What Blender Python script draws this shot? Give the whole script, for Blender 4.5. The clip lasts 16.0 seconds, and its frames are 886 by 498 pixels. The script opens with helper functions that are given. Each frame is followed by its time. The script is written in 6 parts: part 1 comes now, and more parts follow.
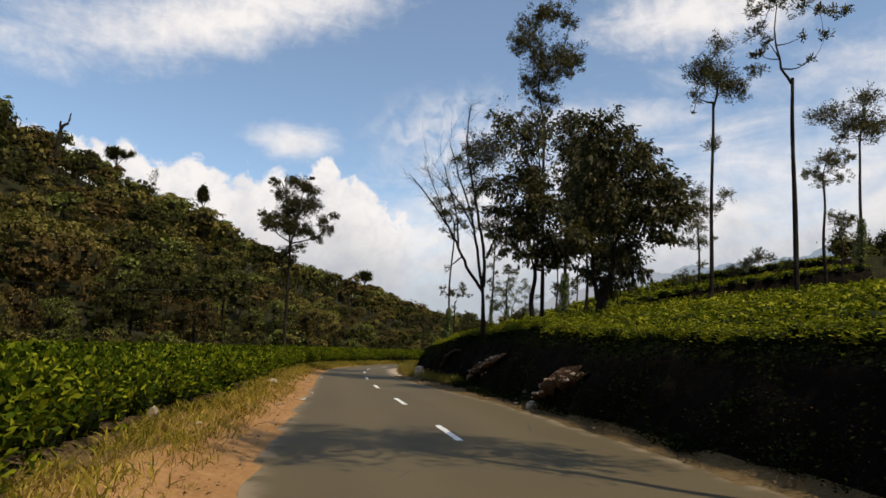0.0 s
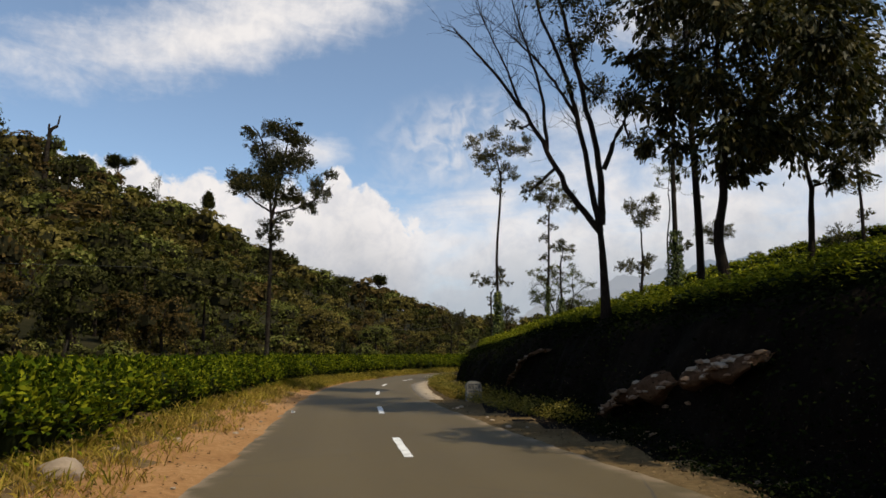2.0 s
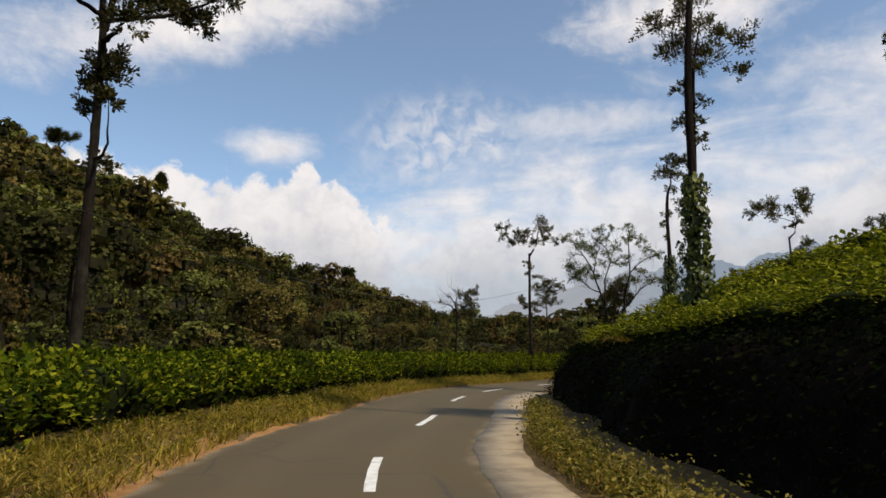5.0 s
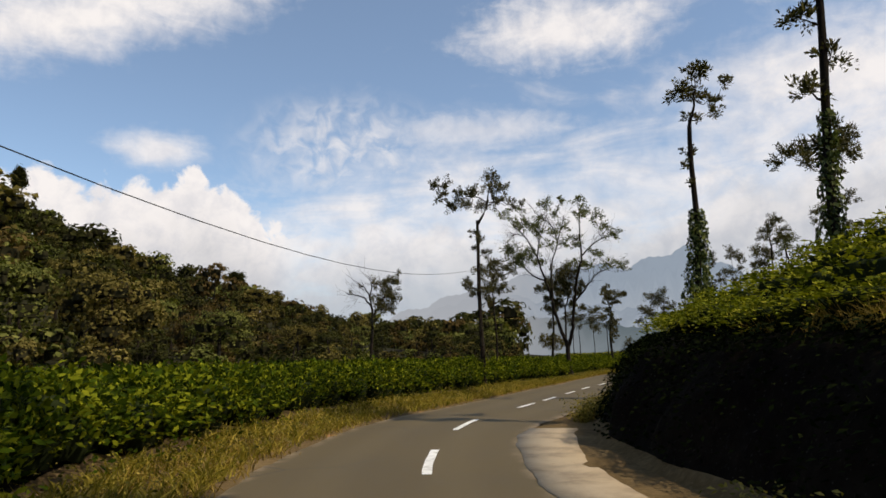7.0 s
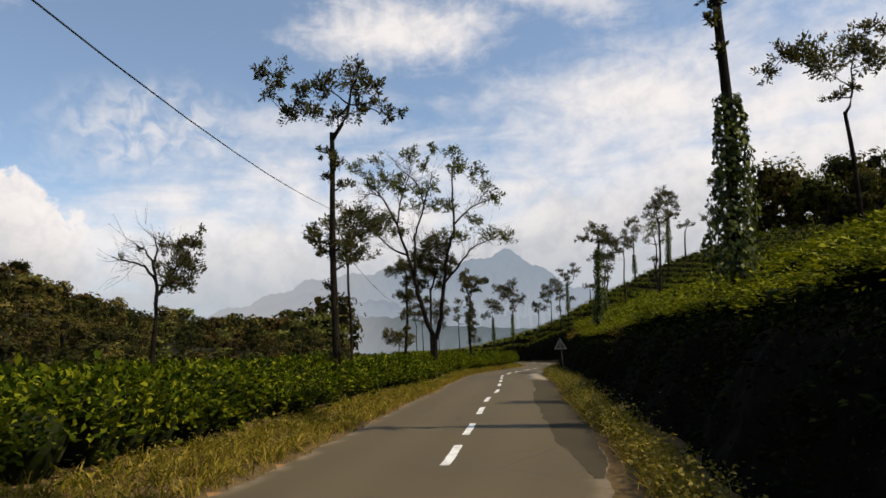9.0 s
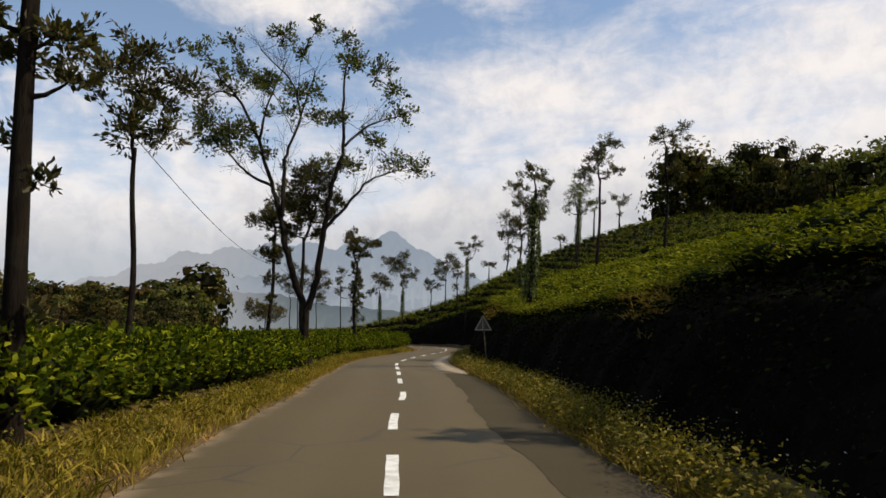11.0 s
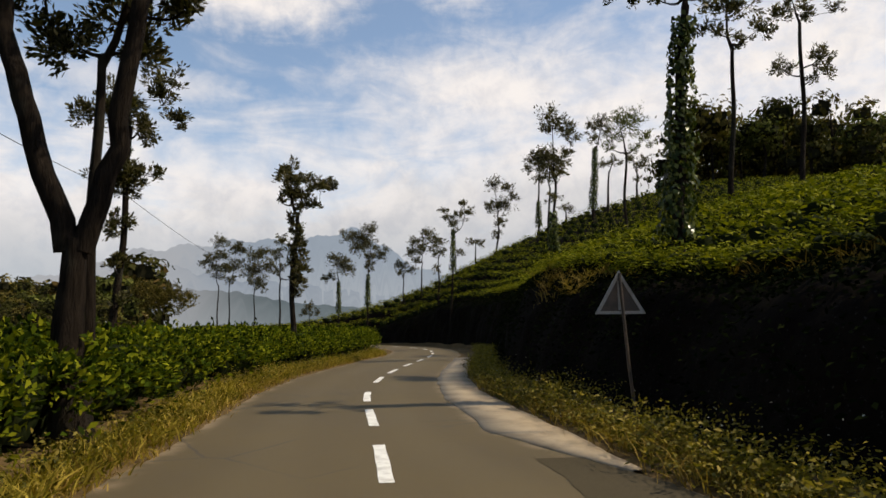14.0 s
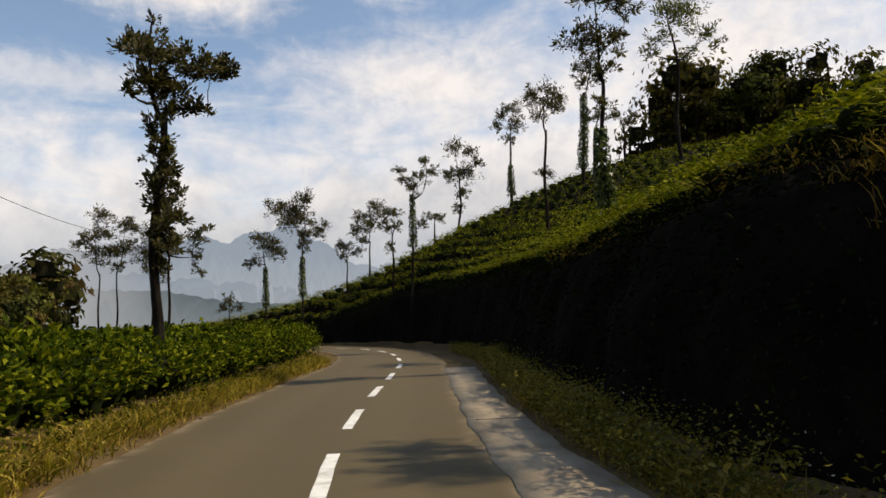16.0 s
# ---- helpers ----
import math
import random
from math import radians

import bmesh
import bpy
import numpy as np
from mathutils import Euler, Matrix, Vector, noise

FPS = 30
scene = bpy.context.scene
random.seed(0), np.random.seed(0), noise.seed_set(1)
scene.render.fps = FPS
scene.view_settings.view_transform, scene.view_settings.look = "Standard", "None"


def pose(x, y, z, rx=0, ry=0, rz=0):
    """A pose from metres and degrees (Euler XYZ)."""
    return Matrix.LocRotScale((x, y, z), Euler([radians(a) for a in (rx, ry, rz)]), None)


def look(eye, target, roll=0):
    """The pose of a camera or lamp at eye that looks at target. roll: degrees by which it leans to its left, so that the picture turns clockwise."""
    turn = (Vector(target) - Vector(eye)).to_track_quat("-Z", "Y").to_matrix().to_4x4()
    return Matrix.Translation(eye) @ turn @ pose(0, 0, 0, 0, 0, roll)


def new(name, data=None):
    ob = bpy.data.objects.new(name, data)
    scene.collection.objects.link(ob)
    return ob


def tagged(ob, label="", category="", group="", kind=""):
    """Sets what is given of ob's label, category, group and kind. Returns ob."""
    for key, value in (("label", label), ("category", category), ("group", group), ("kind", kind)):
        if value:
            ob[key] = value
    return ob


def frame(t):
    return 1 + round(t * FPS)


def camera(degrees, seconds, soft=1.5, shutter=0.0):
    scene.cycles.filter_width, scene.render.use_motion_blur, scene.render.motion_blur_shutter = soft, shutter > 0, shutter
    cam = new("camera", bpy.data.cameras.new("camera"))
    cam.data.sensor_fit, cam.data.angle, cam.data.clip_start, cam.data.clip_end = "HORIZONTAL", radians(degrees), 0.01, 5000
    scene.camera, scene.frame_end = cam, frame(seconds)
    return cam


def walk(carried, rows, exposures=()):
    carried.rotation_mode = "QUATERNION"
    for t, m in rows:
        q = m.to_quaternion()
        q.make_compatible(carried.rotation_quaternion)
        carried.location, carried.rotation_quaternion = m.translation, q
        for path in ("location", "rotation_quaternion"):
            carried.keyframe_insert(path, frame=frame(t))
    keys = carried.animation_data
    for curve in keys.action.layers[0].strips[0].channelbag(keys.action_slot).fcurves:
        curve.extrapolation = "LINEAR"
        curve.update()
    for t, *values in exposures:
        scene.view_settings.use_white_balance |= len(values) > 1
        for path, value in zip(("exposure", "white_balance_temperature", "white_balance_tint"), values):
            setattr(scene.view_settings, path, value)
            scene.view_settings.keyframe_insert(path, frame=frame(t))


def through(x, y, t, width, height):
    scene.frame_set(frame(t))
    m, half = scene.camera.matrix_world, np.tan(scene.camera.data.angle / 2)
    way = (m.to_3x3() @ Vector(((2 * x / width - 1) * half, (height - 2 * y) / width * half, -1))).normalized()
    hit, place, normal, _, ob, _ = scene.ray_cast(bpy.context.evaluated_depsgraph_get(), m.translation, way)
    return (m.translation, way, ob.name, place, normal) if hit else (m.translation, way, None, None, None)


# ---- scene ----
cam = camera(66.43, 16.0, soft=1.6)
PATH = [
    (0, -0.000, 0.000, 1.689, 98.46, -1.65, -0.03),
    (0.5, -0.295, 4.488, 1.670, 96.61, -1.15, 0.11),
    (1, -0.713, 9.030, 1.575, 98.03, -0.97, -0.24),
    (1.5, -1.264, 13.507, 1.564, 98.06, -0.71, 0.89),
    (2, -1.834, 18.093, 1.577, 98.84, 0.29, 1.42),
    (2.5, -2.467, 22.781, 1.568, 99.58, 0.57, 3.68),
    (3, -3.182, 27.456, 1.552, 100.09, 1.98, 5.30),
    (3.5, -3.825, 32.066, 1.547, 98.75, 2.74, 3.31),
    (3.7, -4.109, 33.926, 1.547, 98.25, 2.47, 2.28),
    (5.8, -5.424, 50.335, 1.486, 99.04, -0.99, -2.37),
    (6, -5.520, 51.570, 1.477, 98.49, 0.17, -3.60),
    (6.5, -5.630, 54.604, 1.455, 98.19, 1.83, -7.49),
    (7, -5.672, 57.459, 1.550, 99.21, 1.25, -10.04),
    (7.5, -5.518, 60.458, 1.489, 98.66, 1.58, -14.07),
    (8, -5.031, 63.453, 1.472, 99.90, 2.54, -17.10),
    (8.5, -4.325, 66.553, 1.566, 98.82, 1.63, -20.75),
    (9, -3.680, 69.338, 1.530, 98.74, 1.93, -24.67),
    (9.5, -2.700, 72.157, 1.464, 99.73, 0.66, -27.98),
    (10, -1.425, 74.722, 1.434, 99.49, 0.20, -29.23),
    (10.2, -0.931, 75.645, 1.420, 98.26, -0.44, -30.67),
    (12.3, 4.891, 85.486, 1.429, 96.53, 1.33, -37.16),
    (12.5, 5.521, 86.512, 1.464, 96.79, 1.49, -36.34),
    (13, 6.962, 89.089, 1.481, 95.49, 2.23, -36.55),
    (13.5, 8.390, 91.591, 1.424, 95.63, 1.05, -36.92),
    (14, 9.761, 94.089, 1.352, 96.76, 0.59, -37.90),
    (14.5, 11.305, 96.649, 1.318, 97.37, 1.79, -38.92),
    (15, 12.957, 99.267, 1.380, 96.50, 1.78, -41.37),
    (15.5, 14.682, 101.771, 1.383, 97.10, 1.95, -43.03),
    (16, 16.264, 104.379, 1.365, 96.13, 2.27, -43.01),
]
walk(cam, [(t, pose(x, y, z, rx, ry, rz)) for t, x, y, z, rx, ry, rz in PATH],
     [(0, .0, 6520, 10), (3, -.12, 6430, 10), (6, -.03, 6510, 11), (8.5, -.01, 6600, 11), (13, .01, 6730, 11), (16, .02, 6800, 11)])

# ---- light ----
SUN_TO = Vector((0.809 * math.cos(radians(49.5)), -0.588 * math.cos(radians(49.5)), math.sin(radians(49.5)))).normalized()
sun_data = bpy.data.lights.new("sun", "SUN")
sun_data.energy, sun_data.angle, sun_data.color = 4.2, radians(0.6), (1.0, 0.885, 0.69)
sun_lamp = new("sun", sun_data)
sun_lamp.matrix_world = look(SUN_TO * 200, (0, 0, 0))

SKY = 0.085


class Nodes:
    """A small writer of node trees."""

    def __init__(self, tree):
        self.tree = tree
        tree.nodes.clear()

    def node(self, kind, inputs=None):
        n = self.tree.nodes.new(kind)
        for key, value in (inputs or {}).items():
            self.put(value, n.inputs[key])
        return n

    def put(self, value, socket):
        if isinstance(value, bpy.types.NodeSocket):
            self.tree.links.new(value, socket)
        else:
            socket.default_value = value

    def math(self, operation, a, b=0.0, c=0.0, clamp=False):
        n = self.node("ShaderNodeMath")
        n.operation, n.use_clamp = operation, clamp
        for i, v in enumerate((a, b, c)):
            self.put(v, n.inputs[i])
        return n.outputs[0]

    def noise(self, vector, scale, detail=4.0, rough=0.55, distort=0.0):
        n = self.node("ShaderNodeTexNoise", inputs={"Scale": scale, "Detail": detail, "Roughness": rough, "Distortion": distort})
        if vector is not None:
            self.put(vector, n.inputs["Vector"])
        return n.outputs["Fac"]

    def ramp(self, fac, *stops):
        n = self.node("ShaderNodeValToRGB")
        self.put(fac, n.inputs["Fac"])
        while len(n.color_ramp.elements) < len(stops):
            n.color_ramp.elements.new(.5)
        for e, (p, c) in zip(n.color_ramp.elements, stops):
            e.position = p
            e.color = (*c, 1) if hasattr(c, "__len__") else (c, c, c, 1)
        return n.outputs["Color"]

    def mix(self, fac, a, b, blend="MIX"):
        n = self.node("ShaderNodeMix")
        n.data_type, n.blend_type = "RGBA", blend
        self.put(fac, n.inputs[0])
        for v, i in ((a, 6), (b, 7)):
            self.put(v if isinstance(v, bpy.types.NodeSocket) else (*v, 1), n.inputs[i])
        return n.outputs[2]

    def step(self, value, low, high):
        n = self.node("ShaderNodeMapRange")
        n.interpolation_type = "SMOOTHSTEP"
        self.put(value, n.inputs[0])
        n.inputs[1].default_value, n.inputs[2].default_value = low, high
        return n.outputs[0]


def make_world():
    """Blue sky with a bank of cumulus over the horizon and torn high cloud above it."""
    world = bpy.data.worlds.new("sky")
    scene.world = world
    world.use_nodes = True
    n = Nodes(world.node_tree)
    way = n.node("ShaderNodeTexCoord").outputs["Generated"]
    parts = n.node("ShaderNodeSeparateXYZ", inputs={0: way})
    x, y, z = parts.outputs
    az = n.math("MULTIPLY", n.math("ARCTAN2", x, y), 57.2958)
    el = n.math("MULTIPLY", n.math("ARCSINE", z), 57.2958)
    flat = n.node("ShaderNodeCombineXYZ", inputs={0: n.math("MULTIPLY", az, .1), 1: n.math("MULTIPLY", el, .1)}).outputs[0]
    wide = n.node("ShaderNodeCombineXYZ", inputs={0: n.math("MULTIPLY", az, .06), 1: n.math("MULTIPLY", el, .17), 2: 3.0}).outputs[0]
    air = n.node("ShaderNodeTexSky")
    air.sky_type, air.sun_disc, air.sun_elevation, air.sun_rotation = "NISHITA", False, radians(49.5), radians(126.0)
    air.altitude, air.air_density, air.dust_density, air.ozone_density = 1200.0, 1.0, 0.6, 1.5
    sky = air.outputs[0]
    blue = n.mix(.10, n.mix(1.0, sky, (1.92, 1.95, 1.86), "MULTIPLY"), (7.0, 8.0, 9.0))
    # top of the cumulus bank, by azimuth
    curve = n.ramp(n.math("DIVIDE", n.math("ADD", az, 40.0), 120.0),
                   (0.0, .74), (.094, .735), (.135, .71), (.193, .67), (.224, .685), (.245, .745), (.272, .69), (.293, .58), (.313, .52), (.335, .60), (.383, .66), (.455, .69), (.54, .76), (.667, .84), (1.0, .82))
    top = n.math("MULTIPLY", curve, 20.0)
    puffs = n.noise(flat, 3.6, 8.0, .56, .25)
    billow = n.math("ADD", el, n.math("MULTIPLY", n.math("SUBTRACT", puffs, .5), 6.5))
    body = n.math("SUBTRACT", 1.0, n.step(n.math("SUBTRACT", billow, top), -.5, .45))
    crisp = n.math("SUBTRACT", 1.0, n.step(az, -5.0, 5.0))
    # soft cloud that thickens towards the horizon and the south-east
    veil = n.ramp(n.math("DIVIDE", n.math("ADD", az, 40.0), 120.0),
                  (0.0, .10), (.22, .20), (.29, .42), (.36, .60), (.44, .62), (.52, .62), (.58, .66), (.64, .76), (.75, .86), (1.0, .9))
    rag = n.math("ADD", n.math("MULTIPLY", n.noise(wide, 1.7, 8.0, .58, .6), .7), n.math("MULTIPLY", n.noise(flat, 2.4, 8.0, .6, .4), .3))
    drift = n.math("ADD", n.math("SUBTRACT", el, n.math("MULTIPLY", veil, 25.0)), n.math("MULTIPLY", n.math("SUBTRACT", rag, .5), 34.0))
    soft = n.math("MULTIPLY", n.math("SUBTRACT", 1.0, n.step(drift, -8.0, 7.0)), .93)
    bank = n.math("MAXIMUM", n.math("MULTIPLY", body, crisp), soft)
    # torn high cloud, streak by streak
    torn = n.math("ADD", n.math("MULTIPLY", n.noise(wide, 2.6, 8.0, .6, .5), .65), n.math("MULTIPLY", n.noise(flat, 7.0, 6.0, .62, .3), .35))

    def streak(a0, e0, ra, re, slope, strength, rag=2.4):
        da = n.math("SUBTRACT", az, a0)
        de = n.math("SUBTRACT", n.math("SUBTRACT", el, e0), n.math("MULTIPLY", da, slope))
        q = n.math("SQRT", n.math("ADD", n.math("POWER", n.math("ABSOLUTE", n.math("DIVIDE", da, ra)), 2.0), n.math("POWER", n.math("ABSOLUTE", n.math("DIVIDE", de, re)), 2.0)))
        k = n.math("ADD", n.math("SUBTRACT", 1.0, q), n.math("MULTIPLY", n.math("SUBTRACT", torn, .5), rag))
        return n.math("MULTIPLY", n.step(k, -.25, .95), strength)

    # a field of small puffs
    puff = n.step(n.math("ADD", n.math("MULTIPLY", n.noise(flat, 6.5, 5.0, .5, .6), .6), n.math("MULTIPLY", rag, .4)), .36, .66)
    field = n.math("SUBTRACT", 1.0, n.math("SQRT", n.math("ADD", n.math("POWER", n.math("ABSOLUTE", n.math("DIVIDE", n.math("SUBTRACT", az, 2.0), 11.0)), 2.0), n.math("POWER", n.math("ABSOLUTE", n.math("DIVIDE", n.math("SUBTRACT", el, 17.5), 5.5)), 2.0))))
    high = n.math("MULTIPLY", n.math("MULTIPLY", puff, n.step(field, -.05, .75)), .7)
    for more in ((-19.0, 26.0, 19.0, 3.6, .32, 1.0, 1.8), (22.0, 26.6, 11.0, 3.0, .0, .95, 2.2), (-13.3, 16.6, 3.6, 1.7, 0.0, .85, 2.0), (14.0, 19.0, 10.0, 1.8, .0, .6, 2.4), (43.0, 20.0, 15.0, 4.6, 0.0, .95, 1.6), (35.0, 29.0, 9.0, 2.0, -.3, .7, 2.6), (68.0, 20.0, 17.0, 8.0, 0.0, .97, 1.6), (10.0, 35.0, 60.0, 3.0, 0.0, .6, 4.0)):
        high = n.math("MAXIMUM", high, streak(*more))
    cover = n.math("MAXIMUM", bank, high, clamp=True)
    # cloud colour: white tops, greyer bellies
    depth = n.math("SUBTRACT", top, el)
    lit = n.step(n.math("ADD", depth, n.math("MULTIPLY", n.noise(flat, 2.2, 6.0, .6, .4), -9.0)), -4.0, 5.0)
    shade = n.mix(lit, (11.2, 10.7, 10.4), (7.6, 7.5, 7.6))
    shade = n.mix(n.step(n.noise(flat, 5.0, 6.0, .6, .3), .38, .70), shade, n.mix(1.0, shade, (.84, .86, .90), "MULTIPLY"))
    low = n.math("SUBTRACT", 1.0, n.step(el, 1.0, 10.5))
    shade = n.mix(n.math("MULTIPLY", low, .8), shade, (4.6, 5.2, 6.1))
    out = n.mix(cover, blue, shade)
    ground = n.mix(n.step(el, -4.0, 0.0), (1.2, 1.3, 1.1), out)
    back = n.node("ShaderNodeBackground", inputs={"Color": ground, "Strength": SKY})
    n.node("ShaderNodeOutputWorld", inputs={0: back.outputs[0]})


make_world()

# ---- the road's line and the lie of the land ----
CENTRE = [(4.8, -15), (2.6, 0), (0.15, 14.3), (-1.3, 22.1), (-2.8, 29.8), (-4.05, 37.4), (-5.05, 44.8), (-5.6, 50.8), (-5.75, 56),
          (-4.95, 61.35), (-4.05, 68), (-2.2, 73.8), (0.82, 78.9), (2.85, 82.25), (4.85, 85.6), (7.0, 89.2), (9.5, 93.0), (11.7, 96.8), (14.49, 101.55), (17.2, 106.2),
          (19.7, 109.7), (22, 112.5), (24.7, 115.5), (27.5, 118.5), (32, 123.6), (37, 131), (40, 139), (40.5, 149), (37, 160), (30, 171)]


def spline(points, n=24):
    p = np.array(points, float)
    p = np.vstack([2 * p[0] - p[1], p, 2 * p[-1] - p[-2]])
    out = []
    for i in range(1, len(p) - 2):
        a, b, c, d = p[i - 1:i + 3]
        for t in np.arange(n) / n:
            out.append(.5 * (2 * b + (c - a) * t + (2 * a - 5 * b + 4 * c - d) * t * t + (3 * b - a - 3 * c + d) * t ** 3))
    out.append(p[-2])
    return np.array(out)


LINE = spline(CENTRE)
STEP = np.r_[0, np.cumsum(np.linalg.norm(np.diff(LINE, axis=0), axis=1))]
ALONG = np.arange(0, STEP[-1], .5)
LINE = np.c_[np.interp(ALONG, STEP, LINE[:, 0]), np.interp(ALONG, STEP, LINE[:, 1])]
TANGENT = np.gradient(LINE, axis=0)
TANGENT /= np.linalg.norm(TANGENT, axis=1)[:, None]


def su(x, y):
    """Metres along the road, and across it (right is plus), of places."""
    p = np.c_[np.ravel(x), np.ravel(y)]
    out = []
    for q in np.array_split(p, max(1, len(p) // 3000)):
        d = ((q[:, None] - LINE[None]) ** 2).sum(2)
        k = d.argmin(1)
        v = q - LINE[k]
        last = k == len(LINE) - 1
        across = v[:, 0] * TANGENT[k, 1] - v[:, 1] * TANGENT[k, 0]
        out.append(np.c_[ALONG[k] + (v * TANGENT[k]).sum(1), np.where(last, -np.hypot(v[:, 0], v[:, 1]), across)])
    out = np.vstack(out)
    return out[:, 0].reshape(np.shape(x)), out[:, 1].reshape(np.shape(x))


def xy(s, u):
    """The place at s metres along the road and u metres across it."""
    x, y = np.interp(s, ALONG, LINE[:, 0]), np.interp(s, ALONG, LINE[:, 1])
    tx, ty = np.interp(s, ALONG, TANGENT[:, 0]), np.interp(s, ALONG, TANGENT[:, 1])
    return x + u * ty, y - u * tx


def edge_left(s):
    return np.interp(s, [0, 27.27, 35.81, 46.49, 63.57, 79.97, 90.26, 99.74, 112, 118, 126, 136, 145, 154.6], [3.6, 3.5, 3.2, 2.66, 2.66, 2.5, 2.46, 2.4, 2.5, 2.6, 2.35, 2.5, 2.6, 2.4])


def edge_right(s):
    return np.interp(s, [0, 31.54, 37.95, 44.36, 55.03, 61, 69, 78, 87.42, 92.16, 99.74, 111, 118, 119.6, 122.6, 130, 137, 146, 154.6], [3.19, 3.25, 3.2, 2.7, 1.85, 1.68, 1.5, 1.5, 1.5, 2.0, 2.45, 2.45, 2.55, 2.45, 1.56, 1.68, 1.7, 1.48, 1.5])


def toe_right(s):
    return np.interp(s, [0, 31.54, 40.08, 48.5, 54, 58, 63.57, 77.23, 83, 88.36, 97.85, 118.6, 126.2, 140.4, 154.6], [3.94, 3.9, 4.2, 4.8, 4.85, 4.5, 4.15, 3.6, 3.15, 3.15, 3.31, 3.5, 3.5, 3.5, 3.31])


def toe_left(s):
    return np.interp(s, [0, 29.41, 37.95, 61.44, 83.64, 93.11, 107.3, 115, 120, 125.3, 145.2], [5.75, 5.54, 5.01, 4.6, 4.0, 4.0, 3.8, 3.65, 3.25, 3.4, 3.6])


RIDGE = np.array([(-225, 130, 92), (-183, 263, 88), (-187, 354, 85), (-149, 387, 72), (-111, 415, 52), (-53, 467, 36), (-10, 500, 23), (150, 700, 7)], float)
RIDGE = np.vstack([RIDGE[i] + (RIDGE[i + 1] - RIDGE[i]) * k / 10 for i in range(7) for k in range(10)] + [RIDGE[-1]])


def left_hill(x, y):
    p = np.c_[np.ravel(x), np.ravel(y)]
    out = []
    for q in np.array_split(p, max(1, len(p) // 5000)):
        d = np.sqrt(((q[:, None] - RIDGE[None, :, :2]) ** 2).sum(2))
        w = np.interp(np.arange(len(RIDGE)), [0, 10, 20, 30, 40, 50, 60, 70], [205, 240, 250, 250, 245, 235, 225, 220])
        h = RIDGE[None, :, 2] * np.clip(1 - d / w, 0, 1) ** 1.6
        out.append(h.max(1))
    return np.concatenate(out).reshape(np.shape(x))


def mound(x, y, cx, cy, a, b, turn, high):
    """A long rounded hill: its middle, half lengths, turn and height."""
    c, n = math.cos(turn), math.sin(turn)
    u, v = ((x - cx) * c + (y - cy) * n) / a, ((y - cy) * c - (x - cx) * n) / b
    return high * np.exp(-.5 * (u * u + v * v))


def ground_z(x, y):
    x, y = np.asarray(x, float), np.asarray(y, float)
    s, u = su(x, y)
    wob = .16 * np.sin(s * 1.3) * np.sin(s * .37 + 1)
    toe = toe_right(s) + wob
    crest = np.interp(s, [0, 33, 43, 58, 63.57, 77.23, 92, 107.3, 121, 127, 131.5, 136, 141.4, 154.6, 168.7, 178.3, 189.4], [1.8, 1.8, 2.3, 2.18, 1.8, 1.62, 1.72, 1.9, 1.8, 2.14, 2.6, 2.65, 2.7, 3.2, 3.2, 1.52, 1.0])
    v = u - toe
    bank = np.interp(v, [-.5, 0, .3, .75, 1.2, 1.8], [0, .06, .45, .82, .95, 1.0]) * crest * 1.1
    slope = np.interp(s, [0, 33, 43, 58, 63.57, 83.64, 107.3, 118, 131, 140, 149.9, 160, 168.7, 185], [.21, .20, .16, .16, .2, .44, .5, .4, .325, .4, .44, .65, 1.0, 1.33])
    first = np.clip((85 - y) / 20, 0, 1)
    first = first * first * (3 - 2 * first)
    cap = np.maximum(mound(x, y, 77.3, 125.4, 51.7, 19.8, .37, 12.0) + mound(x, y, 90.9, 133.9, 79.5, 8.0, -.15, 3.7), .3) * (1 - first) + 11 * first
    far = np.clip(1 - (np.hypot(x - 49, y - 110) - 100) / 100, 0, 1)
    hill = cap * (1 - np.exp(-slope * np.clip(v - 1.8, 0, None) / cap)) * far * far * (3 - 2 * far)
    bumps = .06 * np.sin(x * .9 + 1) * np.sin(y * 1.1) + .03 * np.sin(x * 3.1) * np.sin(y * 2.7 + 2)
    right = bank * (.25 + .75 * far) + hill
    w = -u
    left = np.interp(w - edge_left(s), [0, .6, 1.3, 2.4], [0, .06, .22, .34])
    drop = np.interp(s, [77.23, 102.6, 126.2], [0, 1, 1])
    left = left - drop * np.interp(w, [16, 30, 60, 90], [0, .8, 3.0, 3.6])
    z = np.where(u > 0, right, left) + left_hill(x, y)
    inside = (u < edge_right(s) + .1) & (w < edge_left(s) + .1)
    return np.where(inside, -.03, z + np.where(v > -.8, bumps, 0) + np.where(w > edge_left(s) + .5, bumps * .7, 0))

# ---- materials ----
def material(name):
    m = bpy.data.materials.new(name)
    m.use_nodes = True
    return m, Nodes(m.node_tree)


def finish(n, surface):
    n.node("ShaderNodeOutputMaterial", inputs={0: surface})


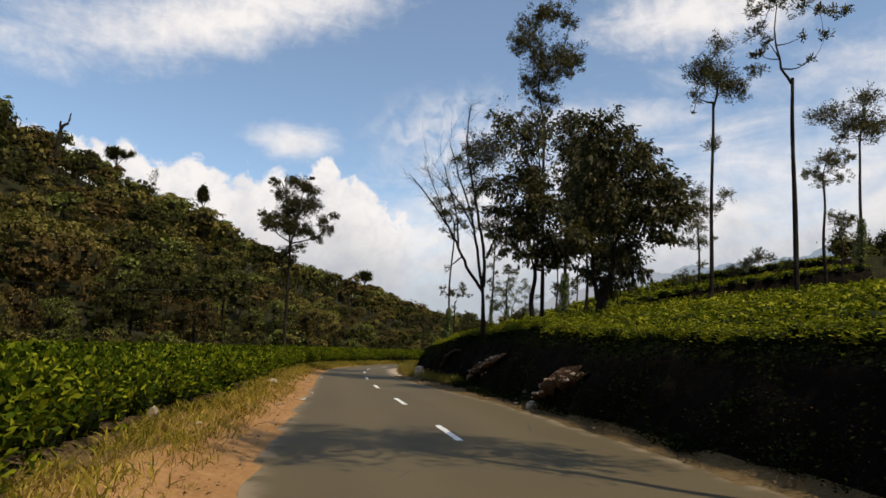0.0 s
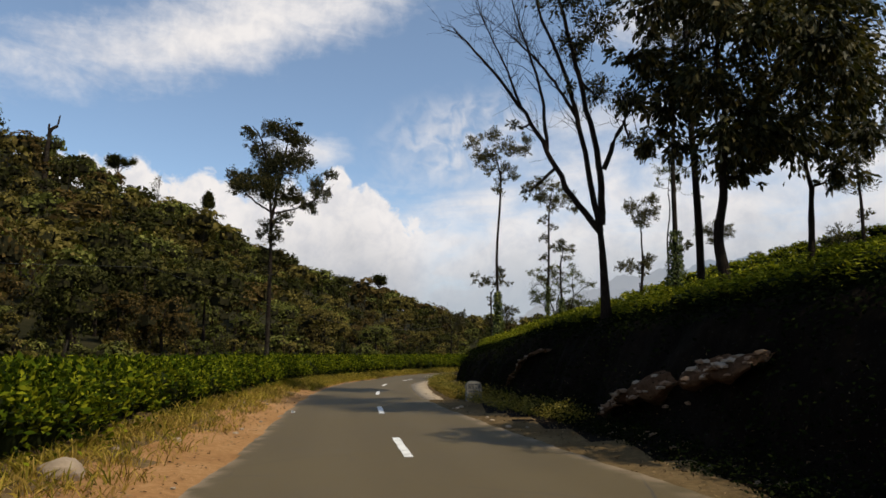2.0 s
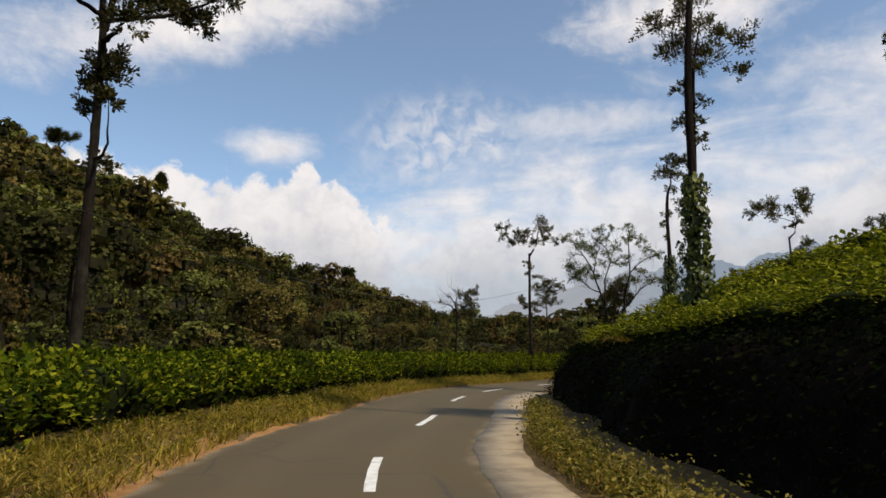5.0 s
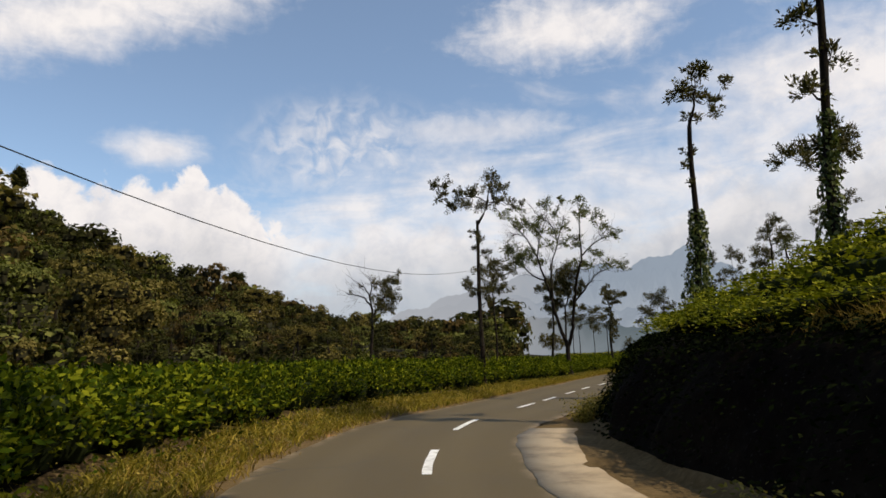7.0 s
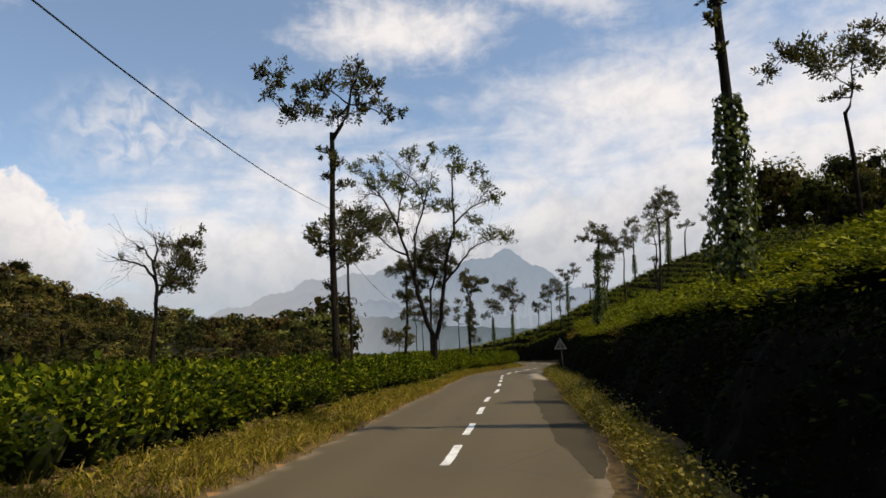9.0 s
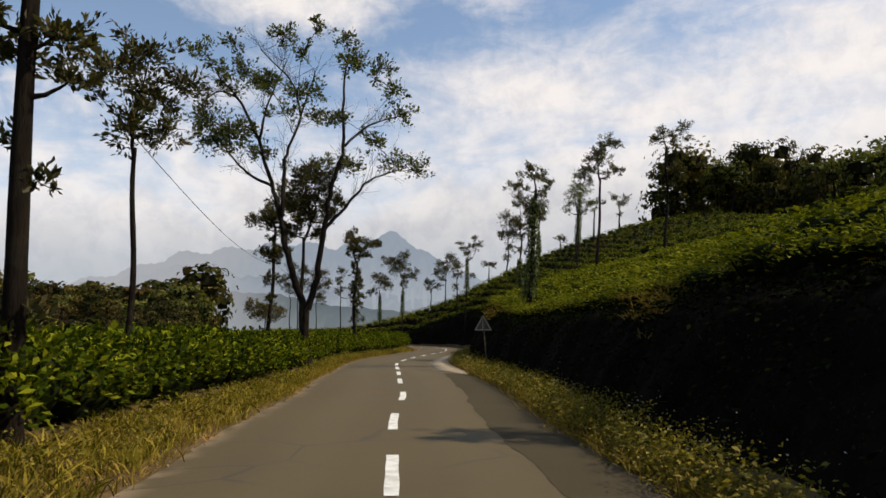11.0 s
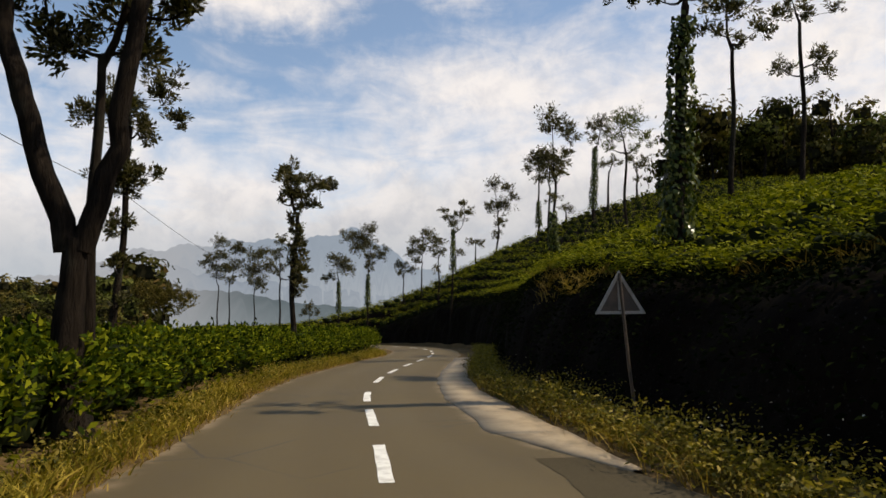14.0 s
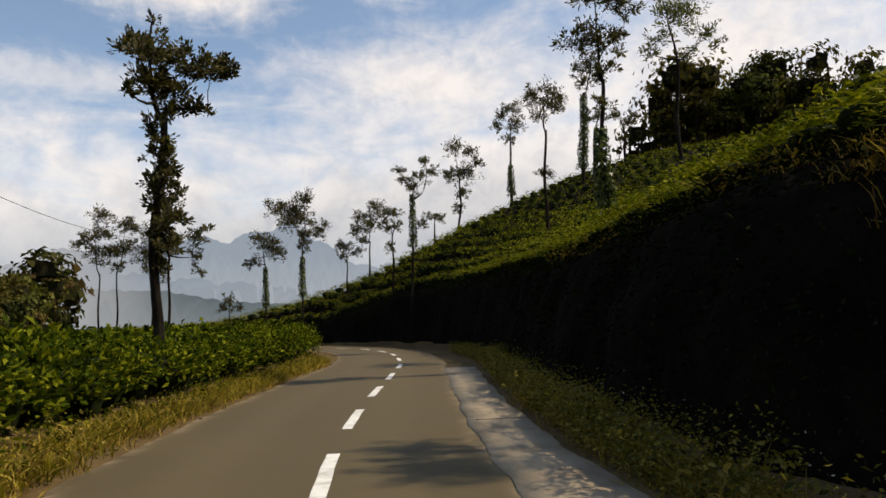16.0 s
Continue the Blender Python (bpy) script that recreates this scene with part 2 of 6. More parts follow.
def rough_ground(name, stops, fine=9.0, coarse=.5, bump=.35, rough=.95):
    """Earth, gravel, litter: a colour ramp over two sizes of noise, with relief."""
    m, n = material(name)
    at = n.node("ShaderNodeNewGeometry").outputs["Position"]
    a, b = n.noise(at, fine, 8.0, .65), n.noise(at, coarse, 5.0, .6, .4)
    fac = n.math("ADD", n.math("MULTIPLY", a, .5), n.math("MULTIPLY", b, .5))
    colour = n.ramp(fac, *stops)
    spots = n.step(n.noise(at, fine * 5, 3.0, .6), .62, .72)
    colour = n.mix(n.math("MULTIPLY", spots, .5), colour, tuple(min(1, c * 1.7 + .03) for c in stops[-1][1]))
    relief = n.node("ShaderNodeBump", inputs={"Strength": bump, "Distance": .06, "Height": a})
    s = n.node("ShaderNodeBsdfPrincipled", inputs={"Base Color": colour, "Roughness": rough, "Normal": relief.outputs[0]})
    s.inputs["Specular IOR Level"].default_value = .02
    finish(n, s.outputs[0])
    return m


def leaves(name, dark, mid, light, through=.25, patch=.25, gloss=.5, shine=.12, vary=.6):
    """Foliage: each leaf its own tone, broad patches of tone, some light coming through."""
    m, n = material(name)
    geo = n.node("ShaderNodeNewGeometry")
    patchy = n.noise(geo.outputs["Position"], patch, 3.0, .6)
    fac = n.math("ADD", n.math("MULTIPLY", geo.outputs["Random Per Island"], vary), n.math("MULTIPLY", patchy, 1 - vary))
    colour = n.ramp(fac, (.18, dark), (.5, mid), (.86, light))
    a = n.node("ShaderNodeBsdfPrincipled", inputs={"Base Color": colour, "Roughness": gloss})
    a.inputs["Specular IOR Level"].default_value = shine
    b = n.node("ShaderNodeBsdfTranslucent", inputs={"Color": n.mix(1.0, colour, (1.15, 1.25, .5), "MULTIPLY")})
    s = n.node("ShaderNodeMixShader", inputs={0: through, 1: a.outputs[0], 2: b.outputs[0]})
    finish(n, s.outputs[0])
    return m


def bark_material(name, dark, light):
    m, n = material(name)
    at = n.node("ShaderNodeNewGeometry").outputs["Position"]
    stretched = n.node("ShaderNodeMapping", inputs={0: at, 3: (9.0, 9.0, 1.6)}).outputs[0]
    a = n.noise(stretched, 2.0, 8.0, .7)
    b = n.noise(at, 1.1, 4.0, .6)
    colour = n.mix(n.step(b, .5, .72), n.ramp(a, (.3, dark), (.7, light)), (.045, .042, .030))
    relief = n.node("ShaderNodeBump", inputs={"Strength": 1.0, "Distance": .08, "Height": a})
    s = n.node("ShaderNodeBsdfPrincipled", inputs={"Base Color": colour, "Roughness": .95, "Normal": relief.outputs[0]})
    s.inputs["Specular IOR Level"].default_value = .05
    finish(n, s.outputs[0])
    return m


def asphalt_material():
    m, n = material("asphalt")
    at = n.node("ShaderNodeNewGeometry").outputs["Position"]
    grit = n.noise(at, 55.0, 4.0, .7)
    blotch = n.math("ADD", n.math("MULTIPLY", n.noise(at, .35, 6.0, .6, .5), .6), n.math("MULTIPLY", n.noise(at, 3.2, 8.0, .7, .2), .4))
    worn = n.node("ShaderNodeAttribute")
    worn.attribute_name = "across"
    worn = worn.outputs["Fac"]
    track = n.math("ABSOLUTE", n.math("SUBTRACT", n.math("ABSOLUTE", worn), .42))
    colour = n.ramp(n.math("ADD", n.math("MULTIPLY", grit, .35), n.math("MULTIPLY", blotch, .65)), (.3, (.069, .050, .022)), (.5, (.094, .069, .031)), (.72, (.120, .089, .041)))
    colour = n.mix(n.math("MULTIPLY", n.math("SUBTRACT", 1.0, n.step(track, .05, .25)), .22), colour, (.130, .099, .048))
    dust = n.math("MULTIPLY", n.step(n.math("ABSOLUTE", worn), .86, 1.02), n.step(n.noise(at, 1.6, 5.0, .6), .4, .62))
    colour = n.mix(n.math("MULTIPLY", dust, .7), colour, (.30, .22, .14))
    cracks = n.node("ShaderNodeTexVoronoi", inputs={"Scale": .55, "Vector": n.mix(.12, at, n.node("ShaderNodeTexNoise", inputs={"Scale": 1.5, "Vector": at}).outputs["Color"])})
    cracks.feature = "DISTANCE_TO_EDGE"
    crack = n.math("MULTIPLY", n.math("SUBTRACT", 1.0, n.step(cracks.outputs["Distance"], .004, .014)), n.step(n.noise(at, .18, 2.0), .52, .62))
    colour = n.mix(n.math("MULTIPLY", crack, .6), colour, (.04, .038, .035))
    relief = n.node("ShaderNodeBump", inputs={"Strength": .3, "Distance": .012, "Height": grit})
    s = n.node("ShaderNodeBsdfPrincipled", inputs={"Base Color": colour, "Roughness": n.ramp(blotch, (.3, .72), (.7, .9)), "Normal": relief.outputs[0]})
    s.inputs["Specular IOR Level"].default_value = .3
    finish(n, s.outputs[0])
    return m


def worn_surface(name, base, wear, scale=3.0, rough=.85, amount=.5, metal=0.0):
    """Paint, concrete or stone with stains and worn places of another colour."""
    m, n = material(name)
    at = n.node("ShaderNodeNewGeometry").outputs["Position"]
    a, b = n.noise(at, scale, 7.0, .65, .3), n.noise(at, scale * 12, 4.0, .6)
    colour = n.mix(n.math("MULTIPLY", n.step(a, .42, .68), amount), base, wear)
    colour = n.mix(n.math("MULTIPLY", n.step(b, .5, .75), .25), colour, tuple(c * .6 for c in base))
    relief = n.node("ShaderNodeBump", inputs={"Strength": .3, "Distance": .02, "Height": b})
    s = n.node("ShaderNodeBsdfPrincipled", inputs={"Base Color": colour, "Roughness": rough, "Metallic": metal, "Normal": relief.outputs[0]})
    finish(n, s.outputs[0])
    return m


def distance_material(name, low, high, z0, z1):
    """A far range seen through kilometres of air: a plain glowing backdrop with the haze put into its colour."""
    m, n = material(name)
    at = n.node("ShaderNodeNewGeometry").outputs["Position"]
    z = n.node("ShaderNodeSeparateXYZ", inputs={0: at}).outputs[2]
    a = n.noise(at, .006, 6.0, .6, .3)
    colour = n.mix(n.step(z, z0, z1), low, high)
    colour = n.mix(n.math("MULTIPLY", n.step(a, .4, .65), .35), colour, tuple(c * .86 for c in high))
    # the western end fades: pale cloud haze is mixed into its colour
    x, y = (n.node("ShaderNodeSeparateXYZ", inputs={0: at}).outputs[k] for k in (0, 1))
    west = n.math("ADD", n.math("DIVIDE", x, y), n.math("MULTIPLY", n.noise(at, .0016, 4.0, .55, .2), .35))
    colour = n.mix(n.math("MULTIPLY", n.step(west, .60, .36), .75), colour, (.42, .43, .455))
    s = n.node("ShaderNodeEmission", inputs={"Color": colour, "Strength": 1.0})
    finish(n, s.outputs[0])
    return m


ASPHALT = asphalt_material()
DIRT = rough_ground("red_earth", ((.3, (.19, .095, .036)), (.5, (.31, .165, .066)), (.7, (.42, .25, .12))))
VERGE = rough_ground("verge_earth", ((.3, (.055, .037, .017)), (.5, (.12, .08, .036)), (.7, (.21, .145, .07))))
# bank soil, far darker than earth: its shade is put into the colour
BANK_SHADE = rough_ground("bank_earth_shaded", ((.3, (.003, .002, .0015)), (.5, (.006, .0045, .003)), (.7, (.015, .011, .007))), fine=4.0)
# floor darkened for the shade under trees; it also fills crown interiors
FLOOR_SHADE = rough_ground("shaded_forest_floor", ((.3, (.012, .012, .006)), (.5, (.022, .021, .010)), (.7, (.042, .036, .018))), fine=1.2, coarse=.08)
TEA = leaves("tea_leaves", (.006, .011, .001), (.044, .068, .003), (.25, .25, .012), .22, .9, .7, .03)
# leaves of the bank, near-black because shade is put into their colour
BANK_LEAF_SHADE = leaves("bank_leaves_shaded", (.002, .004, .001), (.005, .008, .002), (.018, .022, .006), .04, .5, .95, .01)
# paler, yellower leaf tones for the tea on the bank and hill
TEA_TOP = leaves("upper_tea_leaves", (.030, .038, .002), (.12, .135, .006), (.36, .33, .025), .22, .5, .7, .04)
# stems, and the solid core whose dark colour stands for shade inside bushes
TEA_CORE = rough_ground("tea_twigs_and_shade", ((.3, (.010, .014, .005)), (.5, (.018, .024, .008)), (.7, (.03, .035, .012))), fine=6.0)
OAK_LEAF = leaves("oak_leaves", (.022, .022, .009), (.060, .054, .021), (.17, .14, .065), .3, .6)
BROAD_LEAF = leaves("broad_leaves", (.012, .015, .005), (.034, .035, .011), (.13, .10, .034), .22, .5)
PALE_LEAF = leaves("pale_leaves", (.035, .042, .012), (.08, .09, .026), (.19, .19, .07), .3, .5)
IVY_LEAF = leaves("creeper_leaves", (.012, .022, .005), (.05, .068, .014), (.26, .27, .08), .2, .8, .3)
WOOD_LEAF = leaves("forest_leaves", (0.0086, 0.0099, 0.0031), (0.0345, 0.0358, 0.0099), (0.117, 0.1047, 0.032), .22, .22, .85, .03, .30)
WOOD_OLIVE = leaves("forest_leaves_olive", (0.0187, 0.0156, 0.0047), (0.0905, 0.0733, 0.0187), (0.2808, 0.2184, 0.0624), .22, .22, .85, .03, .30)
WOOD_BROWN = leaves("forest_leaves_brown", (0.0156, 0.0113, 0.0043), (0.0652, 0.044, 0.0142), (0.1985, 0.1332, 0.0454), .22, .22, .85, .03, .30)
WOOD_FRESH = leaves("forest_leaves_fresh", (0.0175, 0.0228, 0.0053), (0.0948, 0.1018, 0.0246), (0.2984, 0.2808, 0.0737), .22, .22, .85, .03, .30)
GRASS = leaves("verge_grass", (.07, .066, .008), (.22, .175, .022), (.46, .34, .06), .3, .9, .7, .03)
DRY_GRASS = leaves("dry_grass", (.10, .062, .013), (.26, .17, .036), (.48, .335, .09), .3, .9, .7, .03)
LITTER_LEAF = leaves("fallen_leaves", (.05, .030, .014), (.14, .085, .04), (.32, .22, .11), .1, .9, .8)
WEED = leaves("weeds", (.04, .042, .006), (.15, .125, .018), (.38, .28, .06), .3, .8, .6)
PETAL = leaves("petals", (.40, .38, .33), (.58, .56, .50), (.75, .73, .68), .3, .8, .6)
BARK = bark_material("bark", (.008, .006, .0045), (.034, .025, .018))
PALE_BARK = bark_material("pale_bark", (.05, .043, .034), (.15, .13, .105))
PAINT = worn_surface("road_paint", (.78, .77, .72), (.34, .31, .27), 4.0, .8, .6)
PATCH = rough_ground("dark_asphalt", ((.3, (.05, .041, .026)), (.5, (.066, .054, .034)), (.7, (.085, .070, .044))), fine=30.0, coarse=.4, bump=.2, rough=.85)
CONCRETE = worn_surface("concrete", (.36, .28, .18), (.19, .14, .085), 1.4, .9, .8)
STONE = worn_surface("stone", (.30, .23, .155), (.14, .10, .065), 2.5, .9, .7)
SLIP = rough_ground("slip_earth", ((.3, (.028, .015, .008)), (.5, (.065, .035, .018)), (.7, (.13, .075, .042))), fine=7.0, coarse=1.2, bump=.8)
RUBBLE = worn_surface("rubble", (.20, .12, .065), (.09, .052, .028), 5.0, .95, .8)
WHITEWASH = worn_surface("whitewash", (.30, .27, .21), (.045, .04, .03), 7.0, .9, .9)
LETTER = worn_surface("old_lettering", (.03, .03, .03), (.2, .19, .17), 14.0, .8, .5)
TIN = worn_surface("sign_back", (.07, .055, .042), (.17, .115, .075), 4.0, .6, .6, .3)
RIM = worn_surface("sign_rim", (.36, .33, .28), (.20, .14, .10), 6.0, .6, .5)
CABLE = worn_surface("cable", (.02, .02, .02), (.04, .04, .04), 9.0, .6, .5)
LITTER = worn_surface("litter", (.75, .74, .72), (.5, .47, .42), 9.0, .7, .4)


# ---- builders ----
def mesh_of(name, verts, faces, mats, index=None, smooth=True):
    """A mesh from arrays; all faces have the same number of corners."""
    verts, faces = np.asarray(verts, np.float32), np.asarray(faces, np.int32)
    me = bpy.data.meshes.new(name)
    k = faces.shape[1]
    me.vertices.add(len(verts)), me.loops.add(faces.size), me.polygons.add(len(faces))
    me.vertices.foreach_set("co", verts.ravel())
    me.loops.foreach_set("vertex_index", faces.ravel())
    me.polygons.foreach_set("loop_start", np.arange(0, faces.size, k, dtype=np.int32))
    me.polygons.foreach_set("use_smooth", np.full(len(faces), smooth))
    for m in mats:
        me.materials.append(m)
    if index is not None:
        me.polygons.foreach_set("material_index", np.asarray(index, np.int32))
    me.update(calc_edges=True)
    me.validate()
    return me


def put(name, me, parent=None, label=""):
    ob = new(name, me)
    if parent:
        ob.parent = parent
    return tagged(ob, label)


def part(name, bm, mat, parent=None, label="", smooth=False):
    """Links a bmesh as one mesh object under a thing or a part."""
    me = bpy.data.meshes.new(name)
    for f in bm.faces:
        f.smooth = smooth
    bm.to_mesh(me)
    bm.free()
    me.materials.append(mat)
    return put(name, me, parent, label)


def thing(name, x, y, z, label, category, group="", turn=0.0):
    ob = new(name)
    ob.matrix_world = pose(x, y, z, 0, 0, turn)
    return tagged(ob, label, category, group)


def cards(centre, axis, normal, length, width, fold=.25):
    """Leaves: each a pointed blade of two quads folded along its rib. Returns vertices and quads."""
    n = len(centre)
    axis = axis / (np.linalg.norm(axis, axis=1)[:, None] + 1e-9)
    side = np.cross(axis, normal)
    side /= np.linalg.norm(side, axis=1)[:, None] + 1e-9
    up = np.cross(side, axis)
    L, W = np.reshape(length, (-1, 1)), np.reshape(width, (-1, 1))
    base, tip = centre - axis * L / 2, centre + axis * L / 2
    mid = centre + axis * L * .05
    v = np.stack([base, mid - side * W / 2 + up * W * fold, tip, mid + side * W / 2 + up * W * fold], 1).reshape(-1, 3)
    f = np.arange(4 * n).reshape(-1, 4)
    return v, f


def rand_dirs(rng, n, up=0.0):
    d = rng.normal(size=(n, 3))
    d[:, 2] += up
    return d / np.linalg.norm(d, axis=1)[:, None]


def tubes(paths, sides=7):
    """Round tapered limbs. paths: lists of (place, radius). Returns vertices and quads."""
    V, F, at = [], [], 0
    for path in paths:
        p = np.array([q[0] for q in path], float)
        r = np.array([q[1] for q in path], float)
        t = np.gradient(p, axis=0)
        t /= np.linalg.norm(t, axis=1)[:, None] + 1e-9
        ref = np.where(np.abs(t[:, 2:3]) > .9, [[1.0, 0, 0]], [[0, 0, 1.0]])
        a = np.cross(t, ref)
        a /= np.linalg.norm(a, axis=1)[:, None] + 1e-9
        b = np.cross(t, a)
        k = 3 if r.max() < .02 else 5 if r.max() < .05 else sides
        ang = np.arange(k) / k * 2 * np.pi
        ring = p[:, None] + r[:, None, None] * (np.cos(ang)[None, :, None] * a[:, None] + np.sin(ang)[None, :, None] * b[:, None])
        V.append(ring.reshape(-1, 3))
        i, j = np.meshgrid(np.arange(len(p) - 1), np.arange(k), indexing="ij")
        F.append(np.stack([at + i * k + j, at + i * k + (j + 1) % k, at + (i + 1) * k + (j + 1) % k, at + (i + 1) * k + j], -1).reshape(-1, 4))
        at += len(p) * k
    return np.vstack(V), np.vstack(F)


def bend(rng, a, b, ra, rb, n=6, sag=.12, rise=.15):
    """A crooked limb from a to b."""
    a, b = np.asarray(a, float), np.asarray(b, float)
    d = np.linalg.norm(b - a)
    off = rng.normal(size=3) * d * sag
    t = np.linspace(0, 1, n)
    p = a + (b - a) * t[:, None] + off * np.sin(np.pi * t)[:, None] + np.c_[0 * t, 0 * t, -np.sin(np.pi * t) * d * rise]
    p[1:-1] += rng.normal(size=(n - 2, 3)) * d * .012
    return [(q, ra + (rb - ra) * k) for q, k in zip(p, t)]


def creep(root, axis, z0, trunk, a0, a1, reach, rng, seed):
    """A creeper that wraps a trunk from height a0 to a1, widest at its foot."""
    m = int((a1 - a0) * 520 * reach / .45)
    h = rng.uniform(0, 1, m) ** 1.1
    ang = rng.uniform(0, 6.283, m)
    lump = .68 + .32 * np.sin(ang * 3 + h * 9 + seed) * np.sin(h * 14 + seed)
    rad = reach * (1 - .62 * h) * lump * rng.uniform(.25, 1.08, m) ** .6 + trunk
    base = np.array([axis(q) for q in a0 - z0 + h * (a1 - a0)])
    pos = base + np.c_[np.cos(ang) * rad, np.sin(ang) * rad, rng.normal(size=m) * .05]
    nrm = np.c_[np.cos(ang), np.sin(ang), np.full(m, .55)] + rng.normal(size=(m, 3)) * .35
    way = np.c_[-np.sin(ang) * .3, np.cos(ang) * .3, np.full(m, -1.0)] + rng.normal(size=(m, 3)) * .45
    L = rng.uniform(.07, .16, m)
    v, f = cards(pos, way, nrm, L, L * .72)
    put("creeper", mesh_of("creeper", v, f, [IVY_LEAF]), root, "glossy green creeper round the trunk")


def brush(rng, tips, dirs, radius, per, size, slim, lift=.9):
    """Leaf brushes at the twigs' ends: slender leaves that point out and up."""
    n = len(tips) * per
    R = np.repeat(np.broadcast_to(radius, (len(tips),)), per)[:, None] * np.repeat(rng.uniform(.4, 1.5, len(tips)), per)[:, None]
    d = np.clip(rng.normal(size=(n, 3)) * .5 + np.array([0, 0, .05]), -1.5, 1.5)
    ax = np.repeat(dirs / (np.linalg.norm(dirs, axis=1)[:, None] + 1e-9), per, 0)
    pos = np.repeat(tips, per, 0) + d * R + ax * R * rng.uniform(-1.2, .9, (n, 1))
    way = d * .8 + ax * .5 + rng.normal(size=(n, 3)) * .35
    way[:, 2] += lift * .5
    L = size * rng.uniform(.6, 1.35, n)
    return cards(pos, way, rand_dirs(rng, n, .5), L, L * slim)


def lobed_tree(name, label, group, x, y, yaw, fork, trunk, lobes, boughs=(), creeper=None, leaf=OAK_LEAF, bark=BARK, density=1.0, size=.13, slim=.36, droop=0.0, twigs=0, seed=1):
    """A trunk that parts at the fork into limbs, each bearing a lobe of leaf tufts. fork: (across, height); lobes: (across, height, reach),
    across the tree along yaw and in heights over the road. boughs: (radius, [(across, height), ...]), the thick crooked limbs, where they show.
    twigs: bare twigs on each bough. creeper: (height from, height to, reach at foot)."""
    rng = np.random.default_rng(seed * 31 + 7)
    z0 = float(ground_z(np.array([x]), np.array([y]))[0]) - .12
    root = thing(name, x, y, z0, label, "tree", group)
    side = np.array([math.cos(radians(yaw)), math.sin(radians(yaw)), 0.0])
    deep = np.array([-side[1], side[0], 0.0])

    def at(u, v, h):
        return side * u + deep * v + np.array([0, 0, h - z0])

    F = fork[1] - z0
    crook = rng.normal(size=4) * min(.008 * F, .05)

    def axis(h):
        k = h / max(F, .1)
        lean = fork[0] * min(k, 1.0)
        return side * lean + np.array([crook[0] * math.sin(k * 3.14) + crook[2] * math.sin(k * 9), crook[1] * math.sin(k * 3.14) + crook[3] * math.sin(k * 8), h])

    paths = [[(axis(h), trunk * (.92 - .40 * h / F + .45 * math.exp(-h / .3)) * (1 + rng.normal() * .03)) for h in np.linspace(0, F, 16)]]
    wide = max(abs(u - fork[0]) for u, h, r in lobes) + .3
    # places where a limb may start: (place, radius, fork's share)
    nodes = [(axis(F), trunk * .55, 0.0), (axis(F * .93), trunk * .5, 0.0)]
    for rad, line in boughs:
        v = rng.normal() * wide * .12
        pts = np.array([at(u, v * k, h) for (u, h), k in zip(line, np.linspace(0, 1, len(line)))])
        t = np.linspace(0, len(pts) - 1, len(pts) * 4)
        fine = np.stack([np.interp(t, np.arange(len(pts)), pts[:, c]) for c in range(3)], 1)
        for _ in range(2):
            fine[1:-1] = (fine[:-2] + fine[1:-1] * 2 + fine[2:]) / 4
        fine[1:] += rng.normal(size=(len(fine) - 1, 3)) * .25 * rad
        radii = rad * (1 - .82 * np.linspace(0, 1, len(fine))) + .008
        paths.append(list(zip(fine, radii)))
        nodes += [(p, q * .7, i / len(fine)) for i, (p, q) in enumerate(zip(fine, radii)) if i > len(fine) * .25]
        for k in range(twigs):
            i = int(rng.integers(len(fine) // 3, len(fine)))
            along = fine[min(i + 1, len(fine) - 1)] - fine[i - 1]
            along = along / (np.linalg.norm(along) + 1e-9)
            q = fine[i] + (along * .7 + rng.normal(size=3) * .55 + np.array([0, 0, .45])) * rng.uniform(.25, 1.0)
            paths.append(bend(rng, fine[i], q, .011, .004, 5, .08, .0))
            for m in range(2):
                paths.append(bend(rng, (fine[i] + q) / 2, q + rng.normal(size=3) * .28, .006, .003, 4, .06, 0))
    if not boughs:
        u, h, r = max(lobes, key=lambda q: q[1] - abs(q[0] - fork[0]))
        leader = bend(rng, axis(F * .97), at(u, 0, h), trunk * .53, .012, 8, .05, .08)
        paths.append(leader)
        nodes += [(p, q * .8, .5) for p, q in leader[2:7]]
    P, D, W, N = [], [], [], []
    for u, h, r in sorted(lobes, key=lambda q: math.hypot(q[0] - fork[0], q[1] - fork[1])):
        v = rng.uniform(-1, 1) * math.sqrt(max(.05, wide * wide - (u - fork[0]) ** 2)) * .62
        if h < fork[1] - .25 and not boughs and r < trunk * 5 + .3 and abs(u - fork[0] * (h - z0) / F) < .9:
            v *= .25
        c = at(u, v, h)
        pick = [np.linalg.norm(c - p) + (.25 if p[2] > c[2] else 0) for p, q, k in nodes]
        low = axis(np.clip((c[2] - .45 * np.linalg.norm(c[:2] - axis(min(c[2], F))[:2]) - .1) if c[2] < F + .3 else F, F * .15, F))
        if np.linalg.norm(c - low) < min(pick):
            start, q0 = low, trunk * .32
        else:
            start, q0, _ = nodes[int(np.argmin(pick))]
        limb = bend(rng, start, c, max(.014, min(q0, .02 + .045 * np.linalg.norm(c - start))), .010, 8, .06, .10)
        paths.append(limb)
        nodes += [(p, q, 1.0) for p, q in limb[4:]]
        many = max(8, int(15 * (r / .35) ** 1.4))
        d = np.clip(rng.normal(size=(many, 3)) * .52, -1.1, 1.1) * np.array([1.1, 1.1, .85])
        for e in d:
            q = c + e * r
            paths.append([(c + e * r * .1, .008), (c + e * r * .6 + rng.normal(size=3) * r * .06, .006), (q, .004)])
            P.append(q), D.append(e + np.array([0, 0, .55 - droop])), W.append(r * rng.uniform(.16, .42) + .03)
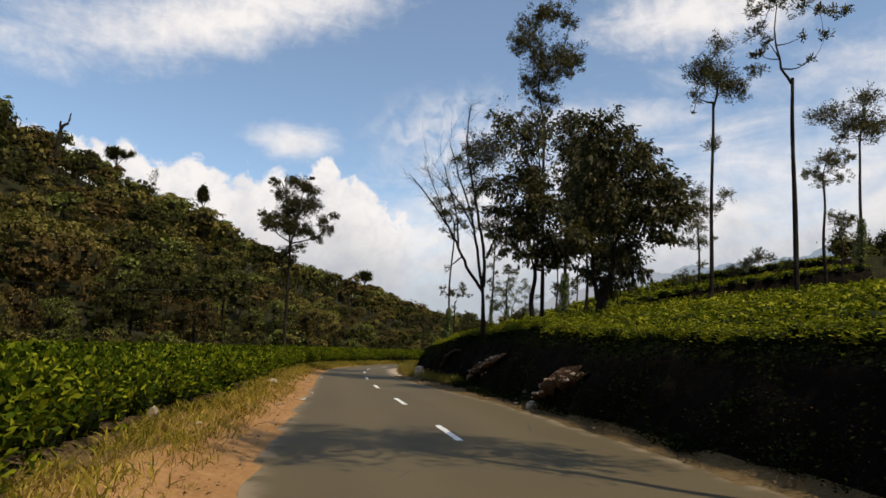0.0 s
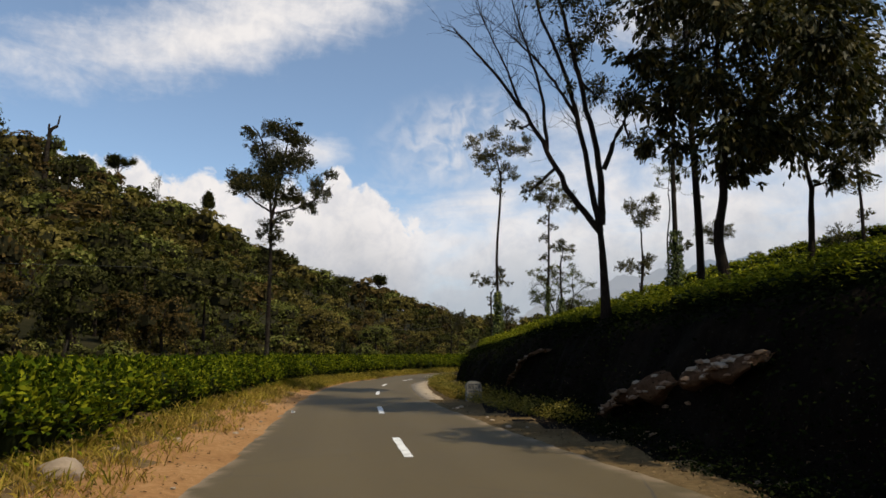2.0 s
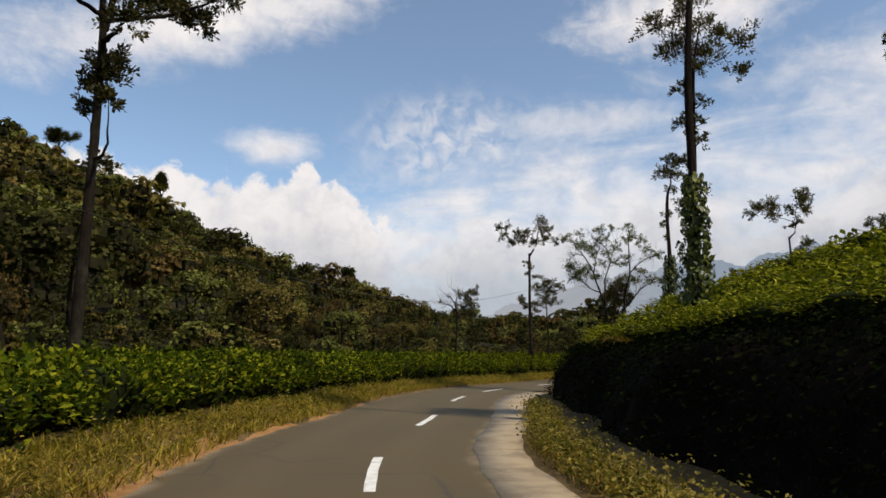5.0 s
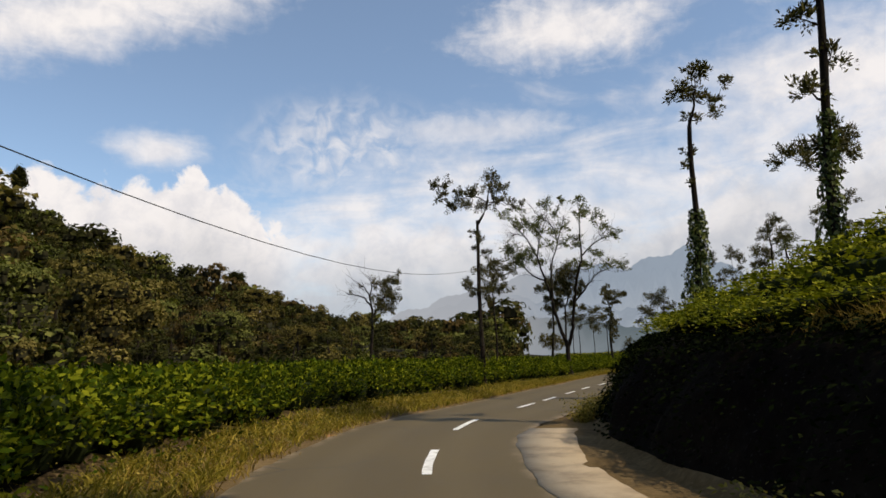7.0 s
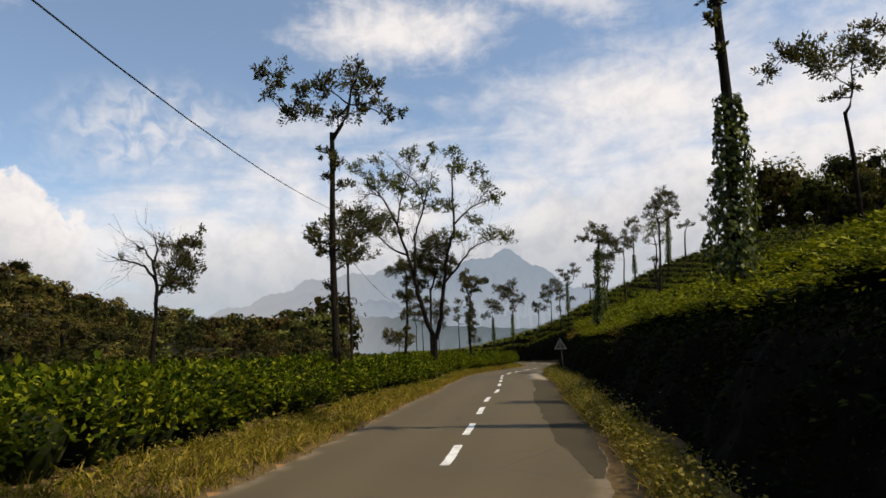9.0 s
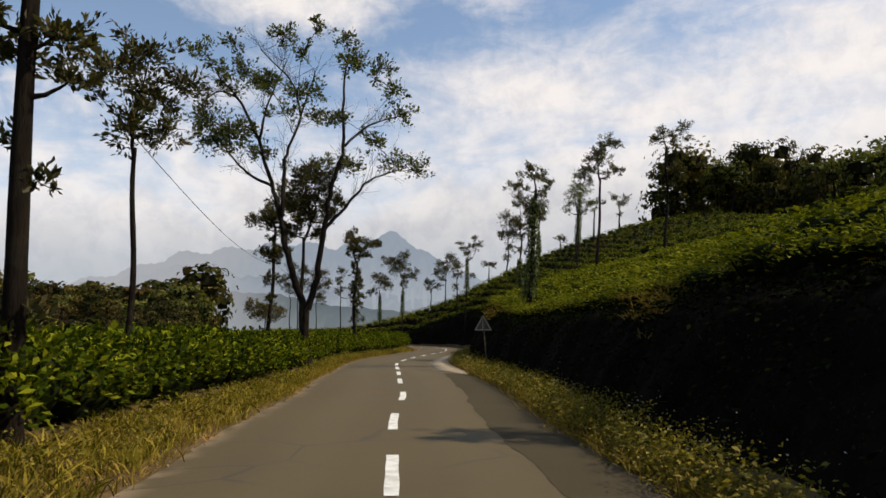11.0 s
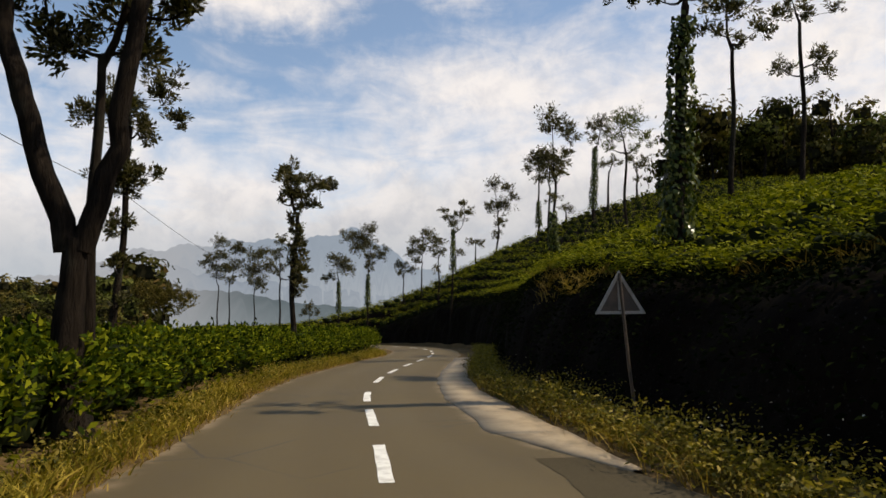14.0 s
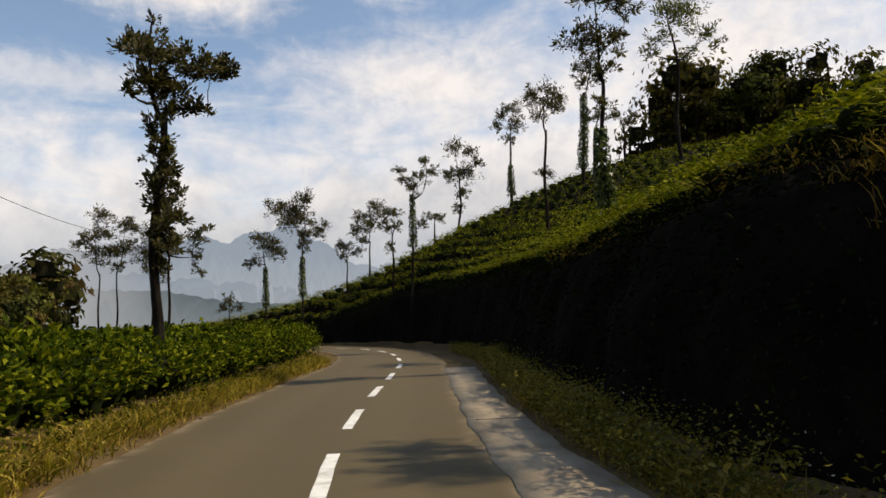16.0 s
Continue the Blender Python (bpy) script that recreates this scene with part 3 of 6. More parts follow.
        N += [max(6, int(2300 * density * r * r * (.13 / size) ** 2 * 1.45 / many))] * many
    v, f = tubes(paths, 7)
    put("trunk", mesh_of("trunk", v, f, [bark]), root)
    P, D, W, N = np.array(P), np.array(D), np.array(W), np.array(N)
    which = np.repeat(np.arange(len(P)), N)
    n = len(which)
    o = np.clip(rng.normal(size=(n, 3)), -1.3, 1.3)
    ax = D[which] / (np.linalg.norm(D[which], axis=1)[:, None] + 1e-9)
    pos = P[which] + o * W[which][:, None] * .62 + ax * W[which][:, None] * rng.uniform(-.5, .9, (n, 1))
    way = o * .7 + ax * .8 + rng.normal(size=(n, 3)) * .3
    way[:, 2] += .25 - droop * .9
    L = size * rng.uniform(.55, 1.3, n)
    v, f = cards(pos, way, rand_dirs(rng, n, .5), L, L * slim * rng.uniform(.8, 1.4, n))
    put("crown", mesh_of("crown", v, f, [leaf]), root)
    if creeper:
        creep(root, axis, z0, trunk * .8, *creeper, rng, seed)
    return root


def branching_tree(name, label, x, y, top, fork, r, seed, leaf, bark, trunk, stems=3, levels=4, per=30, size=.16, slim=.5, tuft=.35, leafy=.8, wide=1.0, droop=0.0, group="", turn=None, splay=.5):
    """A tree that parts again and again into crooked boughs; leaves at the last twigs. Fitted to its height and reach."""
    rng = np.random.default_rng(seed * 13 + 5)
    z0 = float(ground_z(np.array([x]), np.array([y]))[0]) - .15
    root = thing(name, x, y, z0, label, "tree", group)
    H, F = top - z0, fork - z0
    limbs, tips = [], []

    def grow(p, d, length, rad, level):
        n = 6
        pts = [p]
        turn = rng.normal(size=3) * .22
        for i in range(n):
            d = d + turn / n + rng.normal(size=3) * .10 + np.array([0, 0, .05 * wide])
            d = d / np.linalg.norm(d)
            pts.append(pts[-1] + d * length / n)
        limbs.append((np.array(pts), rad, rad * .62))
        if level == 0:
            tips.append((pts[-1], d)), tips.append((pts[3], d))
            return
        kids = 2 if rng.random() < .45 else 3
        for k in range(kids):
            side = np.cross(d, rng.normal(size=3))
            side /= np.linalg.norm(side) + 1e-9
            e = d + side * rng.uniform(.45, .85) * (1 if k else .55)
            at = pts[-1] if k < 2 else pts[int(rng.integers(3, n))]
            grow(at, e / np.linalg.norm(e), length * rng.uniform(.62, .8), rad * (.62 if k else .55), level - 1)

    for s in range(stems):
        a = (seed if turn is None else turn) + s * 6.283 / stems + rng.normal() * .2
        d = np.array([math.cos(a) * splay * wide, math.sin(a) * splay * wide, 1.0])
        grow(np.zeros(3), d / np.linalg.norm(d), 1.0, trunk * .75, levels)
    every = np.vstack([l[0] for l in limbs])
    kz = (H - F - tuft * .5) / every[:, 2].max()
    kr = (r - tuft * .4) / np.percentile(np.hypot(every[:, 0], every[:, 1]), 92)

    def fit(q):
        return np.asarray(q) * np.array([kr, kr, kz]) + np.array([0, 0, F])

    crook = rng.normal(size=2) * .03 * F
    paths = [[(np.array([crook[0] * math.sin(k * 3.14), crook[1] * math.sin(k * 3.14), k * F]), trunk * (1.1 - .25 * k + .5 * math.exp(-k * F / .35))) for k in np.linspace(0, 1, 9)]]
    for pts, ra, rb in limbs:
        q = fit(pts)
        paths.append([(a, max(.006, ra + (rb - ra) * k)) for a, k in zip(q, np.linspace(0, 1, len(q)))])
    v, f = tubes(paths, 7)
    put("trunk", mesh_of("trunk", v, f, [bark]), root)
    p = np.array([fit(t[0]) for t in tips])
    d = np.array([t[1] for t in tips])
    keep = rng.random(len(p)) < leafy
    d[:, 2] -= droop
    v, f = brush(rng, p[keep], d[keep], tuft, per, size, slim, .6 - droop)
    put("crown", mesh_of("crown", v, f, [leaf]), root)
    return root

# ---- ground, road, far ranges ----
def axis_lines(lo, hi, step, far_lo, far_hi):
    inner = np.arange(lo, hi, step)
    out, d = [], step
    p = hi
    while p < far_hi:
        out.append(p)
        d *= 1.16
        p += d
    left, d, p = [], step, lo
    while p > far_lo:
        d *= 1.16
        p -= d
        left.append(p)
    return np.r_[left[::-1], inner, out, far_hi]


def build_ground():
    xs, ys = axis_lines(-16, 56, .55, -3200, 3200), axis_lines(-10, 160, .55, -1500, 4200)
    X, Y = np.meshgrid(xs, ys, indexing="ij")
    Z = ground_z(X, Y)
    s, u = su(X, Y)
    v = u - toe_right(s)
    Z = np.where((v > -.6) & (v < .45), np.minimum(Z, .02), np.where((v >= .45) & (v < 2.3), Z - 1.0, Z))
    far = np.hypot(X, Y)
    Z = np.where(far > 900, np.minimum(Z, 0) - (far - 900) * .01, Z)
    n = len(ys)
    i, j = np.meshgrid(np.arange(len(xs) - 1), np.arange(n - 1), indexing="ij")
    f = np.stack([i * n + j, (i + 1) * n + j, (i + 1) * n + j + 1, i * n + j + 1], -1).reshape(-1, 4)
    cx, cy = (X[:-1, :-1] + X[1:, 1:]) / 2, (Y[:-1, :-1] + Y[1:, 1:]) / 2
    s, u = su(cx, cy)
    jag = .35 * np.sin(s * 2.3) * np.sin(s * .7) + .2 * np.sin(s * 6.1 + 1)
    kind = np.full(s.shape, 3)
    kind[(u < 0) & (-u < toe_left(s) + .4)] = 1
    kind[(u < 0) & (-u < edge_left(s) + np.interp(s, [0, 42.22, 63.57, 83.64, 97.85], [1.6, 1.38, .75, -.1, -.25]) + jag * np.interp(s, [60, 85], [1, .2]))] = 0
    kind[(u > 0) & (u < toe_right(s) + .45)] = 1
    # shade on the right shoulder, laid as near-black soil in place of verge
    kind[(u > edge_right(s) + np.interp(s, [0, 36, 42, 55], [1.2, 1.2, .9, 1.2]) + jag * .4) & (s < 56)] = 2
    # tea ground: the same soil with shade in its colour
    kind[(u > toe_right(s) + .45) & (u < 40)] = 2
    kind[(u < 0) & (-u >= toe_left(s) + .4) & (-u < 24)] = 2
    me = mesh_of("ground", np.stack([X, Y, Z], -1).reshape(-1, 3), f, [DIRT, VERGE, BANK_SHADE, FLOOR_SHADE], kind.ravel())
    tagged(put("ground", me), "red earth verges; bank soil and forest floor darkened to stand for shade", "ground", kind="structure")


def strip(name, s0, s1, left, right, z, mats, cols=8, step=.5, jag=None, label="", category="", kind="structure"):
    """A ribbon that follows the road; left and right are metres across, as functions of the way along."""
    s = np.arange(s0, s1, step)
    k = np.linspace(0, 1, cols)
    a, b = left(s), right(s)
    if jag is not None:
        a, b = a + jag(s, 1.0), b + jag(s, 2.0)
    U = a[:, None] + (b - a)[:, None] * k
    x, y = xy(np.repeat(s[:, None], cols, 1), U)
    Z = z(s[:, None], U) if callable(z) else np.full(x.shape, z)
    i, j = np.meshgrid(np.arange(len(s) - 1), np.arange(cols - 1), indexing="ij")
    f = np.stack([i * cols + j, i * cols + j + 1, (i + 1) * cols + j + 1, (i + 1) * cols + j], -1).reshape(-1, 4)
    me = mesh_of(name, np.stack([x, y, Z], -1).reshape(-1, 3), f, mats)
    att = me.attributes.new("across", "FLOAT", "POINT")
    att.data.foreach_set("value", np.tile(2 * k - 1, len(s)).astype(np.float32))
    return tagged(put(name, me), label, category, kind=kind)


def ragged(s, seed):
    return .045 * np.sin(s * 2.3 + seed) * np.sin(s * .9 + 2 * seed) + .02 * np.sin(s * 7.7 + 3 * seed) * np.sin(s * 3.1 + seed)


def build_road():
    strip("road", .5, ALONG[-1] - 1, lambda s: -edge_left(s), edge_right, lambda s, u: .012 - .006 * np.abs(u), [ASPHALT], 12, .15, ragged,
          "worn grey asphalt road with dusty edges", "road")
    # a darker strip where the asphalt was widened
    strip("dark_asphalt_strip", 94, 120.8, lambda s: np.interp(s, [94, 98, 111, 120.8], [1.9, 1.6, 1.42, 1.62]), lambda s: edge_right(s) - .02, lambda s, u: .0165 - .006 * np.abs(u), [PATCH], 5, .15, ragged, "darker strip of widened asphalt", "road")
    # broken line: long gaps at first, short ones in the bends
    starts = [5.7, 13.4, 20.9, 28.4, 36.4, 44.5, 52.4, 61.1, 68.4, 75.3, 82.8, 88.5, 95.0, 98.4, 102.6, 106.7, 111.1, 115.9, 119.8, 123.4, 126.7, 131.3, 135.0, 138.9]
    starts += [142.7 + 4.05 * k for k in range(11)]
    for a in starts:
        length = 2.6 if a < 94 else 2.15
        dash = strip("centre_line", a, a + length + .01, lambda s: s * 0 - .07 + .004 * np.sin(s * 7), lambda s: s * 0 + .07 + .004 * np.sin(s * 5 + 1), lambda s, u: .0175 - .006 * np.abs(u) + 0 * s, [PAINT], 3, .25)
        tagged(dash, "worn white painted dash on the asphalt", "road marking", "centre line dashes")


def build_slab(s0, s1, inner, outer, label):
    """A strip of poured concrete at the road's edge, in lengths with open joints, a broken inner edge and a real thickness."""
    rng = np.random.default_rng(int(s0))
    cuts = [s0]
    while cuts[-1] < s1:
        cuts.append(cuts[-1] + rng.uniform(3.2, 5.5))
    x, y = xy(s0, float(outer(s0)))
    root = thing("concrete_shoulder", float(x), float(y), 0, label, "concrete shoulder", "concrete shoulders")
    back = root.matrix_world.inverted()
    for c0, c1 in zip(cuts, cuts[1:]):
        s = np.linspace(c0 + .012, min(c1, s1) - .012, 24)
        a, b = inner(s) + ragged(s, 5.0) * .9, outer(s) + ragged(s, 7.0) * .8
        lift = rng.uniform(-.003, .004)
        rows = []
        for u, z in ((a, -.03), (a, .014 + lift), (a + (b - a) * .5, .02 + lift), (b, .016 + lift), (b, -.05)):
            x, y = xy(s, u)
            rows.append(np.c_[x - root.location.x, y - root.location.y, np.full(len(s), z)])
        V = np.stack(rows, 1).reshape(-1, 3)
        i, j = np.meshgrid(np.arange(len(s) - 1), np.arange(4), indexing="ij")
        f = np.stack([i * 5 + j, i * 5 + j + 1, (i + 1) * 5 + j + 1, (i + 1) * 5 + j], -1).reshape(-1, 4)
        put("slab", mesh_of("slab", V, f, [CONCRETE]), root)


def build_range(name, points, dist, mat, seed, label, foot=-60):
    """A far mountain range: azimuth and height in degrees, at a distance in metres, with spurs towards the eye."""
    rng = np.random.default_rng(seed)
    p = np.array(points, float)
    az = np.arange(p[0, 0], p[-1, 0], .12)
    el = np.interp(az, p[:, 0], p[:, 1])
    wob = sum(rng.normal() * .10 / k * np.sin(az * k * 1.9 + rng.uniform(0, 6)) for k in (1, 2, 3, 5, 8))
    el = np.maximum(el + wob * np.clip(el / 3, .2, 1), .05)
    depth = np.linspace(0, 1, 14)
    ridge = np.tan(np.radians(el))[:, None] * dist
    spur = sum(rng.normal() * .05 * np.sin(az * k + rng.uniform(0, 6)) for k in (1.5, 3, 6))[:, None]
    D = dist * (1 - .45 * (1 - depth)[None] * (1 + spur * 3))
    Z = foot + (ridge - foot) * (depth[None] ** 1.5) * (1 + spur * np.sin(depth * np.pi)[None] * 2)
    a = np.radians(az)[:, None]
    V = np.stack([np.sin(a) * D, np.cos(a) * D, Z], -1).reshape(-1, 3)
    i, j = np.meshgrid(np.arange(len(az) - 1), np.arange(13), indexing="ij")
    f = np.stack([i * 14 + j, (i + 1) * 14 + j, (i + 1) * 14 + j + 1, i * 14 + j + 1], -1).reshape(-1, 4)
    tagged(put(name, mesh_of(name, V, f, [mat])), label, "mountain", kind="structure")


def build_bank():
    """The cut face of the bank, finer than the ground round it."""
    v = np.array([-.35, -.2, -.08, 0, .12, .22, .33, .45, .57, .7, .82, .97, 1.12, 1.3, 1.5, 1.8, 2.3, 2.9])
    s = np.arange(2, 205, .16)
    U = toe_right(s)[:, None] + v[None] + .16 * (np.sin(s * 1.3) * np.sin(s * .37 + 1))[:, None]
    x, y = xy(np.repeat(s[:, None], len(v), 1), U)
    z = ground_z(x, y) + .02 - np.clip((-.1 - v) / .25, 0, 1)[None] * .12
    nx, ny = xy(s, toe_right(s) - 1)
    mx, my = xy(s, toe_right(s))
    out = np.stack([nx - mx, ny - my], -1)
    k = np.clip(np.minimum((v + .3) / .4, (1.8 - v) / .4), 0, 1)
    push = np.array([[noise.fractal(Vector((a * .9, b * .9, c * 1.3)), 1.0, 2.0, 4) for a, b, c in zip(p, q, r)] for p, q, r in zip(x, y, z)]) * .16 * k
    x, y, z = x + out[:, 0:1] * push, y + out[:, 1:2] * push, z + push * .3
    n = len(v)
    i, j = np.meshgrid(np.arange(len(s) - 1), np.arange(n - 1), indexing="ij")
    f = np.stack([i * n + j, i * n + j + 1, (i + 1) * n + j + 1, (i + 1) * n + j], -1).reshape(-1, 4)
    # from s 37 to 56 near-black soil stands for shade at the foot
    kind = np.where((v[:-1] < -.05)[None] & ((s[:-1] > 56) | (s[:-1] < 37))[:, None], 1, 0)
    me = mesh_of("bank", np.stack([x, y, z], -1).reshape(-1, 3), f, [BANK_SHADE, VERGE], kind.ravel())
    tagged(put("bank", me), "steep earth bank beside the road, shade put into its colour", "bank", kind="structure")


build_ground()
build_bank()
build_road()
build_slab(57.7, 88.8, lambda s: edge_right(s) - .08, lambda s: np.interp(s, [56.5, 60, 71.77, 84.59, 88.36], [2.3, 2.3, 2.2, 2.4, 2.6]), "pale cracked concrete strip along the asphalt edge")
build_slab(119.9, 146.1, lambda s: edge_right(s) - .08, lambda s: np.interp(s, [119.9, 124.3, 131, 146.1], [2.42, 2.48, 2.46, 2.3]), "pale concrete strip with a broken inner edge")
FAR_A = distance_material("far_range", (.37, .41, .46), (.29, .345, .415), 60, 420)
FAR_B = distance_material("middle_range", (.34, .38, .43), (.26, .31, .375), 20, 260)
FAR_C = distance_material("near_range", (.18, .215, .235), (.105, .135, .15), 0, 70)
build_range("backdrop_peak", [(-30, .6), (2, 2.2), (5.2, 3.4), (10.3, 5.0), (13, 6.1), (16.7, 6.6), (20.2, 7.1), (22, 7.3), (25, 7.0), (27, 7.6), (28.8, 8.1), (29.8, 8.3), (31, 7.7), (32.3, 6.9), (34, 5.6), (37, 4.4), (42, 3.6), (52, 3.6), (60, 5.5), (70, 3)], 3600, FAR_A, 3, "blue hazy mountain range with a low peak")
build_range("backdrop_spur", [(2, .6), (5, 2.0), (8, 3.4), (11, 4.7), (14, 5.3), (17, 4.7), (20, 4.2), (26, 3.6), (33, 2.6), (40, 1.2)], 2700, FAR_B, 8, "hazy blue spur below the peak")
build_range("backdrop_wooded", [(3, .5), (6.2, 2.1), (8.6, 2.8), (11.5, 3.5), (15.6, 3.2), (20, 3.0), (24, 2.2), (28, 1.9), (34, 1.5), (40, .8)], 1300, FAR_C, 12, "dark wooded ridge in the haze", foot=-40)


# ---- woods ----
def lump_mesh(n):
    """A rounded lump of n by n faces a side."""
    g = np.linspace(-1, 1, n + 1)
    V, F, at = [], [], 0
    for ax in range(3):
        for side in (-1, 1):
            a, b = np.meshgrid(g, g, indexing="ij")
            p = np.zeros((n + 1, n + 1, 3))
            p[..., ax], p[..., (ax + 1) % 3], p[..., (ax + 2) % 3] = side, a * side, b
            V.append((p / np.linalg.norm(p, axis=2)[..., None]).reshape(-1, 3))
            i, j = np.meshgrid(np.arange(n), np.arange(n), indexing="ij")
            F.append((at + np.stack([i * (n + 1) + j, (i + 1) * (n + 1) + j, (i + 1) * (n + 1) + j + 1, i * (n + 1) + j + 1], -1)).reshape(-1, 4))
            at += (n + 1) ** 2
    return np.vstack(V), np.vstack(F)


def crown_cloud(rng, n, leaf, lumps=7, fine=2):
    """One woodland crown of unit size: dark lumps on a flattened dome, coloured as its inner shade, clothed in leaf
    clumps.
    """
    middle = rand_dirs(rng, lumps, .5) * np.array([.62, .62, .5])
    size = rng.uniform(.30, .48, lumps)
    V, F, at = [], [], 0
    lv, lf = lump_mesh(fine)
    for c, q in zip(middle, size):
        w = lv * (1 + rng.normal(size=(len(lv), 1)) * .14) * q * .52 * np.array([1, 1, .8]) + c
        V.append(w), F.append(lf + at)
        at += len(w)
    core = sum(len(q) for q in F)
    which = rng.integers(0, lumps, n)
    knot = (rand_dirs(rng, lumps * 12, .45) * rng.uniform(.78, 1.05, (lumps * 12, 1))).reshape(lumps, 12, 3)
    d = np.where(rng.random((n, 1)) < .45, rand_dirs(rng, n, .4) * rng.uniform(.72, .98, (n, 1)), knot[which, rng.integers(0, 12, n)] + rng.normal(size=(n, 3)) * np.array([.19, .19, .10]))
    pos = middle[which] + d * size[which][:, None] * np.array([1, 1, .8])
    way = np.cross(d, rand_dirs(rng, n)) + rng.normal(size=(n, 3)) * .3
    L = leaf * rng.uniform(.5, 1.5, n)
    v, f = cards(pos, way, d * .9 + pos * .8 + np.array([0, 0, .2]) + rng.normal(size=(n, 3)) * .3, L, L * .7, .25)
    return np.vstack(V + [v]), np.vstack(F + [f + at]), core


def hidden(x, y):
    """Places behind the ridge, which nobody on the road can see."""
    a = np.degrees(np.arctan2(x, y))
    return np.hypot(x, y) > 14 + np.interp(a, [-60, -34.8, -27.8, -21, -15, -10.8, -6.5, -1.2, 2.1, 12], [260, 320, 400, 415, 430, 450, 470, 500, 520, 700])


def canopy(x, y):
    """How high the woods may stand: they stay below the line of the ridge behind them."""
    a = math.degrees(math.atan2(x + 5.5, y - 51.6))
    e = np.interp(a, [-90, -60, -30.5, -25.7, -19.2, -14.4, -11.2, -5.1, -.4, 2.5, 8, 20], [20, 18, 13.8, 11.6, 9.2, 7.6, 6.0, 4.5, 3.5, 2.6, 2.0, 1.2])
    return 1.5 + math.hypot(x + 5.5, y - 51.6) * math.tan(math.radians(e))


def skyline(x, y):
    """The height of the wooded ridge's outline, as seen from the start of the road, over a place."""
    a = math.degrees(math.atan2(x, y))
    e = np.interp(a, [-80, -50, -34.8, -33.2, -29.8, -27.8, -24.5, -21, -18.3, -15, -10.8, -6.5, -4.1, -1.2, 2.1, 8], [22.4, 20.5, 16.8, 15.8, 14.3, 13.5, 12.2, 11.1, 9.5, 7.9, 6.4, 5.3, 4.2, 3.3, 2.7, 1.8])
    return 1.7 + math.hypot(x, y) * math.tan(math.radians(e))


def build_woods(name, places, label, seed, heights=(8, 15), eye=(0, 60), fat=(.32, .46), sink=.42, tints=(.40, .32, .13, .15), under=True, tall=(.5, .62), least=0):
    """A wood as one mesh: many crowns of leaf clumps on short trunks, each tree of its own tint, finer beside the road."""
    rng = np.random.default_rng(seed)
    levels = [[crown_cloud(np.random.default_rng(seed + 20 * q + k), n, leaf, lumps, fine) for k in range(6)] for q, (n, leaf, lumps, fine) in enumerate(((2000, .066, 10, 1), (1050, .088, 9, 1), (480, .13, 8, 1), (150, .23, 6, 1)))]
    V, F, I, at = [], [], [], 0
    for x, y, z in places:
        d = math.hypot(x - eye[0], y - eye[1])
        h = rng.uniform(*heights) * (rng.uniform(1.3, 1.7) if rng.random() < .12 else 1) * min(1.0, .55 + d / 180)
        if under or (d < 150 and x < 40):
            h = max(3.0, min(h, (canopy(x, y) - z) * rng.uniform(.78, 1.1)))
        if not under and x < 40:
            h = max(4.0, min(h, (skyline(x, y) - z) * rng.choice([rng.uniform(.7, 1.1), rng.uniform(1.0, 1.35)])))
        near = math.hypot(x - 14, y - 104)
        if x > -2 and near < 60:
            h = min(h, max(1.3, 1.9 + .035 * near - z))
        r = h * rng.uniform(*fat)
        v, f, core = levels[max(least, 0 if min(d, math.hypot(x - 14, y - 100)) < 45 else 1 if d < 110 else 2 if d < 220 else 3)][int(rng.integers(0, 6))]
        a = rng.uniform(0, 6.28)
        rot = np.array([[math.cos(a), -math.sin(a), 0], [math.sin(a), math.cos(a), 0], [0, 0, 1]])
        q = (v @ rot.T) * np.array([r, r, h * rng.uniform(*tall)]) + np.array([x, y, z + h * sink])
        V.append(q), F.append(f + at)
        tint = rng.choice(4, p=tints)
        # index 5: the crown's lumps take the dark shade colour
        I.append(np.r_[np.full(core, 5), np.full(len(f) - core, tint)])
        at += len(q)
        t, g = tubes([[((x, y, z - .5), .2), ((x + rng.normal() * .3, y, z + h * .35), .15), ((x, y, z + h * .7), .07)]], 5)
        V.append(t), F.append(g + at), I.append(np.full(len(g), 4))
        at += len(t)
    me = mesh_of(name, np.vstack(V), np.vstack(F), [WOOD_LEAF, WOOD_OLIVE, WOOD_BROWN, WOOD_FRESH, BARK, FLOOR_SHADE], np.concatenate(I))
    tagged(put(name, me), label, "forest", kind="stuff")


def scatter(rng, n, box, keep):
    x, y = rng.uniform(box[0], box[1], n), rng.uniform(box[2], box[3], n)
    ok = keep(x, y)
    x, y = x[ok], y[ok]
    z = ground_z(x, y)
    return np.c_[x, y, z]


def thin(p, gap):
    """Drops places closer to another than gap (given per place)."""
    out = []
    cells = {}
    for q, g in zip(p, gap):
        key = (int(q[0] // 6), int(q[1] // 6))
        near = [o for a in (-1, 0, 1) for b in (-1, 0, 1) for o in cells.get((key[0] + a, key[1] + b), [])]
        if all((o[0] - q[0]) ** 2 + (o[1] - q[1]) ** 2 > g * g for o in near):
            cells.setdefault(key, []).append(q)
            out.append(q)
    return np.array(out)


rng = np.random.default_rng(5)


def forest_side(x, y):
    return x < np.interp(y, [-50, 66, 96, 126, 156, 206, 306, 706], [-26, -33, -23, -2, 16, 36, 66, 120])


def on_hill(x, y):
    return (left_hill(x, y) > .6) & forest_side(x, y) & (np.hypot(x, y - 60) < 640) & ~hidden(x, y)


hill = scatter(rng, 15000, (-240, 90, 30, 680), on_hill)
hill = thin(hill, 6.2 + np.hypot(hill[:, 0], hill[:, 1] - 60) * .018)
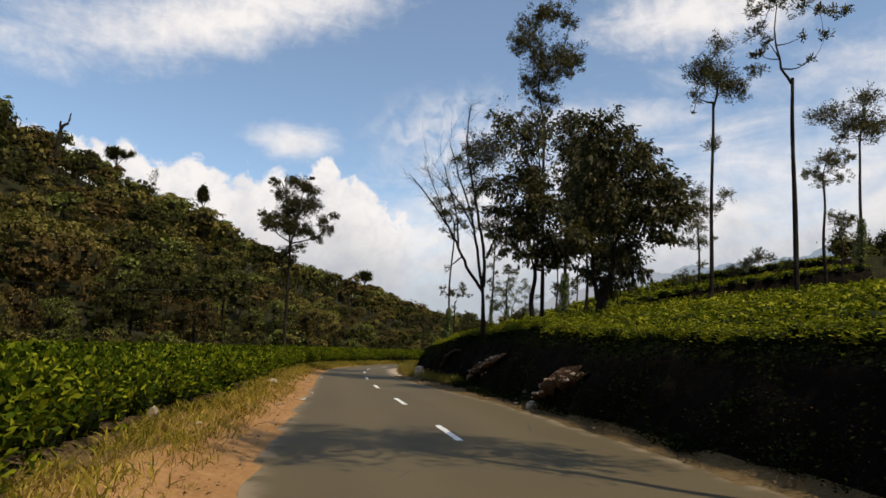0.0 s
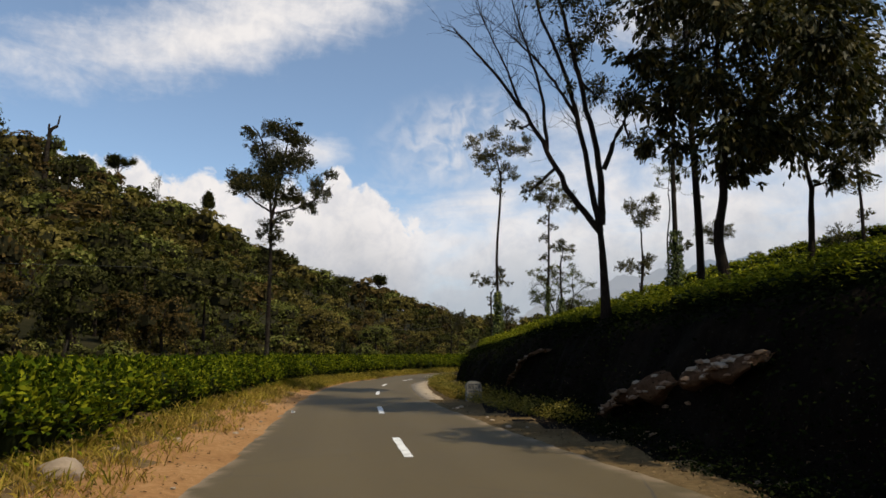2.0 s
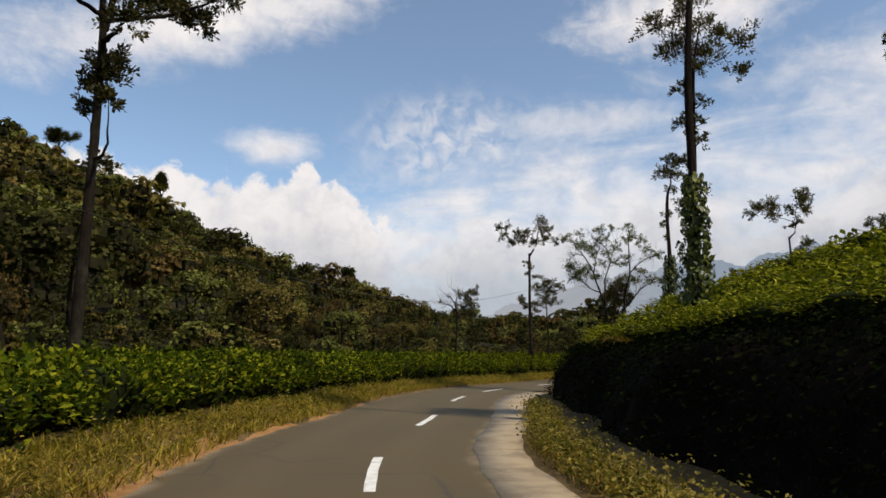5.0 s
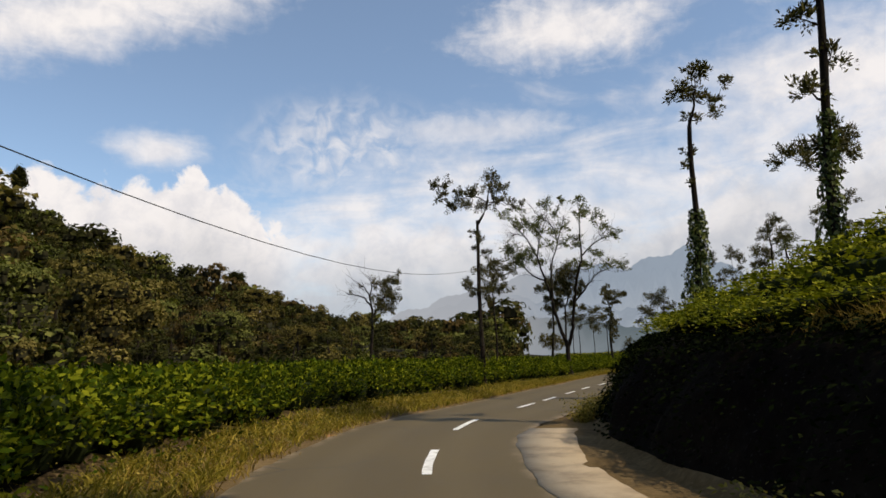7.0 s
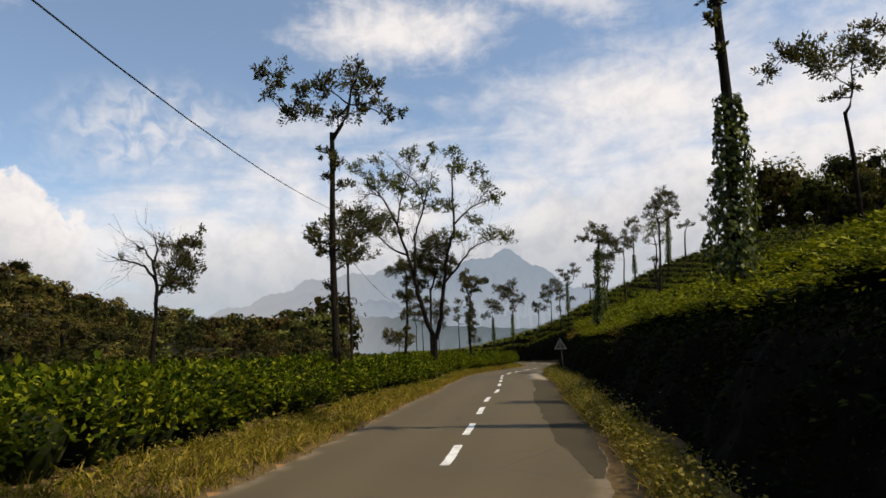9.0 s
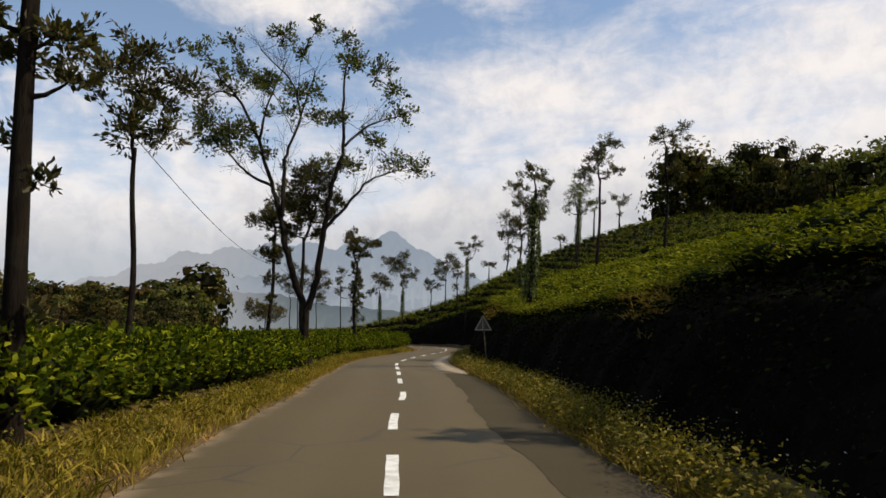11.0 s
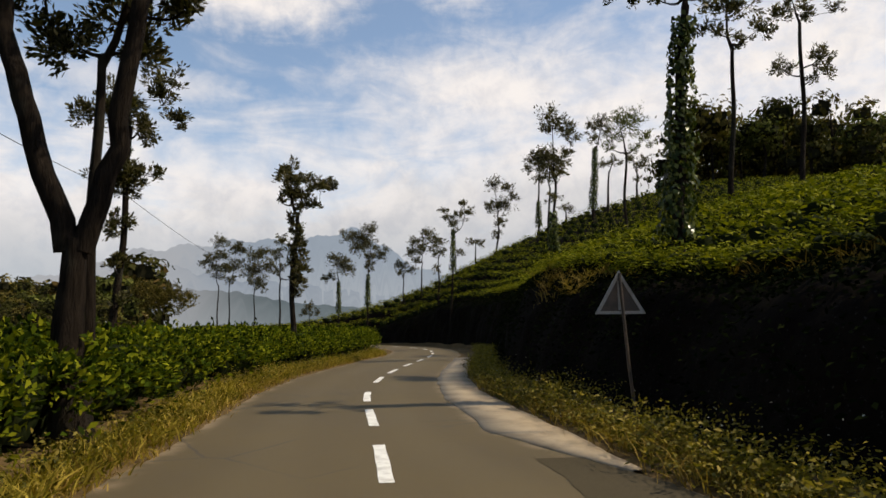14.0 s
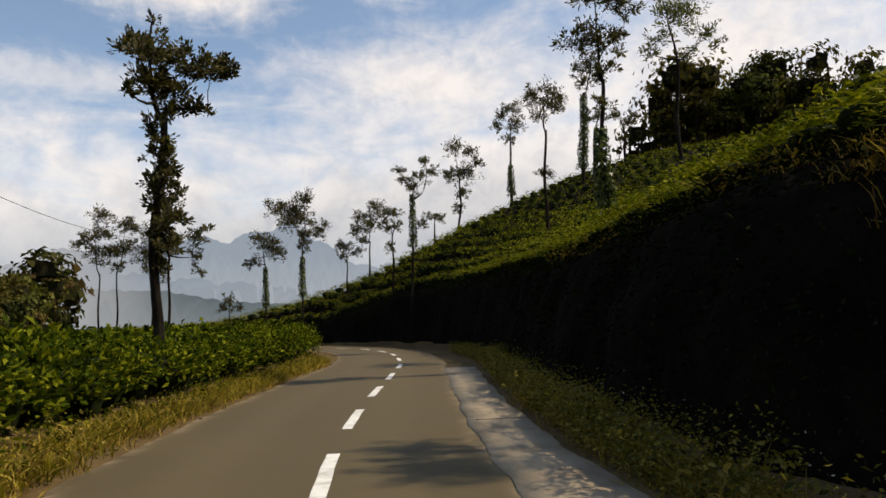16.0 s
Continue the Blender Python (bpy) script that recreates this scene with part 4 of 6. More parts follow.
build_woods("hill_forest", hill, "dense mixed forest covering a steep hillside", 40, (7, 19), under=False, fat=(.38, .62), sink=.52, tall=(.38, .60), tints=(.44, .26, .15, .15))


def in_valley(x, y):
    return forest_side(x, y) & (left_hill(x, y) <= .6) & (np.hypot(x, y - 90) < 260) & (y > 10)


valley = scatter(rng, 5200, (-120, 120, 20, 340), in_valley)
valley = thin(valley, np.full(len(valley), 3.6))
build_woods("valley_forest", valley, "low bushy woods beyond the tea field", 60, (5.5, 9.5))


def wood_edge(x, y):
    return (x < np.interp(y, [-50, 66, 96, 126, 156, 206, 306], [-24, -30, -20, 0, 19, 38, 68])) & (left_hill(x, y) < 8) & (np.hypot(x, y - 70) < 110) & (y > 10)


edge = scatter(rng, 9000, (-120, 60, 10, 210), wood_edge)
edge = thin(edge, np.full(len(edge), 4.0))
build_woods("forest_undergrowth", edge, "leafy shrubs under the trees of the wood", 70, (2.2, 4.2), fat=(.5, .7), sink=.3, tall=(.45, .6), tints=(.5, .24, .14, .12), least=2)


def on_top(x, y):
    return np.hypot((x - 108) / 26, (y - 128) / 34) < 1


crest = scatter(rng, 900, (78, 140, 92, 166), on_top)
crest = thin(crest, np.full(len(crest), 4.0))
build_woods("hilltop_forest", crest, "dark wood on the brow of the tea hill", 80, (8, 15), (30, 112), (.38, .52), .45, (.25, .35, .1, .3), False, tall=(.46, .60), least=1)


# ---- tea ----
def tea_bush_mesh(name, seed, leaf_count, leaf, rings=5, k=10):
    """A plucked tea bush of unit spread: a flat-topped dome of leaves over twiggy stems and a dark core that stands for
    shade.
    """
    rng = np.random.default_rng(seed)
    V = []
    for i in range(rings + 1):
        t = i / rings
        z = .10 + .66 * math.sin(t * math.pi / 2) ** .9
        r = .39 * (1 - t ** 3.2) ** .7 * (1 if i else .8)
        for j in range(k):
            a = j / k * 6.283
            q = r * (.55 + .45 * t) * (1 + .12 * math.sin(3 * a + seed) + rng.normal() * .05)
            V.append((math.cos(a) * q, math.sin(a) * q, z + rng.normal() * .02))
    F = [(i * k + j, i * k + (j + 1) % k, (i + 1) * k + (j + 1) % k, (i + 1) * k + j) for i in range(rings) for j in range(k)]
    F.append((rings * k, rings * k + k // 4 + 1, rings * k + k // 2, rings * k + k - 1))
    V, F = np.array(V), np.array(F)
    if rings > 2:
        stems = [[((math.cos(a) * .12, math.sin(a) * .12, -.05), .022), ((math.cos(a) * .22, math.sin(a) * .22, .22), .017), ((math.cos(a + .4) * .40, math.sin(a + .4) * .40, .55), .010)] for a in rng.uniform(0, 6.28, 9)]
        w, g = tubes(stems, 5)
        V, F = np.vstack([V, w]), np.vstack([F, g + len(V)])
    d = rand_dirs(rng, leaf_count, .35)
    d[:, 2] = np.abs(d[:, 2]) * 1.0 - .12
    flat = np.sign(d) * np.abs(d) ** .72
    lump = 1 + .13 * np.sin(flat[:, 0] * 7 + seed) * np.sin(flat[:, 1] * 6 + 2 * seed) + .09 * np.sin(flat[:, 0] * 15 + flat[:, 2] * 11 + seed) * np.sin(flat[:, 1] * 14 + 3)
    pos = flat * np.array([.60, .60, .80]) * lump[:, None] * rng.uniform(.84, 1.08, (leaf_count, 1)) + np.array([0, 0, .22])
    # few leaves below the plucked crown, where the stems show
    low = (pos[:, 2] < .40 + .08 * np.sin(pos[:, 0] * 9 + seed)) & (rng.random(leaf_count) < .86)
    pos, d, leaf_count = pos[~low], d[~low], int((~low).sum())
    way = rng.normal(size=(leaf_count, 3)) * .7 + d * .6 + np.array([0, 0, .3])
    L = leaf * rng.uniform(.6, 1.4, leaf_count)
    v, f = cards(pos, way, d + rng.normal(size=(leaf_count, 3)) * .5, L, L * .48)
    idx = np.r_[np.zeros(len(F)), np.ones(len(f))]
    return np.vstack([V, v]), np.vstack([F, f + len(V)]), idx


def place_bushes(rows):
    """rows: s, u, width, height of each bush. Returns x, y, z, width, height."""
    rows = np.array(rows)
    x, y = xy(rows[:, 0], rows[:, 1])
    return np.c_[x, y, ground_z(x, y), rows[:, 2], rows[:, 3]]


def build_tea():
    rng = np.random.default_rng(21)
    def bush_meshes(seed, count, leaf, mat):
        out = []
        for k in range(4):
            v, f, i = tea_bush_mesh("tea_bush", seed + k, count, leaf)
            n = int((i == 0).sum())
            m = int(f[:n].max()) + 1
            out.append((mesh_of("twig_shade_core", v[:m], f[:n], [TEA_CORE]), mesh_of("leaves", v[m:], f[n:] - m, [mat])))
        return out

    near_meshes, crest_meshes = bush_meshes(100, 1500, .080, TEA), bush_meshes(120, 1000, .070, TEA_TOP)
    left, right = [], []
    s = 17.0
    while s < 158:
        left.append((s, -toe_left(s) - .55 + rng.normal() * .12, rng.uniform(1.25, 1.75), rng.uniform(.95, 1.38)))
        s += rng.uniform(.85, 1.05)
    s = 20.0
    while s < 158:
        right.append((s, toe_right(s) + 2.0 + rng.normal() * .12, rng.uniform(1.3, 1.6), rng.uniform(.50, .66)))
        s += rng.uniform(.95, 1.15)
    gap = [r for r in left if not (65.0 < r[0] < 66.6 and r[1] > -5.8)]
    for rows, meshes, label, group in ((gap, near_meshes, "leafy green tea bush with twigs and a core coloured as shade", "tea bushes of the lower field"), (right, crest_meshes, "clipped tea bush on the brow of the bank", "tea bushes along the bank")):
        for i, (x, y, z, w, h) in enumerate(place_bushes(rows)):
            ob = new("tea_bush")
            ob.matrix_world = Matrix.LocRotScale((x, y, z - .08), Euler((0, 0, rng.uniform(0, 6.28))), (w, w, h))
            tagged(ob, label, "tea bush", group)
            put("twig_shade_core", meshes[i % 4][0], ob)
            put("foliage", meshes[i % 4][1], ob)
    # the field and the hill behind, too many to count
    def mass(name, rows, count, leaf, mat, label, seed):
        kinds = [tea_bush_mesh("x", seed + k, count, leaf, 2, 6) for k in range(6)]
        V, F, I, at = [], [], [], 0
        for x, y, z, w, h in place_bushes(rows):
            v, f, i = kinds[int(rng.integers(0, 6))]
            a = rng.uniform(0, 6.28)
            c, sn = math.cos(a), math.sin(a)
            q = np.c_[(v[:, 0] * c - v[:, 1] * sn) * w + x, (v[:, 0] * sn + v[:, 1] * c) * w + y, v[:, 2] * h + z - .08]
            V.append(q), F.append(f + at), I.append(i)
            at += len(q)
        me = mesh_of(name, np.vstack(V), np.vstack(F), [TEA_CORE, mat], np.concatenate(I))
        tagged(put(name, me), label, "tea field", kind="stuff")

    rows = []
    for k in range(-1, 10):
        s = 16.0
        while s < 170:
            if k < 1 and 64.8 < s < 66.4:
                s += 1.7
            rows.append((s, -toe_left(s) - 2.7 - k * 1.25 + rng.normal() * .2, rng.uniform(1.4, 1.8), rng.uniform(1.1, 1.38)))
            s += rng.uniform(1.15, 1.5)
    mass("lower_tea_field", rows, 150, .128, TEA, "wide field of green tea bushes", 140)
    rows = []
    s = 158.4
    while s < 203:
        rows.append((s, toe_right(s) + 2.0, rng.uniform(1.3, 1.6), rng.uniform(.62, .78)))
        s += 1.05
    for k in range(5):
        s = 20.0
        while s < 204:
            rows.append((s, toe_right(s) + 3.05 + k * 1.12 + rng.normal() * .12, rng.uniform(1.35, 1.6), rng.uniform(.62, .76)))
            s += rng.uniform(1.05, 1.3)
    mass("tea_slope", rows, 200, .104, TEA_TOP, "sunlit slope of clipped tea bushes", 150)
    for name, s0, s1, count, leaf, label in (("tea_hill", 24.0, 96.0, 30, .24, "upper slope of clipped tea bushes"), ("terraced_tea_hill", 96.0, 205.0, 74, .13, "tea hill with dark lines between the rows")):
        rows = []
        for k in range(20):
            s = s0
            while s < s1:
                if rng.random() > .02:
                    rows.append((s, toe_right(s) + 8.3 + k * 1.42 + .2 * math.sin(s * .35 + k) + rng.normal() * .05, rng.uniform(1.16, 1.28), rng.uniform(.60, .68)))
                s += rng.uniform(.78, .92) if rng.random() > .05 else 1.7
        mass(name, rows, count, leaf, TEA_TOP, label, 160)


build_tea()


# ---- verge growth ----
def build_growth(name, rows, mat, blades, height, width, label, category, seed, lean=.5):
    """Tufts of blades or stems on the ground. rows: s, u."""
    rng = np.random.default_rng(seed)
    rows = np.array(rows)
    x, y = xy(rows[:, 0], rows[:, 1])
    z = ground_z(x, y)
    n = len(x) * blades
    base = np.repeat(np.c_[x, y, z], blades, 0) + np.c_[rng.normal(size=(n, 2)) * .09, np.zeros(n)]
    L = height * np.repeat(rng.uniform(.45, 1.25, len(x)), blades) * rng.uniform(.6, 1.2, n)
    way = np.c_[rng.normal(size=(n, 2)) * lean, np.ones(n)]
    way /= np.linalg.norm(way, axis=1)[:, None]
    side = np.cross(way, rand_dirs(rng, n))
    side /= np.linalg.norm(side, axis=1)[:, None]
    W = width * rng.uniform(.6, 1.4, n)[:, None]
    mid = base + way * L[:, None] * .55
    tip = base + way * L[:, None] + np.c_[way[:, :2] * L[:, None] * .35, -.12 * L]
    V = np.stack([base - side * W * .4, base + side * W * .4, mid + side * W * .5, mid - side * W * .5, tip], 1).reshape(-1, 3)
    a = np.arange(n)[:, None] * 5
    F = np.vstack([a + np.array([0, 1, 2]), a + np.array([0, 2, 3]), a + np.array([3, 2, 4])])
    tagged(put(name, mesh_of(name, V, F, [mat])), label, category, kind="stuff")


def band(rng, n, s0, s1, lo, hi, bias=1.0):
    s = rng.uniform(s0, s1, n)
    k = rng.uniform(0, 1, n) ** bias
    return np.c_[s, lo(s) + (hi(s) - lo(s)) * k]


rng = np.random.default_rng(77)
build_growth("dry_verge_grass", np.vstack([band(rng, 1300, 15, 70, lambda s: -toe_left(s) + .3, lambda s: -edge_left(s) - .5, 1.6), band(rng, 1600, 64, 150, lambda s: -toe_left(s) + .4, lambda s: -edge_left(s) - .05, 1.1)]),
             DRY_GRASS, 10, .22, .013, "dry straw-coloured grass on the verge", "grass", 1)
build_growth("verge_grass", np.vstack([band(rng, 800, 15, 70, lambda s: -toe_left(s) + .1, lambda s: -edge_left(s) - .9, 1.8), band(rng, 3400, 64, 152, lambda s: -toe_left(s) + .2, lambda s: -edge_left(s) - .15, 1.3)]),
             GRASS, 9, .28, .018, "yellow-green grass and weeds under the tea", "grass", 2)
def build_weeds(name, rows, mat, label, seed, height=.42, leaves_each=15, leaf=(.03, .085)):
    """Leafy weeds: small leaves up a few thin stems."""
    rng = np.random.default_rng(seed)
    rows = np.array(rows)
    x, y = xy(rows[:, 0], rows[:, 1])
    n = len(x) * leaves_each
    H = np.repeat(height * rng.uniform(.35, 1.3, len(x)), leaves_each)
    lean = np.repeat(rng.normal(size=(len(x), 2)) * .25, leaves_each, 0)
    k = rng.uniform(.1, 1, n)
    spread = (.05 + .10 * k)[:, None]
    base = np.repeat(np.c_[x, y, ground_z(x, y)], leaves_each, 0)
    pos = base + np.c_[lean * (H * k)[:, None] + rng.normal(size=(n, 2)) * spread, H * k]
    way = np.c_[rng.normal(size=(n, 2)), rng.uniform(-.3, .9, n)]
    L = rng.uniform(*leaf, n)
    V, F = cards(pos, way, rand_dirs(rng, n, 1.0), L, L * .5)
    tagged(put(name, mesh_of(name, V, F, [mat])), label, "weeds", kind="stuff")


build_weeds("bank_weeds", np.vstack([band(rng, 1380, 57.5, 79, lambda s: edge_right(s) + .95, lambda s: toe_right(s) - .9), band(rng, 3300, 91, 156, lambda s: np.maximum(edge_right(s), np.where(s > 120, 2.55, 0)) + np.interp(s, [91, 100], [.55, .05]), lambda s: toe_right(s) - .45, .9)]), WEED, "leafy green weeds at the foot of the bank", 3)
# plants in the shade colour, to darken the shoulder below the bank
build_weeds("bank_foot_plants", band(rng, 1900, 12, 60, lambda s: np.maximum(toe_right(s) - .9, edge_right(s) + .45), lambda s: toe_right(s) + .25), BANK_LEAF_SHADE, "low plants at the foot of the bank, near-black to stand for shade", 8, .3)
build_weeds("shoulder_weeds", band(rng, 420, 49, 59.5, lambda s: edge_right(s) + np.interp(s, [49, 58], [1.6, 1.0]), lambda s: toe_right(s) - .2), WEED, "leafy green weeds round the kilometre stone", 14, .34, 18)
build_weeds("tall_bank_weeds", np.vstack([band(rng, 620, 102, 119.5, lambda s: edge_right(s) + .2, lambda s: toe_right(s) - .25, .8), band(rng, 520, 119.5, 150, lambda s: s * 0 + 2.62, lambda s: toe_right(s) - .1, .8)]), GRASS, "tall yellow-green weeds at the foot of the bank", 15, .46, 34, (.02, .055))
build_weeds("white_wild_flowers", np.vstack([band(rng, 120, 97, 119.5, lambda s: edge_right(s) + .2, lambda s: toe_right(s) - .1), band(rng, 110, 119.5, 150, lambda s: s * 0 + 2.65, toe_right)]), PETAL, "small white wild flowers among the weeds", 16, .62, 5, (.012, .032))
build_weeds("hedge_weeds", band(rng, 1500, 66, 154, lambda s: -toe_left(s) + .1, lambda s: -edge_left(s) - .35, 1.2), WEED, "leafy weeds under the tea hedge", 6, .26)
build_growth("bank_straw", np.vstack([band(rng, 1400, 91, 156, lambda s: np.maximum(edge_right(s), np.where(s > 120, 2.55, 0)) + np.interp(s, [91, 100], [.55, .05]), lambda s: toe_right(s) - .3), band(rng, 410, 57.5, 79, lambda s: edge_right(s) + .95, lambda s: toe_right(s) - .9)]), DRY_GRASS, 10, .36, .011, "yellowing grass at the foot of the bank", "grass", 4)


def build_litter(name, rows, mat, label, seed):
    """Fallen leaves, straw and crumbs lying on the dirt."""
    rng = np.random.default_rng(seed)
    x, y = xy(rows[:, 0], rows[:, 1])
    n = len(x)
    pos = np.c_[x, y, ground_z(x, y) + rng.uniform(.006, .03, n)]
    way = np.c_[rng.normal(size=(n, 2)), rng.normal(size=n) * .25]
    L = rng.uniform(.02, .09, n)
    V, F = cards(pos, way, np.c_[rng.normal(size=(n, 2)) * .4, np.ones(n)], L, L * rng.uniform(.15, .6, n))
    tagged(put(name, mesh_of(name, V, F, [mat])), label, "leaf litter", kind="stuff")


build_litter("leaf_litter", np.vstack([band(rng, 6000, 14, 72, lambda s: -toe_left(s), lambda s: -edge_left(s) - .1, 1.5), band(rng, 5000, 14, 62, lambda s: edge_right(s), lambda s: toe_right(s) + .4), band(rng, 5000, 72, 154, lambda s: -toe_left(s), lambda s: -edge_left(s) + .05, 1.3)]), LITTER_LEAF, "fallen brown leaves and straw on the verge", 12)


def build_bank_leaves():
    """Ferns, creepers and low branches that clothe the bank."""
    rng = np.random.default_rng(31)
    n = 90000
    s = rng.uniform(10, 208, n)
    v = rng.uniform(.0, 1.55, n)
    patch = np.sin(s * 1.1) * np.sin(s * .43 + 2) + np.sin(s * 2.7 + v * 3) * .5
    keep = (patch + rng.normal(size=n) * .6 > np.where(s < 53, .35, -.5)) | (v > .75)
    s, v = s[keep], v[keep]
    n = len(s)
    x, y = xy(s, toe_right(s) + v + .18 * np.sin(s * 1.3) * np.sin(s * .37 + 1))
    nx, ny = xy(s, toe_right(s) + v - 1)
    out = np.c_[nx - x, ny - y, np.full(n, .5)]
    z = ground_z(x, y)
    pos = np.c_[x, y, z] + out * rng.uniform(.02, .28, n)[:, None]
    way = np.c_[rng.normal(size=(n, 2)) * .7, np.full(n, -.55)] + out * .5
    L = rng.uniform(.04, .13, n)
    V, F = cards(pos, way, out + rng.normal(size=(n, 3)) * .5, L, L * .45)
    # shade on these leaves is in the material's colour
    tagged(put("bank_undergrowth", mesh_of("bank_undergrowth", V, F, [BANK_LEAF_SHADE])), "ferns and trailing leaves on the bank, shade put into their colour", "undergrowth", kind="stuff")


build_bank_leaves()
brows = [(81, 1.2, 60, 1.7), (111, 1.2, 50, 1.7), (130.2, .45, 26, 1.1), (127.4, .3, 14, 1.0), (133.5, .8, 22, 1.5), (142.5, 1.6, 60, 1.5), (119, 5.0, 60, 1.75), (107.5, .4, 30, 1.0)]
build_growth("bank_brow_grass", np.vstack([np.c_[rng.normal(m, q, k), toe_right(m) + d + rng.normal(size=k) * .18] for m, q, k, d in brows]),
             DRY_GRASS, 20, .36, .011, "long dry grass hanging over the brow of the bank", "grass", 9, .55)

# ---- trees ----
OAK = "tall slender silver oak with tufted dark leaves"
FIELD = "silver oaks over the tea"
LOWER = "trees along the lower field"
lobed_tree("bare_branched_tree", "half-leafless tree with bare dark twigs on the bank", FIELD, 2.12, 36.60, -8, (-0.05, 4.89), 0.16, [(-1.01, 12.77, 0.55), (-0.81, 11.68, 0.66), (-0.52, 10.6, 0.51), (-0.29, 13.37, 0.78), (0.3, 12.04, 0.78), (0.08, 10.57, 0.58), (0.27, 9.52, 0.51), (0.68, 8.44, 0.35), (-0.72, 9.04, 0.23), (-2.43, 8.34, 0.16), (-2.12, 6.12, 0.14), (0.51, 13.1, 0.78), (1.21, 7.65, 0.39)], boughs=[(0.09, [(-0.05, 4.89), (-0.94, 6.1), (-1.43, 7.32), (-2.13, 8.62), (-3.15, 10.09), (-4.1, 11.22)]), (0.09, [(-0.05, 4.89), (-0.26, 6.08), (-0.53, 8.11), (-0.92, 9.78), (-1.52, 11.29), (-1.93, 12.83)]), (0.1, [(-0.01, 5.09), (0.08, 6.68), (-0.29, 8.51), (-0.75, 10.83), (-1.15, 13.21), (-1.0, 15.41)]), (0.07, [(0.12, 6.68), (0.64, 7.87), (1.04, 8.67), (1.43, 9.16)]), (0.05, [(-1.43, 7.32), (-1.52, 8.97), (-1.93, 10.46), (-2.34, 11.98)]), (0.04, [(-2.13, 8.62), (-2.54, 9.85), (-3.27, 11.6)]), (0.05, [(-0.53, 8.11), (-1.02, 9.16), (-1.72, 10.24), (-2.54, 11.13)])], leaf=BROAD_LEAF, density=.8, droop=.5, twigs=26, seed=1)
lobed_tree("broadleaf_tree", "dense broadleaf tree with a dark drooping crown", FIELD, 4.38, 34.30, -11, (0.16, 5.90), 0.17, [(-1.25, 13.44, 0.75), (0.3, 14.04, 0.75), (2.01, 13.44, 0.65), (-0.16, 12.2, 0.97), (2.19, 12.04, 0.86), (0.25, 10.33, 1.08), (2.57, 10.44, 0.97), (-0.19, 8.55, 0.97), (2.33, 8.68, 0.97), (0.63, 6.76, 0.86), (1.67, 6.95, 0.86), (2.71, 7.79, 0.75), (-1.29, 9.8, 0.65), (-0.64, 9.05, 0.73), (-0.97, 7.9, 0.65), (-1.63, 8.77, 0.51), (-1.82, 7.72, 0.36), (0.19, 9.51, 0.8), (0.93, 8.77, 0.73), (-0.04, 7.76, 0.65), (0.7, 7.35, 0.58), (-1.44, 6.91, 0.36), (-0.63, 6.81, 0.44), (0.01, 6.44, 0.36), (-0.53, 11.05, 0.73), (1.0, 6.18, 0.32)], leaf=BROAD_LEAF, density=1.25, droop=1.1, size=.24, seed=2)
lobed_tree("broadleaf_tree", "dense broadleaf tree with brown-green drooping leaves", FIELD, 6.23, 27.59, -21, (0.15, 4.32), 0.17, [(-0.18, 10.66, 0.5), (0.29, 10.76, 0.58), (0.88, 10.5, 0.66), (-0.36, 9.82, 0.66), (0.4, 9.71, 0.74), (1.3, 9.76, 0.66), (1.9, 10.18, 0.5), (2.15, 9.31, 0.58), (2.82, 8.9, 0.58), (-0.54, 8.81, 0.66), (0.36, 8.54, 0.83), (1.4, 8.58, 0.74), (2.24, 8.33, 0.66), (3.06, 8.08, 0.58), (3.43, 7.56, 0.41), (-0.28, 7.43, 0.74), (0.61, 7.19, 0.83), (1.63, 7.26, 0.66), (2.47, 7.34, 0.58), (3.14, 7.12, 0.5), (-0.47, 6.13, 0.66), (0.42, 5.91, 0.74), (1.29, 6.01, 0.58), (2.29, 6.41, 0.5), (2.83, 6.37, 0.36), (-0.35, 4.98, 0.5), (0.53, 4.78, 0.58), (1.4, 5.06, 0.5), (1.81, 5.04, 0.25), (0.08, 4.33, 0.3)], boughs=[(0.12, [(0.13, 3.38), (-0.04, 4.33), (-0.17, 5.78), (-0.17, 8.26)]), (0.12, [(0.2, 3.54), (0.56, 4.94), (0.91, 7.32), (1.14, 9.45)])], leaf=BROAD_LEAF, density=1.6, droop=1.1, size=.22, seed=3)
lobed_tree("broadleaf_tree", "broadleaf tree with a bushy crown behind the others", FIELD, 7.51, 36.24, -27, (0.23, 6.01), 0.12, [(-0.65, 10.62, 0.85), (0.36, 10.71, 0.85), (1.4, 10.12, 0.85), (-0.76, 9.1, 0.77), (0.34, 8.71, 0.85), (1.38, 8.35, 0.77), (-0.17, 7.5, 0.68), (0.76, 7.19, 0.6), (1.65, 7.05, 0.51), (-1.15, 7.67, 0.6), (-1.66, 6.74, 0.43), (0.82, 6.25, 0.43), (1.81, 8.9, 0.68), (-0.11, 12.03, 0.94), (1.26, 11.64, 0.94)], leaf=BROAD_LEAF, density=1.2, droop=1.0, size=.24, seed=4)
lobed_tree("silver_oak", "very tall silver oak rising over the broad trees", FIELD, 5.64, 39.20, -8, (0.04, 15.82), 0.137, [(-0.76, 22.03, 0.66), (-0.07, 21.82, 0.66), (0.79, 21.59, 0.66), (1.65, 21.37, 0.4), (-1.61, 20.77, 0.4), (-1.09, 20.01, 0.79), (-0.05, 19.97, 0.99), (1.31, 19.92, 0.86), (1.99, 19.35, 0.46), (-0.9, 18.36, 0.6), (0.3, 18.32, 0.79), (1.31, 18.65, 0.53), (-0.37, 17.26, 0.46), (0.47, 17.06, 0.53), (1.65, 18.28, 0.33)], density=1.2, seed=5)
